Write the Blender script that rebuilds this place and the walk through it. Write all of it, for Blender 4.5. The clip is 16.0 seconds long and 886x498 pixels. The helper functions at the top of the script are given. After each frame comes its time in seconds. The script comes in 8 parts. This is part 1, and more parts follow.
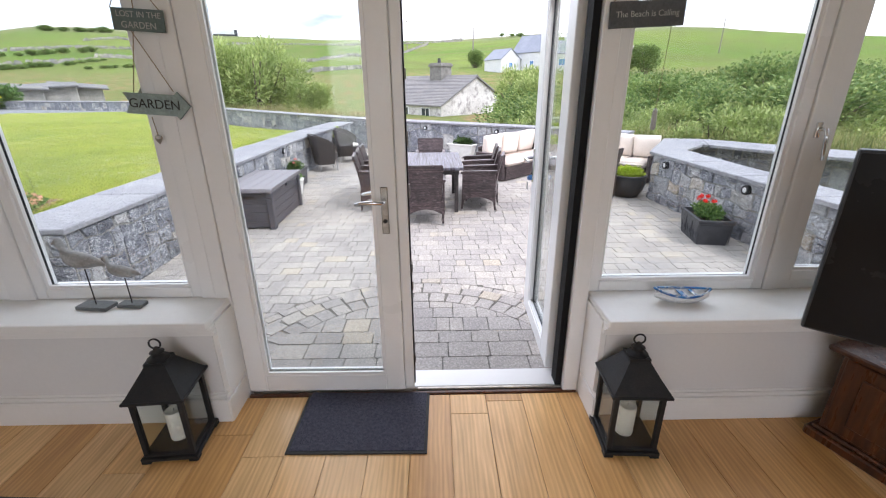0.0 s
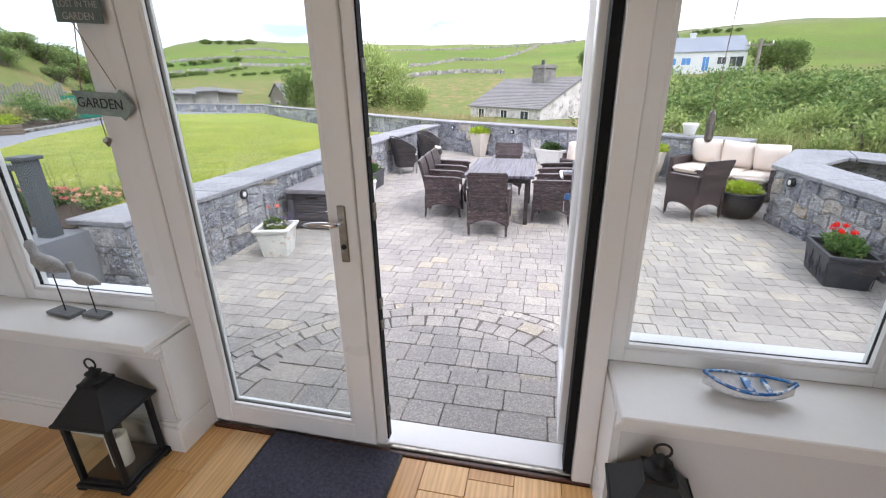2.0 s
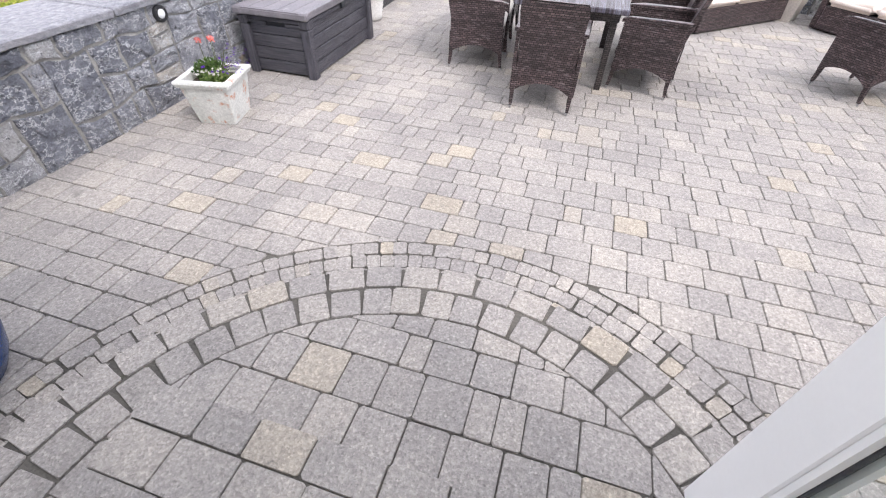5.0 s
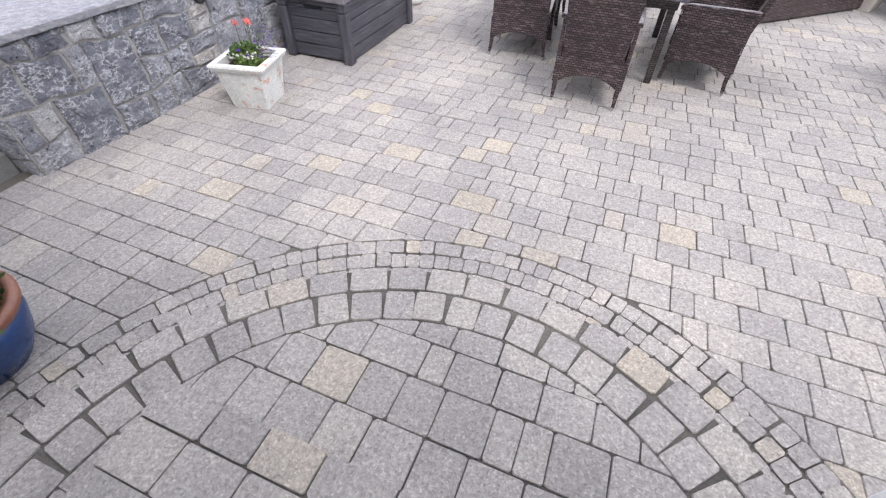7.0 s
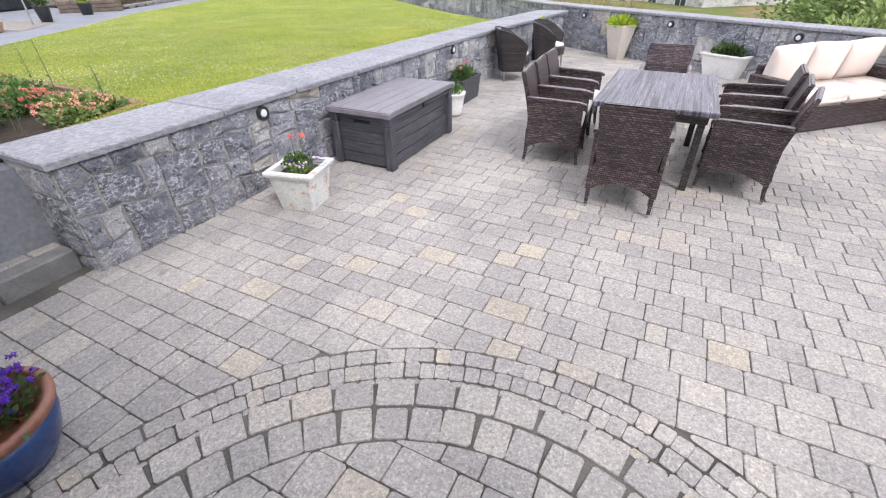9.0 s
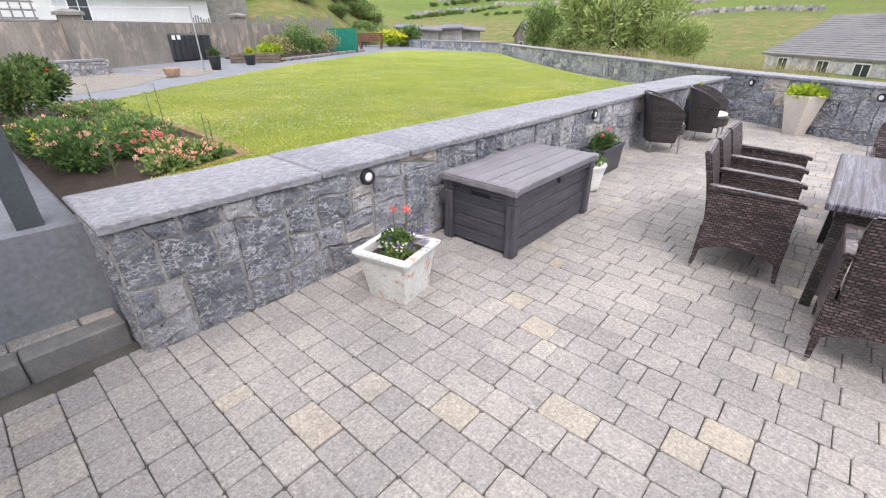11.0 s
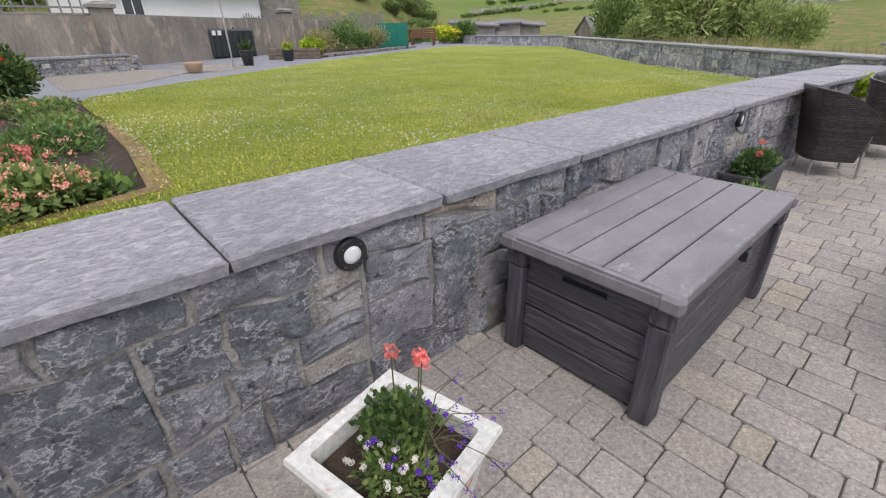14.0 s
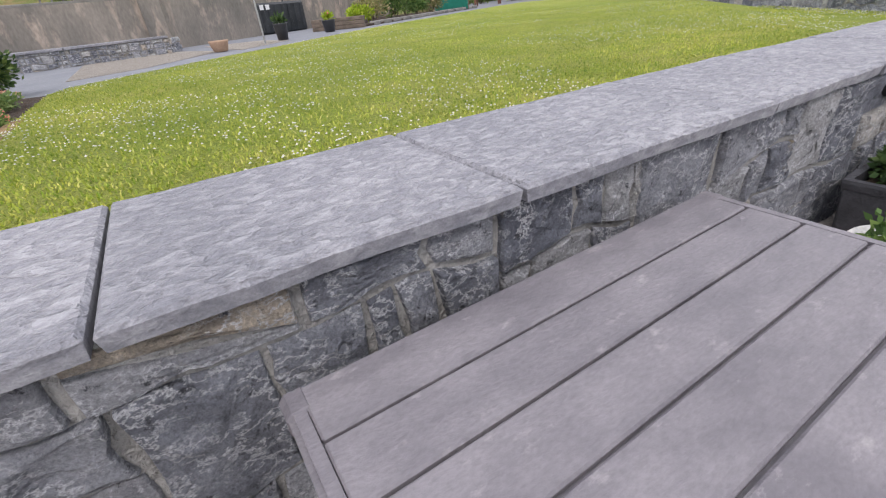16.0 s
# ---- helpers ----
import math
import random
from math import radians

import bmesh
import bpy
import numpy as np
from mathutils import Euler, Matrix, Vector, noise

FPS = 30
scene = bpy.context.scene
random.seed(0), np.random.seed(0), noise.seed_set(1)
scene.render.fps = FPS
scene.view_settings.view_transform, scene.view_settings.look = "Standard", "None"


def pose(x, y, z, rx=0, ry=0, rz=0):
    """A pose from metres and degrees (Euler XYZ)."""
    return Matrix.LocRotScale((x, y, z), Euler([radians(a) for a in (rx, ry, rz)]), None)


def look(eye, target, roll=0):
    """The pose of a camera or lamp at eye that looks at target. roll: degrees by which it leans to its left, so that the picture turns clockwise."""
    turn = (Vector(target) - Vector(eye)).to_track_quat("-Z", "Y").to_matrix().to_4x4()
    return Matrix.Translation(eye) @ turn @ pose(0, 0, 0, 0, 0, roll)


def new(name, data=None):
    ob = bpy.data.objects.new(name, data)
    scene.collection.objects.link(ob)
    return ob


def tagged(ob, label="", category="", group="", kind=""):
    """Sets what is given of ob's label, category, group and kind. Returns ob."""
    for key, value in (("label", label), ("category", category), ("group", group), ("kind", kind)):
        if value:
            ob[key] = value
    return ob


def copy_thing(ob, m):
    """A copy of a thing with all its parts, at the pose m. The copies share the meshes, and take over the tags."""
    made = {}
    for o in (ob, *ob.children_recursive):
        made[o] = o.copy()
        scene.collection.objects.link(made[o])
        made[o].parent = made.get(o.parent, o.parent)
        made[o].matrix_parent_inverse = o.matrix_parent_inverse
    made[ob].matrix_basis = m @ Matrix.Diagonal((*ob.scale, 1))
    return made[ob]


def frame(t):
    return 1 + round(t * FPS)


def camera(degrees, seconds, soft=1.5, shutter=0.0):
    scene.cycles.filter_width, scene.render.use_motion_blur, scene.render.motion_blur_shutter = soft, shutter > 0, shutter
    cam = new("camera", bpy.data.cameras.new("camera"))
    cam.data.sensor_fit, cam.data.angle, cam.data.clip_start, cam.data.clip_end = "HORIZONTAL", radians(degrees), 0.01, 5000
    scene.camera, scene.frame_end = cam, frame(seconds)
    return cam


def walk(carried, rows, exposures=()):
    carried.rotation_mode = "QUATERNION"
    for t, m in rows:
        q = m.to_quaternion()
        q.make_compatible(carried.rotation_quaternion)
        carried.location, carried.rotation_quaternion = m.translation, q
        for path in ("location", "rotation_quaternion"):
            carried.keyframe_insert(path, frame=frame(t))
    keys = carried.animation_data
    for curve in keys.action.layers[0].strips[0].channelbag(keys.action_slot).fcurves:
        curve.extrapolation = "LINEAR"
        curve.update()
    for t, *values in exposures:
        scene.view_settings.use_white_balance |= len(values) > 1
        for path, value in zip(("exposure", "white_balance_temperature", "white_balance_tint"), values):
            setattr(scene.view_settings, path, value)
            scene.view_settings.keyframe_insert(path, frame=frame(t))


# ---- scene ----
cam = camera(91.2, 16.0, 1.15)
PATH = [
    (0, (0.252, 0.001, 1.611), (0.278, 1.866, 0.89), -0.5),
    (0.5, (0.315, 0.034, 1.608), (0.299, 1.902, 0.892), -1.1),
    (1, (0.573, 0.131, 1.586), (0.382, 1.996, 0.888), -0.2),
    (1.5, (0.71, 0.251, 1.58), (0.363, 2.094, 0.884), -1.0),
    (2, (0.722, 0.51, 1.572), (0.313, 2.337, 0.869), -1.0),
    (2.5, (0.676, 0.846, 1.548), (0.234, 2.663, 0.838), -0.8),
    (3, (0.636, 1.224, 1.529), (0.181, 3.029, 0.797), -0.9),
    (3.5, (0.617, 1.494, 1.521), (0.138, 3.272, 0.741), -0.8),
    (4, (0.5, 1.805, 1.467), (0.077, 3.534, 0.557), -2.7),
    (4.5, (0.431, 2.038, 1.411), (0.032, 3.651, 0.299), -1.7),
    (5, (0.341, 2.297, 1.372), (-0.063, 3.7, 0.005), 1.9),
    (7.3, (0.306, 2.441, 1.338), (-0.245, 3.75, -0.07), 0.3),
    (7.5, (0.312, 2.44, 1.35), (-0.269, 3.779, -0.017), 0.3),
    (8, (0.33, 2.437, 1.375), (-0.323, 3.835, 0.104), -0.0),
    (8.5, (0.329, 2.456, 1.393), (-0.374, 3.867, 0.163), -0.6),
    (9, (0.28, 2.528, 1.411), (-0.49, 4.012, 0.312), -1.0),
    (9.5, (0.07, 2.753, 1.375), (-0.777, 4.302, 0.435), 0.6),
    (10, (-0.08, 2.947, 1.372), (-1.016, 4.459, 0.456), -0.1),
    (10.2, (-0.138, 3.029, 1.356), (-1.165, 4.487, 0.449), -0.3),
    (12.3, (-0.938, 3.852, 1.154), (-2.218, 5.117, 0.281), -0.5),
    (12.5, (-1.026, 3.971, 1.114), (-2.33, 5.23, 0.27), -0.4),
    (13, (-1.209, 4.195, 1.073), (-2.529, 5.433, 0.221), -0.1),
    (13.5, (-1.488, 4.428, 1.041), (-2.82, 5.642, 0.173), -0.6),
    (14, (-1.683, 4.628, 1.023), (-3.033, 5.802, 0.128), -1.2),
    (14.5, (-1.925, 4.901, 0.897), (-3.404, 5.886, -0.021), -0.9),
    (15, (-2.089, 5.094, 0.814), (-3.635, 5.923, -0.147), -2.0),
    (15.5, (-2.191, 5.402, 0.807), (-3.758, 6.148, -0.188), -5.4),
    (16, (-2.107, 5.961, 0.878), (-3.617, 6.812, -0.12), -6.0),
]
walk(cam, [(t, look(eye, target, roll)) for t, eye, target, roll in PATH],
     [(t, e, k, 17) for t, e, k in ((0, 1.34, 6150), (2.0, 1.28, 6150), (3.5, 1.28, 6250), (4.5, 1.2, 6350), (7.5, 1.05, 6200), (10, 1.03, 6350), (12.5, 1.0, 6450), (13, 0.68, 6450), (13.5, 0.52, 6450), (14.0, 0.45, 6500), (15.0, 0.44, 6350), (15.6, 0.66, 6400), (16, 0.58, 6450))])

# ---- world, sun, exposure ----
SUN_EL, SUN_ROT = radians(52), radians(125)
world = bpy.data.worlds.new("world")
scene.world = world
world.use_nodes = True
wn = world.node_tree
wn.nodes.clear()
w_out, w_bg = wn.nodes.new("ShaderNodeOutputWorld"), wn.nodes.new("ShaderNodeBackground")
w_sky = wn.nodes.new("ShaderNodeTexSky")
w_sky.sky_type, w_sky.sun_disc = "NISHITA", False
w_sky.sun_elevation, w_sky.sun_rotation = SUN_EL, SUN_ROT
w_sky.dust_density, w_sky.air_density, w_sky.ozone_density = 1.2, 1.0, 1.0
w_tc, w_map = wn.nodes.new("ShaderNodeTexCoord"), wn.nodes.new("ShaderNodeMapping")
w_map.inputs["Scale"].default_value = (1.0, 1.0, 3.2)
w_noise, w_ramp = wn.nodes.new("ShaderNodeTexNoise"), wn.nodes.new("ShaderNodeValToRGB")
w_noise.inputs["Scale"].default_value, w_noise.inputs["Detail"].default_value = 2.2, 7
w_ramp.color_ramp.elements[0].position, w_ramp.color_ramp.elements[0].color = 0.40, (0.55, 0.55, 0.55, 1)
w_ramp.color_ramp.elements[1].position, w_ramp.color_ramp.elements[1].color = 0.55, (1, 1, 1, 1)
w_cloud, w_ramp2 = wn.nodes.new("ShaderNodeMix"), wn.nodes.new("ShaderNodeValToRGB")
w_noise2 = wn.nodes.new("ShaderNodeTexNoise")
w_noise2.inputs["Scale"].default_value, w_noise2.inputs["Detail"].default_value = 4.5, 6
w_ramp2.color_ramp.elements[0].position, w_ramp2.color_ramp.elements[0].color = 0.33, (2.4, 2.8, 3.6, 1)
w_ramp2.color_ramp.elements[1].position, w_ramp2.color_ramp.elements[1].color = 0.62, (11.5, 11.5, 11.4, 1)
w_cloud.data_type = "RGBA"
for a, b in ((w_tc.outputs["Generated"], w_map.inputs[0]), (w_map.outputs[0], w_noise.inputs[0]), (w_map.outputs[0], w_noise2.inputs[0]), (w_noise.outputs["Fac"], w_ramp.inputs[0]),
             (w_noise2.outputs["Fac"], w_ramp2.inputs[0]), (w_ramp.outputs[0], w_cloud.inputs[0]), (w_sky.outputs[0], w_cloud.inputs[6]),
             (w_ramp2.outputs[0], w_cloud.inputs[7]), (w_cloud.outputs[2], w_bg.inputs[0]), (w_bg.outputs[0], w_out.inputs[0])):
    wn.links.new(a, b)
w_bg.inputs["Strength"].default_value = 0.13
sun = new("sun", bpy.data.lights.new("sun", "SUN"))
sun.data.energy, sun.data.angle, sun.data.color = 1.0, radians(14), (1.0, 0.96, 0.9)
sun.matrix_world = Matrix.Rotation(-SUN_ROT, 4, "Z") @ Matrix.Rotation(-(radians(90) - SUN_EL), 4, "X")


def area(name, at, to, w, h, power, color=(1, 1, 1)):
    """A rectangular fill lamp, added to brighten the room."""
    lamp = new(name, bpy.data.lights.new(name, "AREA"))
    lamp.data.shape, lamp.data.size, lamp.data.size_y = "RECTANGLE", w, h
    lamp.data.energy, lamp.data.color = power, color
    lamp.matrix_world = look(at, to)
    return lamp


# added fill from behind the camera; no known window stands there
area("room_fill_back", (0.3, -3.05, 1.45), (0.3, 0, 1.2), 3.4, 1.6, 13, (0.95, 0.97, 1.0))

# ---- materials ----
def node_mat(name):
    m = bpy.data.materials.new(name)
    m.use_nodes = True
    return m, m.node_tree, m.node_tree.nodes["Principled BSDF"]


def link(nt, *pairs):
    for a, b in pairs:
        nt.links.new(a, b)


def coords(nt, scale=(1, 1, 1), world_space=False):
    """Object coordinates (moved by the object's own random number), or world ones, scaled."""
    mp = nt.nodes.new("ShaderNodeMapping")
    mp.inputs["Scale"].default_value = scale
    if world_space:
        link(nt, (nt.nodes.new("ShaderNodeNewGeometry").outputs["Position"], mp.inputs[0]))
    else:
        info, mul = nt.nodes.new("ShaderNodeObjectInfo"), nt.nodes.new("ShaderNodeMath")
        mul.operation, mul.inputs[1].default_value = "MULTIPLY", 37.0
        link(nt, (nt.nodes.new("ShaderNodeTexCoord").outputs["Object"], mp.inputs[0]), (info.outputs["Random"], mul.inputs[0]), (mul.outputs[0], mp.inputs["Location"]))
    return mp.outputs[0]


def noise_fac(nt, vec, scale, detail=6, rough=0.55, lo=0.35, hi=0.65, warp=0.0):
    n, r = nt.nodes.new("ShaderNodeTexNoise"), nt.nodes.new("ShaderNodeMapRange")
    n.inputs["Scale"].default_value, n.inputs["Detail"].default_value, n.inputs["Roughness"].default_value = scale, detail, rough
    r.inputs["From Min"].default_value, r.inputs["From Max"].default_value = lo, hi
    n.inputs["Distortion"].default_value = warp
    link(nt, (vec, n.inputs["Vector"]), (n.outputs["Fac"], r.inputs["Value"]))
    return r.outputs["Result"]


def mix(nt, fac, a, b, blend="MIX"):
    m = nt.nodes.new("ShaderNodeMix")
    m.data_type, m.blend_type = "RGBA", blend
    for s, v in ((m.inputs[0], fac), (m.inputs[6], a), (m.inputs[7], b)):
        if isinstance(v, bpy.types.NodeSocket):
            nt.links.new(v, s)
        elif isinstance(v, (int, float)):
            s.default_value = v
        else:
            s.default_value = (*v, 1) if len(v) == 3 else v
    return m.outputs[2]


def bump(nt, height, strength=0.4, dist=0.01, before=None):
    b = nt.nodes.new("ShaderNodeBump")
    b.inputs["Strength"].default_value, b.inputs["Distance"].default_value = strength, dist
    nt.links.new(height, b.inputs["Height"])
    if before is not None:
        nt.links.new(before, b.inputs["Normal"])
    return b.outputs[0]


def ramp(nt, fac, stops):
    r = nt.nodes.new("ShaderNodeValToRGB")
    while len(r.color_ramp.elements) < len(stops):
        r.color_ramp.elements.new(0.5)
    for e, (p, c) in zip(r.color_ramp.elements, stops):
        e.position, e.color = p, (*c, 1)
    nt.links.new(fac, r.inputs[0])
    return r.outputs[0]


def surface(name, c1, c2, scale=6, fine=60, rough=0.6, metal=0.0, relief=0.3, depth=0.003, vary=None, island=False, world_space=False, stretch=(1, 1, 1), spec=0.5, c3=None, third=0.5, grain=None):
    """A general surface: two tones in large patches, fine grain, relief, piece-to-piece variation."""
    m, nt, p = node_mat(name)
    v = coords(nt, stretch, world_space)
    big, small = noise_fac(nt, v, scale), noise_fac(nt, v, fine, 4, 0.6, 0.3, 0.7)
    col = mix(nt, big, c1, c2)
    if c3:
        col = mix(nt, noise_fac(nt, v, scale * 2.3, 8, 0.65, third, third + 0.12), col, c3)
    k = grain if grain is not None else (0.04 if relief < 0.1 else 0.17)
    col = mix(nt, 1.0, col, mix(nt, small, (1 - k,) * 3, (1 + k,) * 3), "MULTIPLY")
    if vary:
        src = nt.nodes.new("ShaderNodeNewGeometry").outputs["Random Per Island"] if island else nt.nodes.new("ShaderNodeObjectInfo").outputs["Random"]
        col = mix(nt, 1.0, col, ramp(nt, src, vary), "MULTIPLY")
    link(nt, (col, p.inputs["Base Color"]))
    rr = nt.nodes.new("ShaderNodeMapRange")
    rr.inputs["To Min"].default_value, rr.inputs["To Max"].default_value = max(0.03, rough - 0.08), min(1, rough + 0.08)
    link(nt, (big, rr.inputs["Value"]), (rr.outputs[0], p.inputs["Roughness"]))
    p.inputs["Metallic"].default_value = metal
    p.inputs["Specular IOR Level"].default_value = spec
    if relief:
        link(nt, (bump(nt, small, relief, depth, bump(nt, big, relief * 0.6, depth * 3)), p.inputs["Normal"]))
    return m


GREYS = [(0.0, (0.72, 0.72, 0.74)), (0.35, (0.95, 0.93, 0.9)), (0.7, (1.12, 1.08, 1.0)), (1.0, (1.3, 1.24, 1.1))]
M = {}
M["paint"] = surface("white_paint", (0.80, 0.79, 0.76), (0.76, 0.75, 0.72), 1.5, 50, 0.45, relief=0.02, grain=0.015)
M["wall_paint"] = surface("wall_paint", (0.70, 0.69, 0.67), (0.67, 0.66, 0.64), 1.0, 60, 0.8, relief=0.03, grain=0.015)
M["upvc"] = surface("white_frame", (0.80, 0.80, 0.79), (0.76, 0.76, 0.75), 2, 80, 0.35, relief=0, grain=0.01)
M["ceiling"] = surface("ceiling_paint", (0.78, 0.78, 0.76), (0.74, 0.74, 0.72), 1.0, 60, 0.9, relief=0.05)
M["rubber"] = surface("black_rubber", (0.008, 0.008, 0.009), (0.012, 0.012, 0.012), 5, 80, 0.7, spec=0.15)
M["seal_grey"] = surface("grey_seal", (0.07, 0.075, 0.085), (0.10, 0.105, 0.115), 5, 80, 0.6, spec=0.2)
M["black_metal"] = surface("black_metal", (0.012, 0.012, 0.013), (0.022, 0.021, 0.02), 14, 120, 0.5, relief=0.15, spec=0.25)
M["chrome"] = surface("chrome", (0.75, 0.75, 0.76), (0.66, 0.66, 0.67), 10, 80, 0.16, 1.0, relief=0.02)
M["steel"] = surface("worn_steel", (0.42, 0.40, 0.36), (0.3, 0.28, 0.25), 30, 120, 0.38, 1.0, relief=0.1)
M["dark_steel"] = surface("tarnished_steel", (0.22, 0.20, 0.17), (0.12, 0.11, 0.10), 60, 120, 0.45, 0.9, relief=0.1)
M["slate_sign"] = surface("sage_paint", (0.10, 0.14, 0.13), (0.13, 0.17, 0.16), 10, 90, 0.7)
M["pale_sign"] = surface("pale_sage_paint", (0.28, 0.35, 0.33), (0.22, 0.28, 0.27), 10, 90, 0.7)
M["dark_sign"] = surface("grey_slate", (0.07, 0.075, 0.08), (0.10, 0.105, 0.11), 10, 90, 0.7)
M["bed_rim"] = surface("dry_bed_edge", (0.42, 0.27, 0.13), (0.28, 0.19, 0.10), 9, 90, 0.95, relief=1.0, depth=0.01)
M["ink"] = surface("dark_ink", (0.02, 0.02, 0.02), (0.03, 0.03, 0.03), 10, 90, 0.7)
M["chalk"] = surface("pale_lettering", (0.38, 0.38, 0.36), (0.45, 0.45, 0.43), 10, 90, 0.7)
M["twine"] = surface("twine", (0.24, 0.18, 0.12), (0.32, 0.25, 0.17), 30, 300, 0.9)
M["mat"] = surface("grey_mat", (0.07, 0.07, 0.11), (0.13, 0.13, 0.18), 60, 420, 0.95, relief=1.0, depth=0.006)
M["mat_edge"] = surface("mat_edge", (0.02, 0.02, 0.022), (0.03, 0.03, 0.03), 20, 90, 0.7)
M["rug"] = surface("patterned_rug", (0.34, 0.33, 0.30), (0.46, 0.45, 0.41), 8, 260, 0.95, relief=0.6, c3=(0.16, 0.16, 0.16), third=0.56)
M["rug_edge"] = surface("rug_border", (0.05, 0.05, 0.055), (0.07, 0.07, 0.075), 20, 200, 0.95, relief=0.5)
M["candle"] = surface("candle_wax", (0.80, 0.76, 0.66), (0.84, 0.80, 0.72), 6, 60, 0.5)
M["cabinet"] = surface("dark_cherry_wood", (0.10, 0.035, 0.014), (0.045, 0.016, 0.008), 5, 60, 0.32, stretch=(7, 7, 0.8), relief=0.15)
M["screen"] = surface("black_screen", (0.008, 0.008, 0.009), (0.010, 0.010, 0.011), 2, 30, 0.25, relief=0, spec=0.15)
M["blue_glaze"] = surface("blue_glaze", (0.02, 0.10, 0.36), (0.03, 0.22, 0.5), 12, 60, 0.2, relief=0.05, c3=(0.75, 0.78, 0.78), third=0.5)
M["bird_grey"] = surface("grey_painted_wood", (0.26, 0.26, 0.25), (0.36, 0.36, 0.35), 12, 90, 0.65)
M["bird_white"] = surface("white_painted_wood", (0.62, 0.62, 0.60), (0.5, 0.5, 0.48), 12, 90, 0.65)
M["bird_base"] = surface("slate_base", (0.12, 0.13, 0.13), (0.16, 0.17, 0.17), 12, 90, 0.75)
M["cushion"] = surface("cream_fabric", (0.80, 0.70, 0.62), (0.74, 0.64, 0.565), 3, 220, 0.9, relief=0.35)
M["seat_pad"] = surface("white_fabric", (0.74, 0.70, 0.64), (0.66, 0.62, 0.57), 5, 220, 0.9, relief=0.3)
M["alu"] = surface("brushed_aluminium", (0.5, 0.5, 0.5), (0.4, 0.4, 0.4), 10, 90, 0.4, 1.0)
M["white_pot"] = surface("chipped_white_paint", (0.72, 0.72, 0.68), (0.56, 0.57, 0.53), 6, 60, 0.6, c3=(0.50, 0.20, 0.09), third=0.575, relief=0.3)
M["clean_pot"] = surface("white_resin", (0.70, 0.69, 0.66), (0.62, 0.61, 0.58), 5, 60, 0.6)
M["cream_pot"] = surface("cream_resin", (0.58, 0.53, 0.46), (0.52, 0.47, 0.41), 5, 60, 0.65)
M["lead_pot"] = surface("black_lead_resin", (0.035, 0.036, 0.042), (0.06, 0.06, 0.068), 12, 80, 0.45, relief=0.5, depth=0.004)
M["black_pot"] = surface("black_glazed_pot", (0.018, 0.019, 0.022), (0.035, 0.036, 0.04), 5, 60, 0.4)
M["blue_pot"] = surface("dark_blue_glaze", (0.012, 0.03, 0.10), (0.02, 0.06, 0.18), 3, 60, 0.22, relief=0.1)
M["clay_rim"] = surface("brown_glaze_rim", (0.16, 0.06, 0.035), (0.24, 0.10, 0.06), 8, 60, 0.35)
M["terracotta"] = surface("terracotta", (0.45, 0.30, 0.20), (0.38, 0.25, 0.17), 8, 60, 0.75)
M["soil"] = surface("soil", (0.045, 0.030, 0.02), (0.09, 0.06, 0.04), 12, 90, 0.95, relief=1.0, depth=0.01)
M["bark"] = surface("bark", (0.09, 0.07, 0.05), (0.15, 0.12, 0.09), 12, 60, 0.9, relief=0.8)
M["stem"] = surface("green_stem", (0.07, 0.12, 0.04), (0.12, 0.10, 0.05), 12, 60, 0.7)
M["render_white"] = surface("white_render", (0.66, 0.67, 0.68), (0.6, 0.61, 0.62), 0.6, 30, 0.85, relief=0.1)
M["render_old"] = surface("weathered_lime_wash", (0.70, 0.68, 0.655), (0.58, 0.56, 0.54), 0.9, 12, 0.9, relief=0.8, depth=0.04, c3=(0.34, 0.32, 0.31), third=0.50)
M["concrete"] = surface("stained_concrete", (0.27, 0.24, 0.205), (0.15, 0.14, 0.125), 1.1, 20, 0.9, relief=0.5, stretch=(1, 1, 0.4), c3=(0.40, 0.33, 0.27), third=0.53)
M["coping_conc"] = surface("concrete_coping", (0.24, 0.23, 0.21), (0.16, 0.155, 0.14), 3, 30, 0.9)
M["slate_roof"] = surface("slate_roof", (0.12, 0.12, 0.125), (0.19, 0.185, 0.185), 2.0, 12, 0.75, relief=0.3)
M["slate_piece"] = surface("slate_tile", (0.17, 0.17, 0.178), (0.24, 0.235, 0.235), 1.3, 14, 0.7, relief=0.3, vary=GREYS, island=True)
M["blue_roof"] = surface("blue_slate_roof", (0.20, 0.22, 0.27), (0.25, 0.27, 0.32), 0.5, 5, 0.7)
M["dark_window"] = surface("dark_pane", (0.03, 0.04, 0.05), (0.05, 0.06, 0.07), 1, 10, 0.12, relief=0)
M["blue_paint"] = surface("blue_paint", (0.06, 0.20, 0.50), (0.08, 0.25, 0.55), 3, 40, 0.5)
M["black_plastic"] = surface("black_plastic", (0.015, 0.018, 0.022), (0.03, 0.034, 0.04), 4, 60, 0.4)
M["green_net"] = surface("green_netting", (0.0, 0.14, 0.10), (0.01, 0.20, 0.14), 6, 200, 0.8)
M["grey_wood"] = surface("weathered_grey_wood", (0.16, 0.16, 0.16), (0.24, 0.24, 0.235), 6, 40, 0.85, stretch=(1, 1, 6))
M["brown_wood"] = surface("brown_wood", (0.17, 0.07, 0.04), (0.12, 0.05, 0.03), 6, 40, 0.6)
M["old_wood"] = surface("old_sleeper", (0.10, 0.08, 0.06), (0.18, 0.14, 0.11), 6, 40, 0.9)
M["pole_wood"] = surface("pole_wood", (0.22, 0.19, 0.16), (0.28, 0.25, 0.22), 2, 30, 0.9)
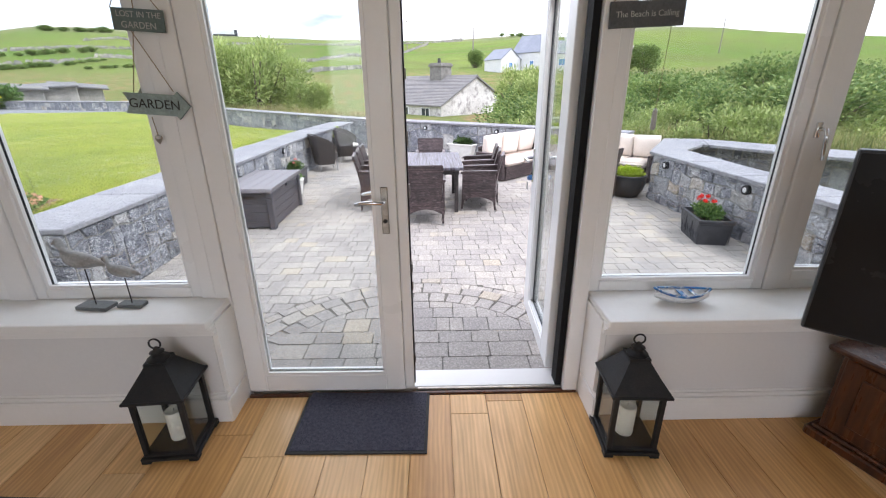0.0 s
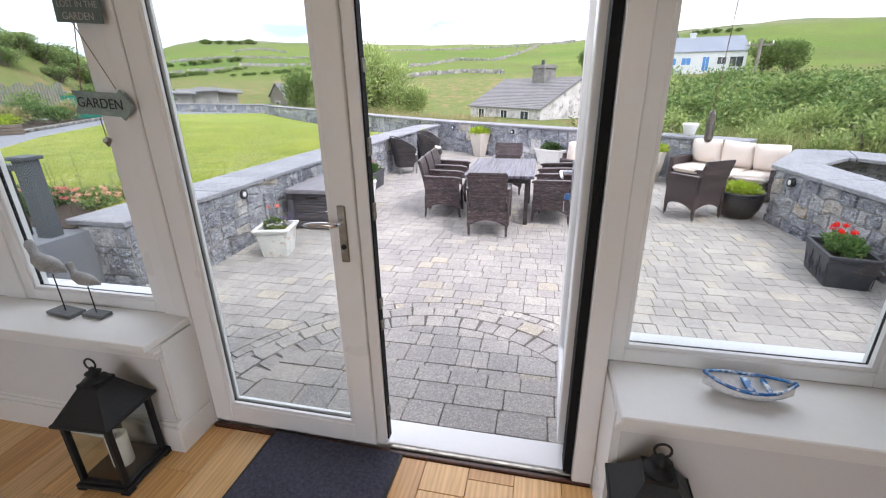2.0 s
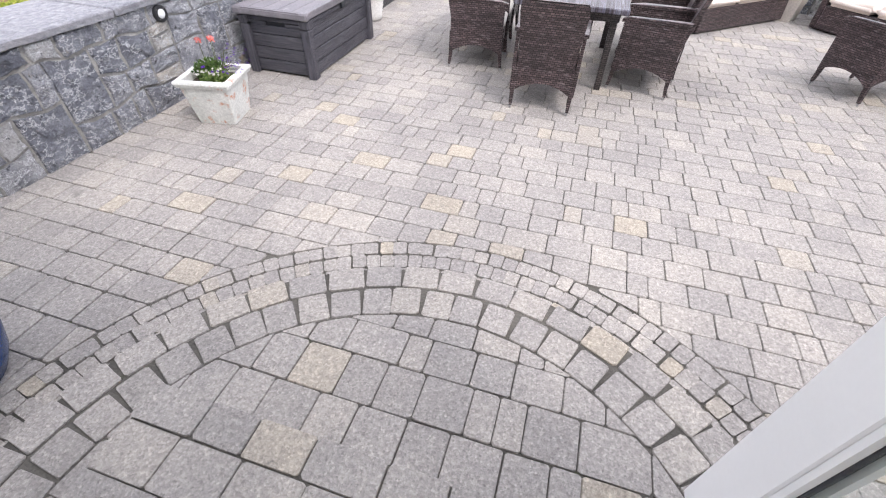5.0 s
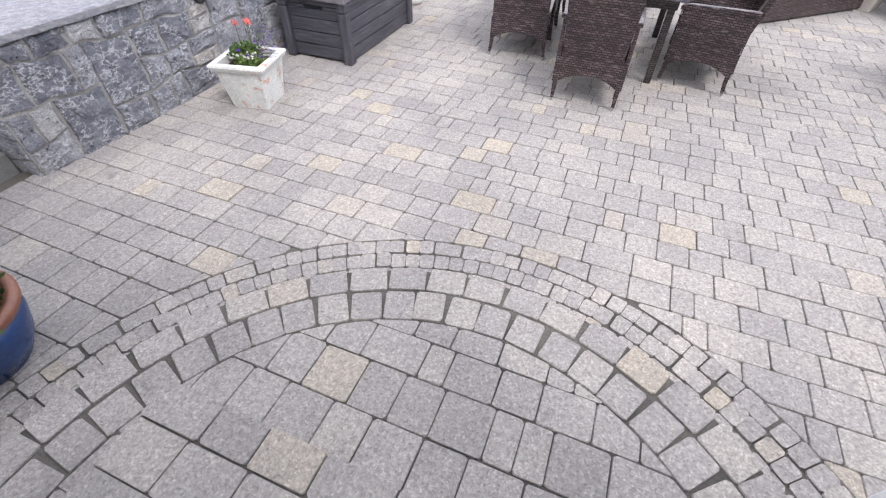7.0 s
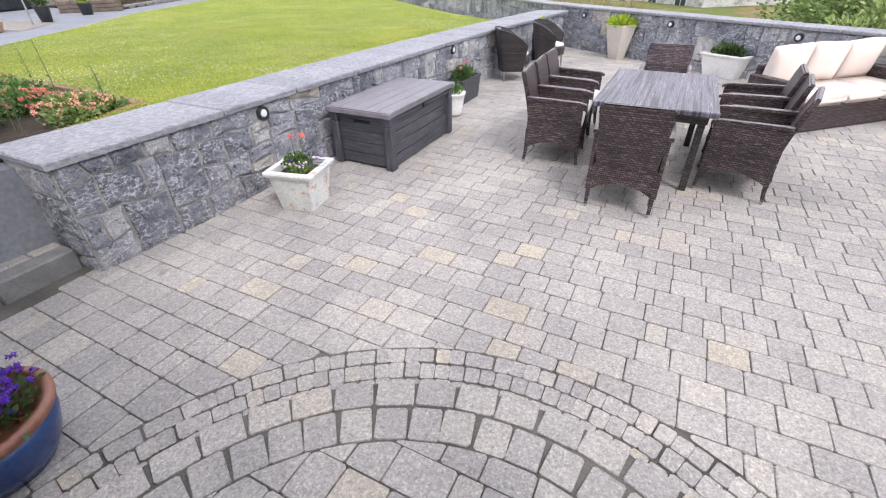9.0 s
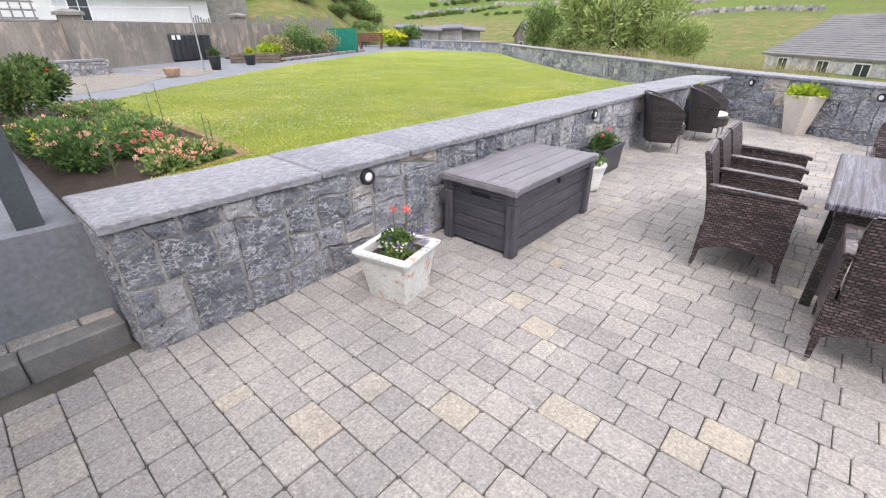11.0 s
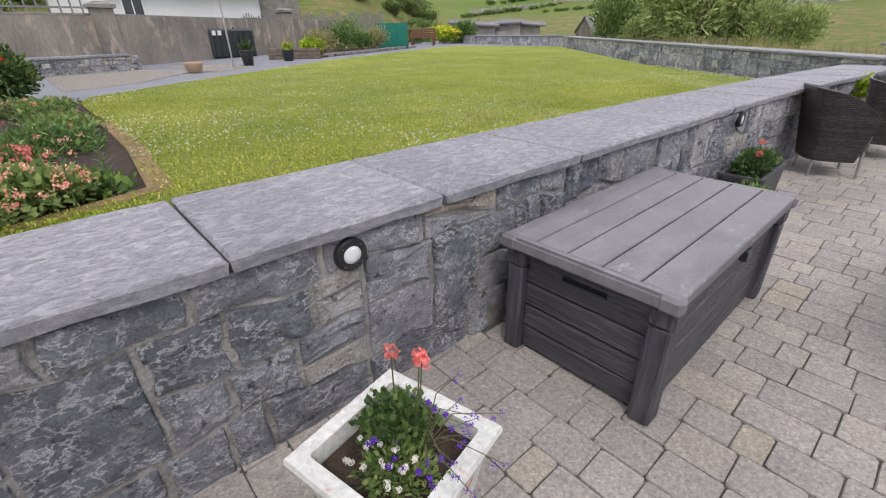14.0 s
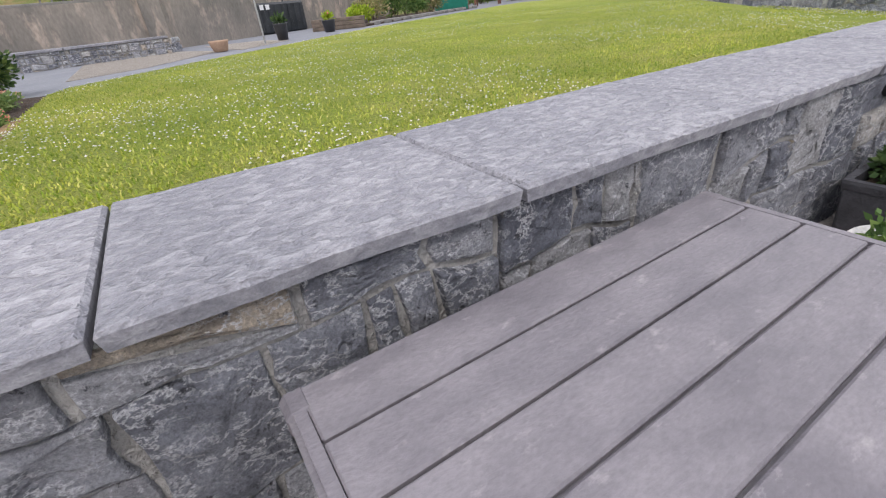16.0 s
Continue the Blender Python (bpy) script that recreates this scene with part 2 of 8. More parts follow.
M["white_tape"] = surface("white_plastic", (0.75, 0.75, 0.75), (0.7, 0.7, 0.7), 5, 60, 0.5)
M["dark_gate"] = surface("dark_grey_paint", (0.045, 0.055, 0.062), (0.06, 0.07, 0.078), 6, 60, 0.6)
M["light_ring"] = surface("black_light_ring", (0.014, 0.015, 0.017), (0.024, 0.025, 0.028), 10, 60, 0.5)
M["opal"] = surface("frosted_glass", (0.78, 0.80, 0.80), (0.72, 0.74, 0.74), 4, 50, 0.35, relief=0.03)
M["kerb"] = surface("kerb_stone", (0.15, 0.15, 0.145), (0.22, 0.215, 0.2), 8, 90, 0.85)
M["gravel"] = surface("pale_gravel", (0.34, 0.30, 0.25), (0.46, 0.42, 0.36), 20, 50, 0.95, relief=1.0, depth=0.02, c3=(0.6, 0.56, 0.5), third=0.55)
M["path_slab"] = surface("blue_grey_path", (0.17, 0.18, 0.20), (0.22, 0.23, 0.245), 1.5, 30, 0.85)
M["dry_stone"] = surface("field_stone", (0.20, 0.20, 0.19), (0.36, 0.355, 0.34), 1.2, 12, 0.9, island=True, vary=GREYS)


def glass_mat(name, tint=(0.95, 0.97, 0.96), rough=0.0):
    """A thin pane: light passes straight through, with a mirror gloss by angle."""
    m, nt, p = node_mat(name)
    tr, gl, mx, fr, pw, ma = (nt.nodes.new(n) for n in ("ShaderNodeBsdfTransparent", "ShaderNodeBsdfGlossy", "ShaderNodeMixShader", "ShaderNodeLayerWeight", "ShaderNodeMath", "ShaderNodeMath"))
    tr.inputs["Color"].default_value = (*tint, 1)
    gl.inputs["Roughness"].default_value = rough
    pw.operation, pw.inputs[1].default_value = "POWER", 5.0
    ma.operation, ma.inputs[1].default_value, ma.inputs[2].default_value = "MULTIPLY_ADD", 0.9, 0.035
    link(nt, (fr.outputs["Facing"], pw.inputs[0]), (pw.outputs[0], ma.inputs[0]), (ma.outputs[0], mx.inputs[0]), (tr.outputs[0], mx.inputs[1]), (gl.outputs[0], mx.inputs[2]), (mx.outputs[0], nt.nodes["Material Output"].inputs[0]))
    return m


M["glass"] = glass_mat("window_glass")


def paver_mat():
    """Tumbled concrete setts: speckled, each of its own tone from grey to buff."""
    m, nt, p = node_mat("paving_block")
    v = coords(nt, (1, 1, 1), True)
    tone = nt.nodes.new("ShaderNodeObjectInfo").outputs["Random"]
    isl = nt.nodes.new("ShaderNodeNewGeometry").outputs["Random Per Island"]
    add = nt.nodes.new("ShaderNodeMath")
    add.operation = "ADD"
    fr = nt.nodes.new("ShaderNodeMath")
    fr.operation = "FRACT"
    link(nt, (tone, add.inputs[0]), (isl, add.inputs[1]), (add.outputs[0], fr.inputs[0]))
    base = ramp(nt, fr.outputs[0], [(0.0, (0.335, 0.315, 0.295)), (0.35, (0.362, 0.341, 0.318)), (0.65, (0.385, 0.361, 0.334)), (0.92, (0.41, 0.382, 0.345)), (1.0, (0.43, 0.385, 0.315))])
    patch = noise_fac(nt, v, 1.3, 5)
    base = mix(nt, 1.0, base, mix(nt, patch, (0.86, 0.86, 0.87), (1.1, 1.09, 1.07)), "MULTIPLY")
    sp = nt.nodes.new("ShaderNodeTexVoronoi")
    sp.inputs["Scale"].default_value = 130
    link(nt, (v, sp.inputs["Vector"]))
    spk = ramp(nt, sp.outputs["Color"], [(0.0, (0.40, 0.40, 0.42)), (0.3, (0.85, 0.85, 0.85)), (0.7, (1.1, 1.1, 1.1)), (1.0, (1.75, 1.72, 1.66))])
    base = mix(nt, 0.5, base, spk, "MULTIPLY")
    base = mix(nt, noise_fac(nt, v, 7, 8, 0.75, 0.60, 0.70), base, (0.25, 0.24, 0.22))
    fine = noise_fac(nt, v, 55, 6, 0.7, 0.3, 0.7)
    base = mix(nt, 1.0, base, mix(nt, fine, (0.74, 0.74, 0.74), (1.22, 1.22, 1.22)), "MULTIPLY")
    link(nt, (base, p.inputs["Base Color"]), (bump(nt, sp.outputs["Distance"], 0.35, 0.003, bump(nt, fine, 0.5, 0.006)), p.inputs["Normal"]))
    p.inputs["Roughness"].default_value = 0.95
    p.inputs["Specular IOR Level"].default_value = 0.1
    return m


M["paver"] = paver_mat()
M["joint"] = surface("joint_sand", (0.075, 0.070, 0.060), (0.14, 0.13, 0.112), 3, 90, 0.95, relief=0.6, depth=0.006, c3=(0.07, 0.09, 0.03), third=0.62)


def rubble_mat():
    """Blue-grey limestone, split faced, with pale crackled veins and lichen."""
    m, nt, p = node_mat("limestone")
    v = coords(nt, (1, 1, 1), True)
    isl = nt.nodes.new("ShaderNodeNewGeometry").outputs["Random Per Island"]
    obj = nt.nodes.new("ShaderNodeObjectInfo").outputs["Random"]
    add, fr = nt.nodes.new("ShaderNodeMath"), nt.nodes.new("ShaderNodeMath")
    add.operation, fr.operation = "ADD", "FRACT"
    link(nt, (obj, add.inputs[0]), (isl, add.inputs[1]), (add.outputs[0], fr.inputs[0]))
    base = ramp(nt, fr.outputs[0], [(0.0, (0.16, 0.17, 0.20)), (0.35, (0.25, 0.262, 0.295)), (0.7, (0.35, 0.358, 0.385)), (0.92, (0.47, 0.465, 0.45)), (1.0, (0.48, 0.41, 0.32))])
    big = noise_fac(nt, v, 7, 6)
    base = mix(nt, 1.0, base, mix(nt, big, (0.78, 0.78, 0.80), (1.35, 1.34, 1.32)), "MULTIPLY")
    # pale crackle: ridges of a fine noise, kept to some patches
    n1, ab, sb, mr = nt.nodes.new("ShaderNodeTexNoise"), nt.nodes.new("ShaderNodeMath"), nt.nodes.new("ShaderNodeMath"), nt.nodes.new("ShaderNodeMapRange")
    n1.inputs["Scale"].default_value, n1.inputs["Detail"].default_value, n1.inputs["Roughness"].default_value = 13, 10, 0.66
    sb.operation, sb.inputs[1].default_value, ab.operation = "SUBTRACT", 0.5, "ABSOLUTE"
    mr.inputs["From Min"].default_value, mr.inputs["From Max"].default_value, mr.inputs["To Min"].default_value, mr.inputs["To Max"].default_value = 0.002, 0.034, 1, 0
    link(nt, (coords(nt, (1, 1, 1.7), True), n1.inputs["Vector"]), (n1.outputs["Fac"], sb.inputs[0]), (sb.outputs[0], ab.inputs[0]), (ab.outputs[0], mr.inputs["Value"]))
    mul = nt.nodes.new("ShaderNodeMath")
    mul.operation = "MULTIPLY"
    link(nt, (mr.outputs[0], mul.inputs[0]), (noise_fac(nt, v, 5.5, 5, 0.6, 0.40, 0.53), mul.inputs[1]))
    base = mix(nt, mul.outputs[0], base, (0.72, 0.73, 0.75))
    base = mix(nt, noise_fac(nt, v, 24, 10, 0.8, 0.62, 0.68), base, (0.55, 0.48, 0.49))
    base = mix(nt, noise_fac(nt, v, 2.6, 8, 0.7, 0.63, 0.70), base, (0.30, 0.25, 0.17))
    base = mix(nt, noise_fac(nt, v, 16, 10, 0.75, 0.58, 0.64), base, (0.08, 0.083, 0.093))
    fine = noise_fac(nt, v, 110, 6, 0.75, 0.3, 0.7)
    base = mix(nt, 1.0, base, mix(nt, fine, (0.6, 0.6, 0.6), (1.4, 1.4, 1.4)), "MULTIPLY")
    facet = nt.nodes.new("ShaderNodeTexVoronoi")
    facet.inputs["Scale"].default_value = 17
    link(nt, (coords(nt, (1, 1, 1.6), True), facet.inputs["Vector"]))
    rough = noise_fac(nt, v, 20, 10, 0.7, 0.25, 0.75)
    link(nt, (base, p.inputs["Base Color"]), (bump(nt, rough, 1.0, 0.028, bump(nt, facet.outputs["Distance"], 0.7, 0.018, bump(nt, fine, 0.6, 0.006))), p.inputs["Normal"]))
    p.inputs["Roughness"].default_value = 0.78
    p.inputs["Specular IOR Level"].default_value = 0.35
    return m


M["rubble"] = rubble_mat()
M["mortar"] = surface("lime_mortar", (0.27, 0.262, 0.245), (0.42, 0.41, 0.385), 6, 60, 0.95, relief=0.9, depth=0.01, world_space=True)


def flag_mat():
    """Riven dark limestone flags with short shallow ripples along the wall."""
    m, nt, p = node_mat("riven_flagstone")
    v = coords(nt, (1, 1, 1), False)
    big = noise_fac(nt, v, 1.6, 5)
    rip = noise_fac(nt, coords(nt, (1.25, .72, 1.25), False), 23, 3, 0.55, 0.38, 0.62, 0.45)
    mid = noise_fac(nt, coords(nt, (1.2, .7, 1.2), False), 60, 5, 0.6, 0.34, 0.66, 0.6)
    fine = noise_fac(nt, v, 190, 4, 0.6, 0.3, 0.7)
    # sawn edges stay smooth: relief only on the faces that look up
    geo, sep, up = nt.nodes.new("ShaderNodeNewGeometry"), nt.nodes.new("ShaderNodeSeparateXYZ"), nt.nodes.new("ShaderNodeMapRange")
    up.inputs["From Min"].default_value, up.inputs["From Max"].default_value, up.inputs["To Min"].default_value = 0.3, 0.9, 0.12
    hgt = nt.nodes.new("ShaderNodeMath")
    hgt.operation = "MULTIPLY"
    link(nt, (geo.outputs["True Normal"], sep.inputs[0]), (sep.outputs[2], up.inputs["Value"]), (rip, hgt.inputs[0]), (up.outputs[0], hgt.inputs[1]))
    base = mix(nt, big, (0.24, 0.243, 0.262), (0.315, 0.315, 0.332))
    base = mix(nt, 1.0, base, mix(nt, rip, (0.80, 0.80, 0.82), (1.15, 1.14, 1.13)), "MULTIPLY")
    base = mix(nt, 1.0, base, mix(nt, mid, (0.82, 0.82, 0.83), (1.18, 1.18, 1.18)), "MULTIPLY")
    base = mix(nt, 1.0, base, mix(nt, fine, (0.84, 0.84, 0.84), (1.15, 1.15, 1.15)), "MULTIPLY")
    base = mix(nt, noise_fac(nt, v, 9, 9, 0.7, 0.68, 0.73), base, (0.38, 0.37, 0.34))
    link(nt, (base, p.inputs["Base Color"]), (bump(nt, hgt.outputs[0], 1.0, 0.012, bump(nt, mid, 0.35, 0.003, bump(nt, fine, 0.3, 0.002))), p.inputs["Normal"]))
    p.inputs["Roughness"].default_value = 0.6
    return m


M["flag"] = flag_mat()


def wicker_mat(name, dark, light, pale):
    """Woven flat rattan: rows of short strands, highlights painted on in the pale tone."""
    m, nt, p = node_mat(name)
    tc, sep, add, cmb = (nt.nodes.new(n) for n in ("ShaderNodeTexCoord", "ShaderNodeSeparateXYZ", "ShaderNodeMath", "ShaderNodeCombineXYZ"))
    link(nt, (tc.outputs["Object"], sep.inputs[0]), (sep.outputs[0], add.inputs[0]), (sep.outputs[1], add.inputs[1]), (add.outputs[0], cmb.inputs[0]), (sep.outputs[2], cmb.inputs[1]))
    br = nt.nodes.new("ShaderNodeTexBrick")
    for key, val in (("Scale", 1.0), ("Brick Width", 0.036), ("Row Height", 0.0175), ("Mortar Size", 0.0042), ("Mortar Smooth", 0.6), ("Bias", -0.1)):
        br.inputs[key].default_value = val
    br.inputs["Color1"].default_value, br.inputs["Color2"].default_value, br.inputs["Mortar"].default_value = (*dark, 1), (*light, 1), (dark[0] * 0.18, dark[1] * 0.18, dark[2] * 0.18, 1)
    link(nt, (cmb.outputs[0], br.inputs["Vector"]))
    tint = noise_fac(nt, cmb.outputs[0], 3.0, 3)
    band = noise_fac(nt, coords(nt, (0, 0, 34)), 1.0, 2, 0.5, 0.35, 0.65)
    # thin level streaks where the weave's highlights are mixed into the colour
    glint = noise_fac(nt, coords(nt, (14, 14, 90)), 1.0, 2, 0.5, 0.60, 0.72)
    col = mix(nt, 1.0, br.outputs["Color"], mix(nt, tint, (0.85, 0.85, 0.85), (1.2, 1.15, 1.12)), "MULTIPLY")
    col = mix(nt, 1.0, col, mix(nt, band, (0.62, 0.60, 0.62), (1.3, 1.3, 1.3)), "MULTIPLY")
    half = nt.nodes.new("ShaderNodeMath")
    half.operation, half.inputs[1].default_value = "MULTIPLY", 0.45
    link(nt, (glint, half.inputs[0]))
    col = mix(nt, half.outputs[0], col, pale)
    inv = nt.nodes.new("ShaderNodeMath")
    inv.operation, inv.inputs[0].default_value = "SUBTRACT", 1.0
    link(nt, (br.outputs["Fac"], inv.inputs[1]), (col, p.inputs["Base Color"]), (bump(nt, inv.outputs[0], 1.0, 0.007), p.inputs["Normal"]))
    p.inputs["Roughness"].default_value = 0.36
    return m


M["wicker"] = wicker_mat("brown_wicker", (0.060, 0.041, 0.043), (0.155, 0.112, 0.112), (0.36, 0.31, 0.31))
M["wicker_dark"] = wicker_mat("black_wicker", (0.040, 0.034, 0.034), (0.085, 0.072, 0.07), (0.12, 0.105, 0.10))


def table_mat():
    """Long woven stripes in grey, brown and blue."""
    m, nt, p = node_mat("striped_wicker_top")
    st = noise_fac(nt, coords(nt, (34, .8, 1)), 1.0, 2, 0.6, 0.36, 0.64)
    fine = noise_fac(nt, coords(nt, (190, 45, 1)), 1.0, 2, 0.5, 0.3, 0.7)
    col = ramp(nt, st, [(0.0, (0.030, 0.024, 0.03)), (0.3, (0.07, 0.055, 0.065)), (0.5, (0.14, 0.14, 0.185)), (0.72, (0.075, 0.055, 0.058)), (0.88, (0.25, 0.26, 0.31)), (1.0, (0.09, 0.075, 0.085))])
    col = mix(nt, 1.0, col, mix(nt, fine, (0.55, 0.55, 0.55), (1.35, 1.35, 1.35)), "MULTIPLY")
    link(nt, (col, p.inputs["Base Color"]), (bump(nt, fine, 0.8, 0.004), p.inputs["Normal"]))
    p.inputs["Roughness"].default_value = 0.42
    return m


M["table_top"] = table_mat()


def oak_mat():
    """Oiled oak board, grain along the board."""
    m, nt, p = node_mat("oak_board")
    v = coords(nt, (5, 0.9, 5))
    v2 = coords(nt, (60, 2.5, 60))
    g1, g2 = noise_fac(nt, v, 1.6, 8, 0.6, 0.3, 0.7), noise_fac(nt, v2, 1.0, 4, 0.6, 0.3, 0.7)
    tone = ramp(nt, nt.nodes.new("ShaderNodeObjectInfo").outputs["Random"], [(0.0, (0.66, 0.39, 0.15)), (0.4, (0.76, 0.475, 0.20)), (0.75, (0.84, 0.56, 0.26)), (1.0, (0.76, 0.52, 0.26))])
    wv = nt.nodes.new("ShaderNodeTexWave")
    wv.inputs["Scale"].default_value, wv.inputs["Distortion"].default_value, wv.inputs["Detail"].default_value, wv.inputs["Detail Scale"].default_value = 5.5, 6.0, 3, 1.2
    link(nt, (coords(nt, (2.6, .35, 2.6)), wv.inputs["Vector"]))
    col = mix(nt, 1.0, tone, mix(nt, g1, (0.82, 0.77, 0.70), (1.06, 1.05, 1.04)), "MULTIPLY")
    col = mix(nt, 1.0, col, mix(nt, wv.outputs["Fac"], (0.90, 0.86, 0.80), (1.04, 1.04, 1.03)), "MULTIPLY")
    col = mix(nt, 1.0, col, mix(nt, g2, (0.84, 0.80, 0.76), (1.08, 1.08, 1.08)), "MULTIPLY")
    knot = noise_fac(nt, coords(nt, (3.2, 1.6, 3)), 1.7, 4, 0.6, 0.72, 0.78)
    col = mix(nt, knot, col, (0.12, 0.06, 0.03))
    link(nt, (col, p.inputs["Base Color"]), (bump(nt, g2, 0.12, 0.002), p.inputs["Normal"]))
    p.inputs["Roughness"].default_value = 0.30
    return m


M["oak"] = oak_mat()


def resin_wood_mat(name, grain):
    """Grey-brown embossed resin boards."""
    m, nt, p = node_mat(name)
    g = noise_fac(nt, coords(nt, grain), 1.3, 6, 0.62, 0.34, 0.66, 1.2)
    big = noise_fac(nt, coords(nt), 3, 6)
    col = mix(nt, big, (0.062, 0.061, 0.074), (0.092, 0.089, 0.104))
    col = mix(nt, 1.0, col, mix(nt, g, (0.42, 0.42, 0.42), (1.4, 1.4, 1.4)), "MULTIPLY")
    col = mix(nt, noise_fac(nt, coords(nt), 6, 9, 0.75, 0.70, 0.76), col, (0.24, 0.22, 0.22))
    link(nt, (col, p.inputs["Base Color"]), (bump(nt, g, 1.0, 0.005), p.inputs["Normal"]))
    p.inputs["Roughness"].default_value = 0.45
    return m


M["resin"] = resin_wood_mat("grey_resin_wood", (3, 3, 60))
M["resin_post"] = resin_wood_mat("grey_resin_post", (45, 45, 2.5))
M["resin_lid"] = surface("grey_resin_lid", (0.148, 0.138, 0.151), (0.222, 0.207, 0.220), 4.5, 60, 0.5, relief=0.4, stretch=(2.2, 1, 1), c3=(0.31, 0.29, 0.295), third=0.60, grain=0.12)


def grass_mat():
    """Mown lawn, greener and yellower patches, clover heads."""
    m, nt, p = node_mat("lawn_grass")
    v = coords(nt, (1, 1, 1), True)
    big, mid, fine = noise_fac(nt, v, 0.35, 4), noise_fac(nt, v, 2.2, 6), noise_fac(nt, v, 60, 4, 0.7, 0.3, 0.7)
    col = mix(nt, big, (0.25, 0.34, 0.06), (0.47, 0.47, 0.12))
    col = mix(nt, mid, col, (0.31, 0.39, 0.055))
    col = mix(nt, 1.0, col, mix(nt, fine, (0.5, 0.54, 0.5), (1.5, 1.45, 1.45)), "MULTIPLY")
    link(nt, (col, p.inputs["Base Color"]), (bump(nt, fine, 1.0, 0.03), p.inputs["Normal"]))
    p.inputs["Roughness"].default_value = 0.9
    p.inputs["Specular IOR Level"].default_value = 0.2
    return m


M["lawn"] = grass_mat()


def hill_mat():
    """Pasture, with rough bracken on the low ground and scrub and rock higher up."""
    m, nt, p = node_mat("pasture")
    v = coords(nt, (1, 1, 1), True)
    big, mid, fine = noise_fac(nt, v, 0.012, 4), noise_fac(nt, v, 0.10, 7, 0.6), noise_fac(nt, v, 1.6, 6, 0.7, 0.3, 0.7)
    col = mix(nt, big, (0.10, 0.195, 0.03), (0.22, 0.285, 0.065))
    col = mix(nt, mid, col, (0.16, 0.19, 0.06))
    geo, sep, mr = nt.nodes.new("ShaderNodeNewGeometry"), nt.nodes.new("ShaderNodeSeparateXYZ"), nt.nodes.new("ShaderNodeMapRange")
    mr.inputs["From Min"].default_value, mr.inputs["From Max"].default_value, mr.inputs["To Min"].default_value, mr.inputs["To Max"].default_value = 2.6, 4.0, 1, 0
    brack = mix(nt, noise_fac(nt, v, 0.5, 6, 0.7, 0.36, 0.53), (0.34, 0.235, 0.13), (0.18, 0.22, 0.07))
    link(nt, (geo.outputs["Position"], sep.inputs[0]), (sep.outputs[2], mr.inputs["Value"]))
    col = mix(nt, mr.outputs[0], col, brack)
    mr2 = nt.nodes.new("ShaderNodeMapRange")
    mr2.inputs["From Min"].default_value, mr2.inputs["From Max"].default_value = 20, 27
    link(nt, (sep.outputs[2], mr2.inputs["Value"]))
    rough = mix(nt, noise_fac(nt, v, 0.05, 8, 0.7, 0.4, 0.6), (0.11, 0.15, 0.06), (0.28, 0.26, 0.17))
    col = mix(nt, mr2.outputs[0], col, rough)
    col = mix(nt, 1.0, col, mix(nt, fine, (0.75, 0.78, 0.72), (1.2, 1.18, 1.2)), "MULTIPLY")
    link(nt, (col, p.inputs["Base Color"]), (bump(nt, fine, 0.8, 0.3), p.inputs["Normal"]))
    p.inputs["Roughness"].default_value = 0.95
    p.inputs["Specular IOR Level"].default_value = 0.1
    return m


M["hill"] = hill_mat()


def leaf_mat(name, stops, rough=0.55):
    m, nt, p = node_mat(name)
    col = ramp(nt, nt.nodes.new("ShaderNodeNewGeometry").outputs["Random Per Island"], stops)
    big = noise_fac(nt, coords(nt, (1, 1, 1), True), 1.4, 3)
    col = mix(nt, 1.0, col, mix(nt, big, (0.75, 0.78, 0.75), (1.25, 1.2, 1.15)), "MULTIPLY")
    tl, mx = nt.nodes.new("ShaderNodeBsdfTranslucent"), nt.nodes.new("ShaderNodeMixShader")
    mx.inputs[0].default_value = 0.3
    link(nt, (col, p.inputs["Base Color"]), (col, tl.inputs["Color"]), (p.outputs[0], mx.inputs[1]), (tl.outputs[0], mx.inputs[2]), (mx.outputs[0], nt.nodes["Material Output"].inputs[0]))
    p.inputs["Roughness"].default_value = rough
    p.inputs["Specular IOR Level"].default_value = 0.25
    return m


M["willow_leaf"] = leaf_mat("willow_leaf", [(0.0, (0.20, 0.27, 0.09)), (0.6, (0.34, 0.43, 0.15)), (1.0, (0.50, 0.56, 0.26))])
M["lawn_blade"] = leaf_mat("lawn_blade", [(0.0, (0.17, 0.27, 0.03)), (0.5, (0.36, 0.43, 0.06)), (0.85, (0.50, 0.51, 0.10)), (1.0, (0.62, 0.60, 0.20))])
M["shrub_leaf"] = leaf_mat("shrub_leaf", [(0.0, (0.09, 0.16, 0.05)), (0.6, (0.19, 0.28, 0.09)), (1.0, (0.34, 0.40, 0.15))])
M["dark_leaf"] = leaf_mat("dark_leaf", [(0.0, (0.035, 0.07, 0.025)), (0.6, (0.07, 0.125, 0.04)), (1.0, (0.12, 0.18, 0.06))])
M["geranium_leaf"] = leaf_mat("geranium_leaf", [(0.0, (0.045, 0.09, 0.03)), (0.5, (0.085, 0.15, 0.05)), (1.0, (0.17, 0.25, 0.08))])
M["rose_leaf"] = leaf_mat("rose_leaf", [(0.0, (0.04, 0.08, 0.03)), (0.6, (0.10, 0.17, 0.05)), (1.0, (0.22, 0.28, 0.08))])
M["lime_leaf"] = leaf_mat("lime_leaf", [(0.0, (0.22, 0.33, 0.02)), (0.6, (0.36, 0.48, 0.04)), (1.0, (0.50, 0.55, 0.09))])
M["pot_leaf"] = leaf_mat("pot_leaf", [(0.0, (0.06, 0.12, 0.035)), (0.6, (0.11, 0.20, 0.06)), (1.0, (0.22, 0.32, 0.09))])
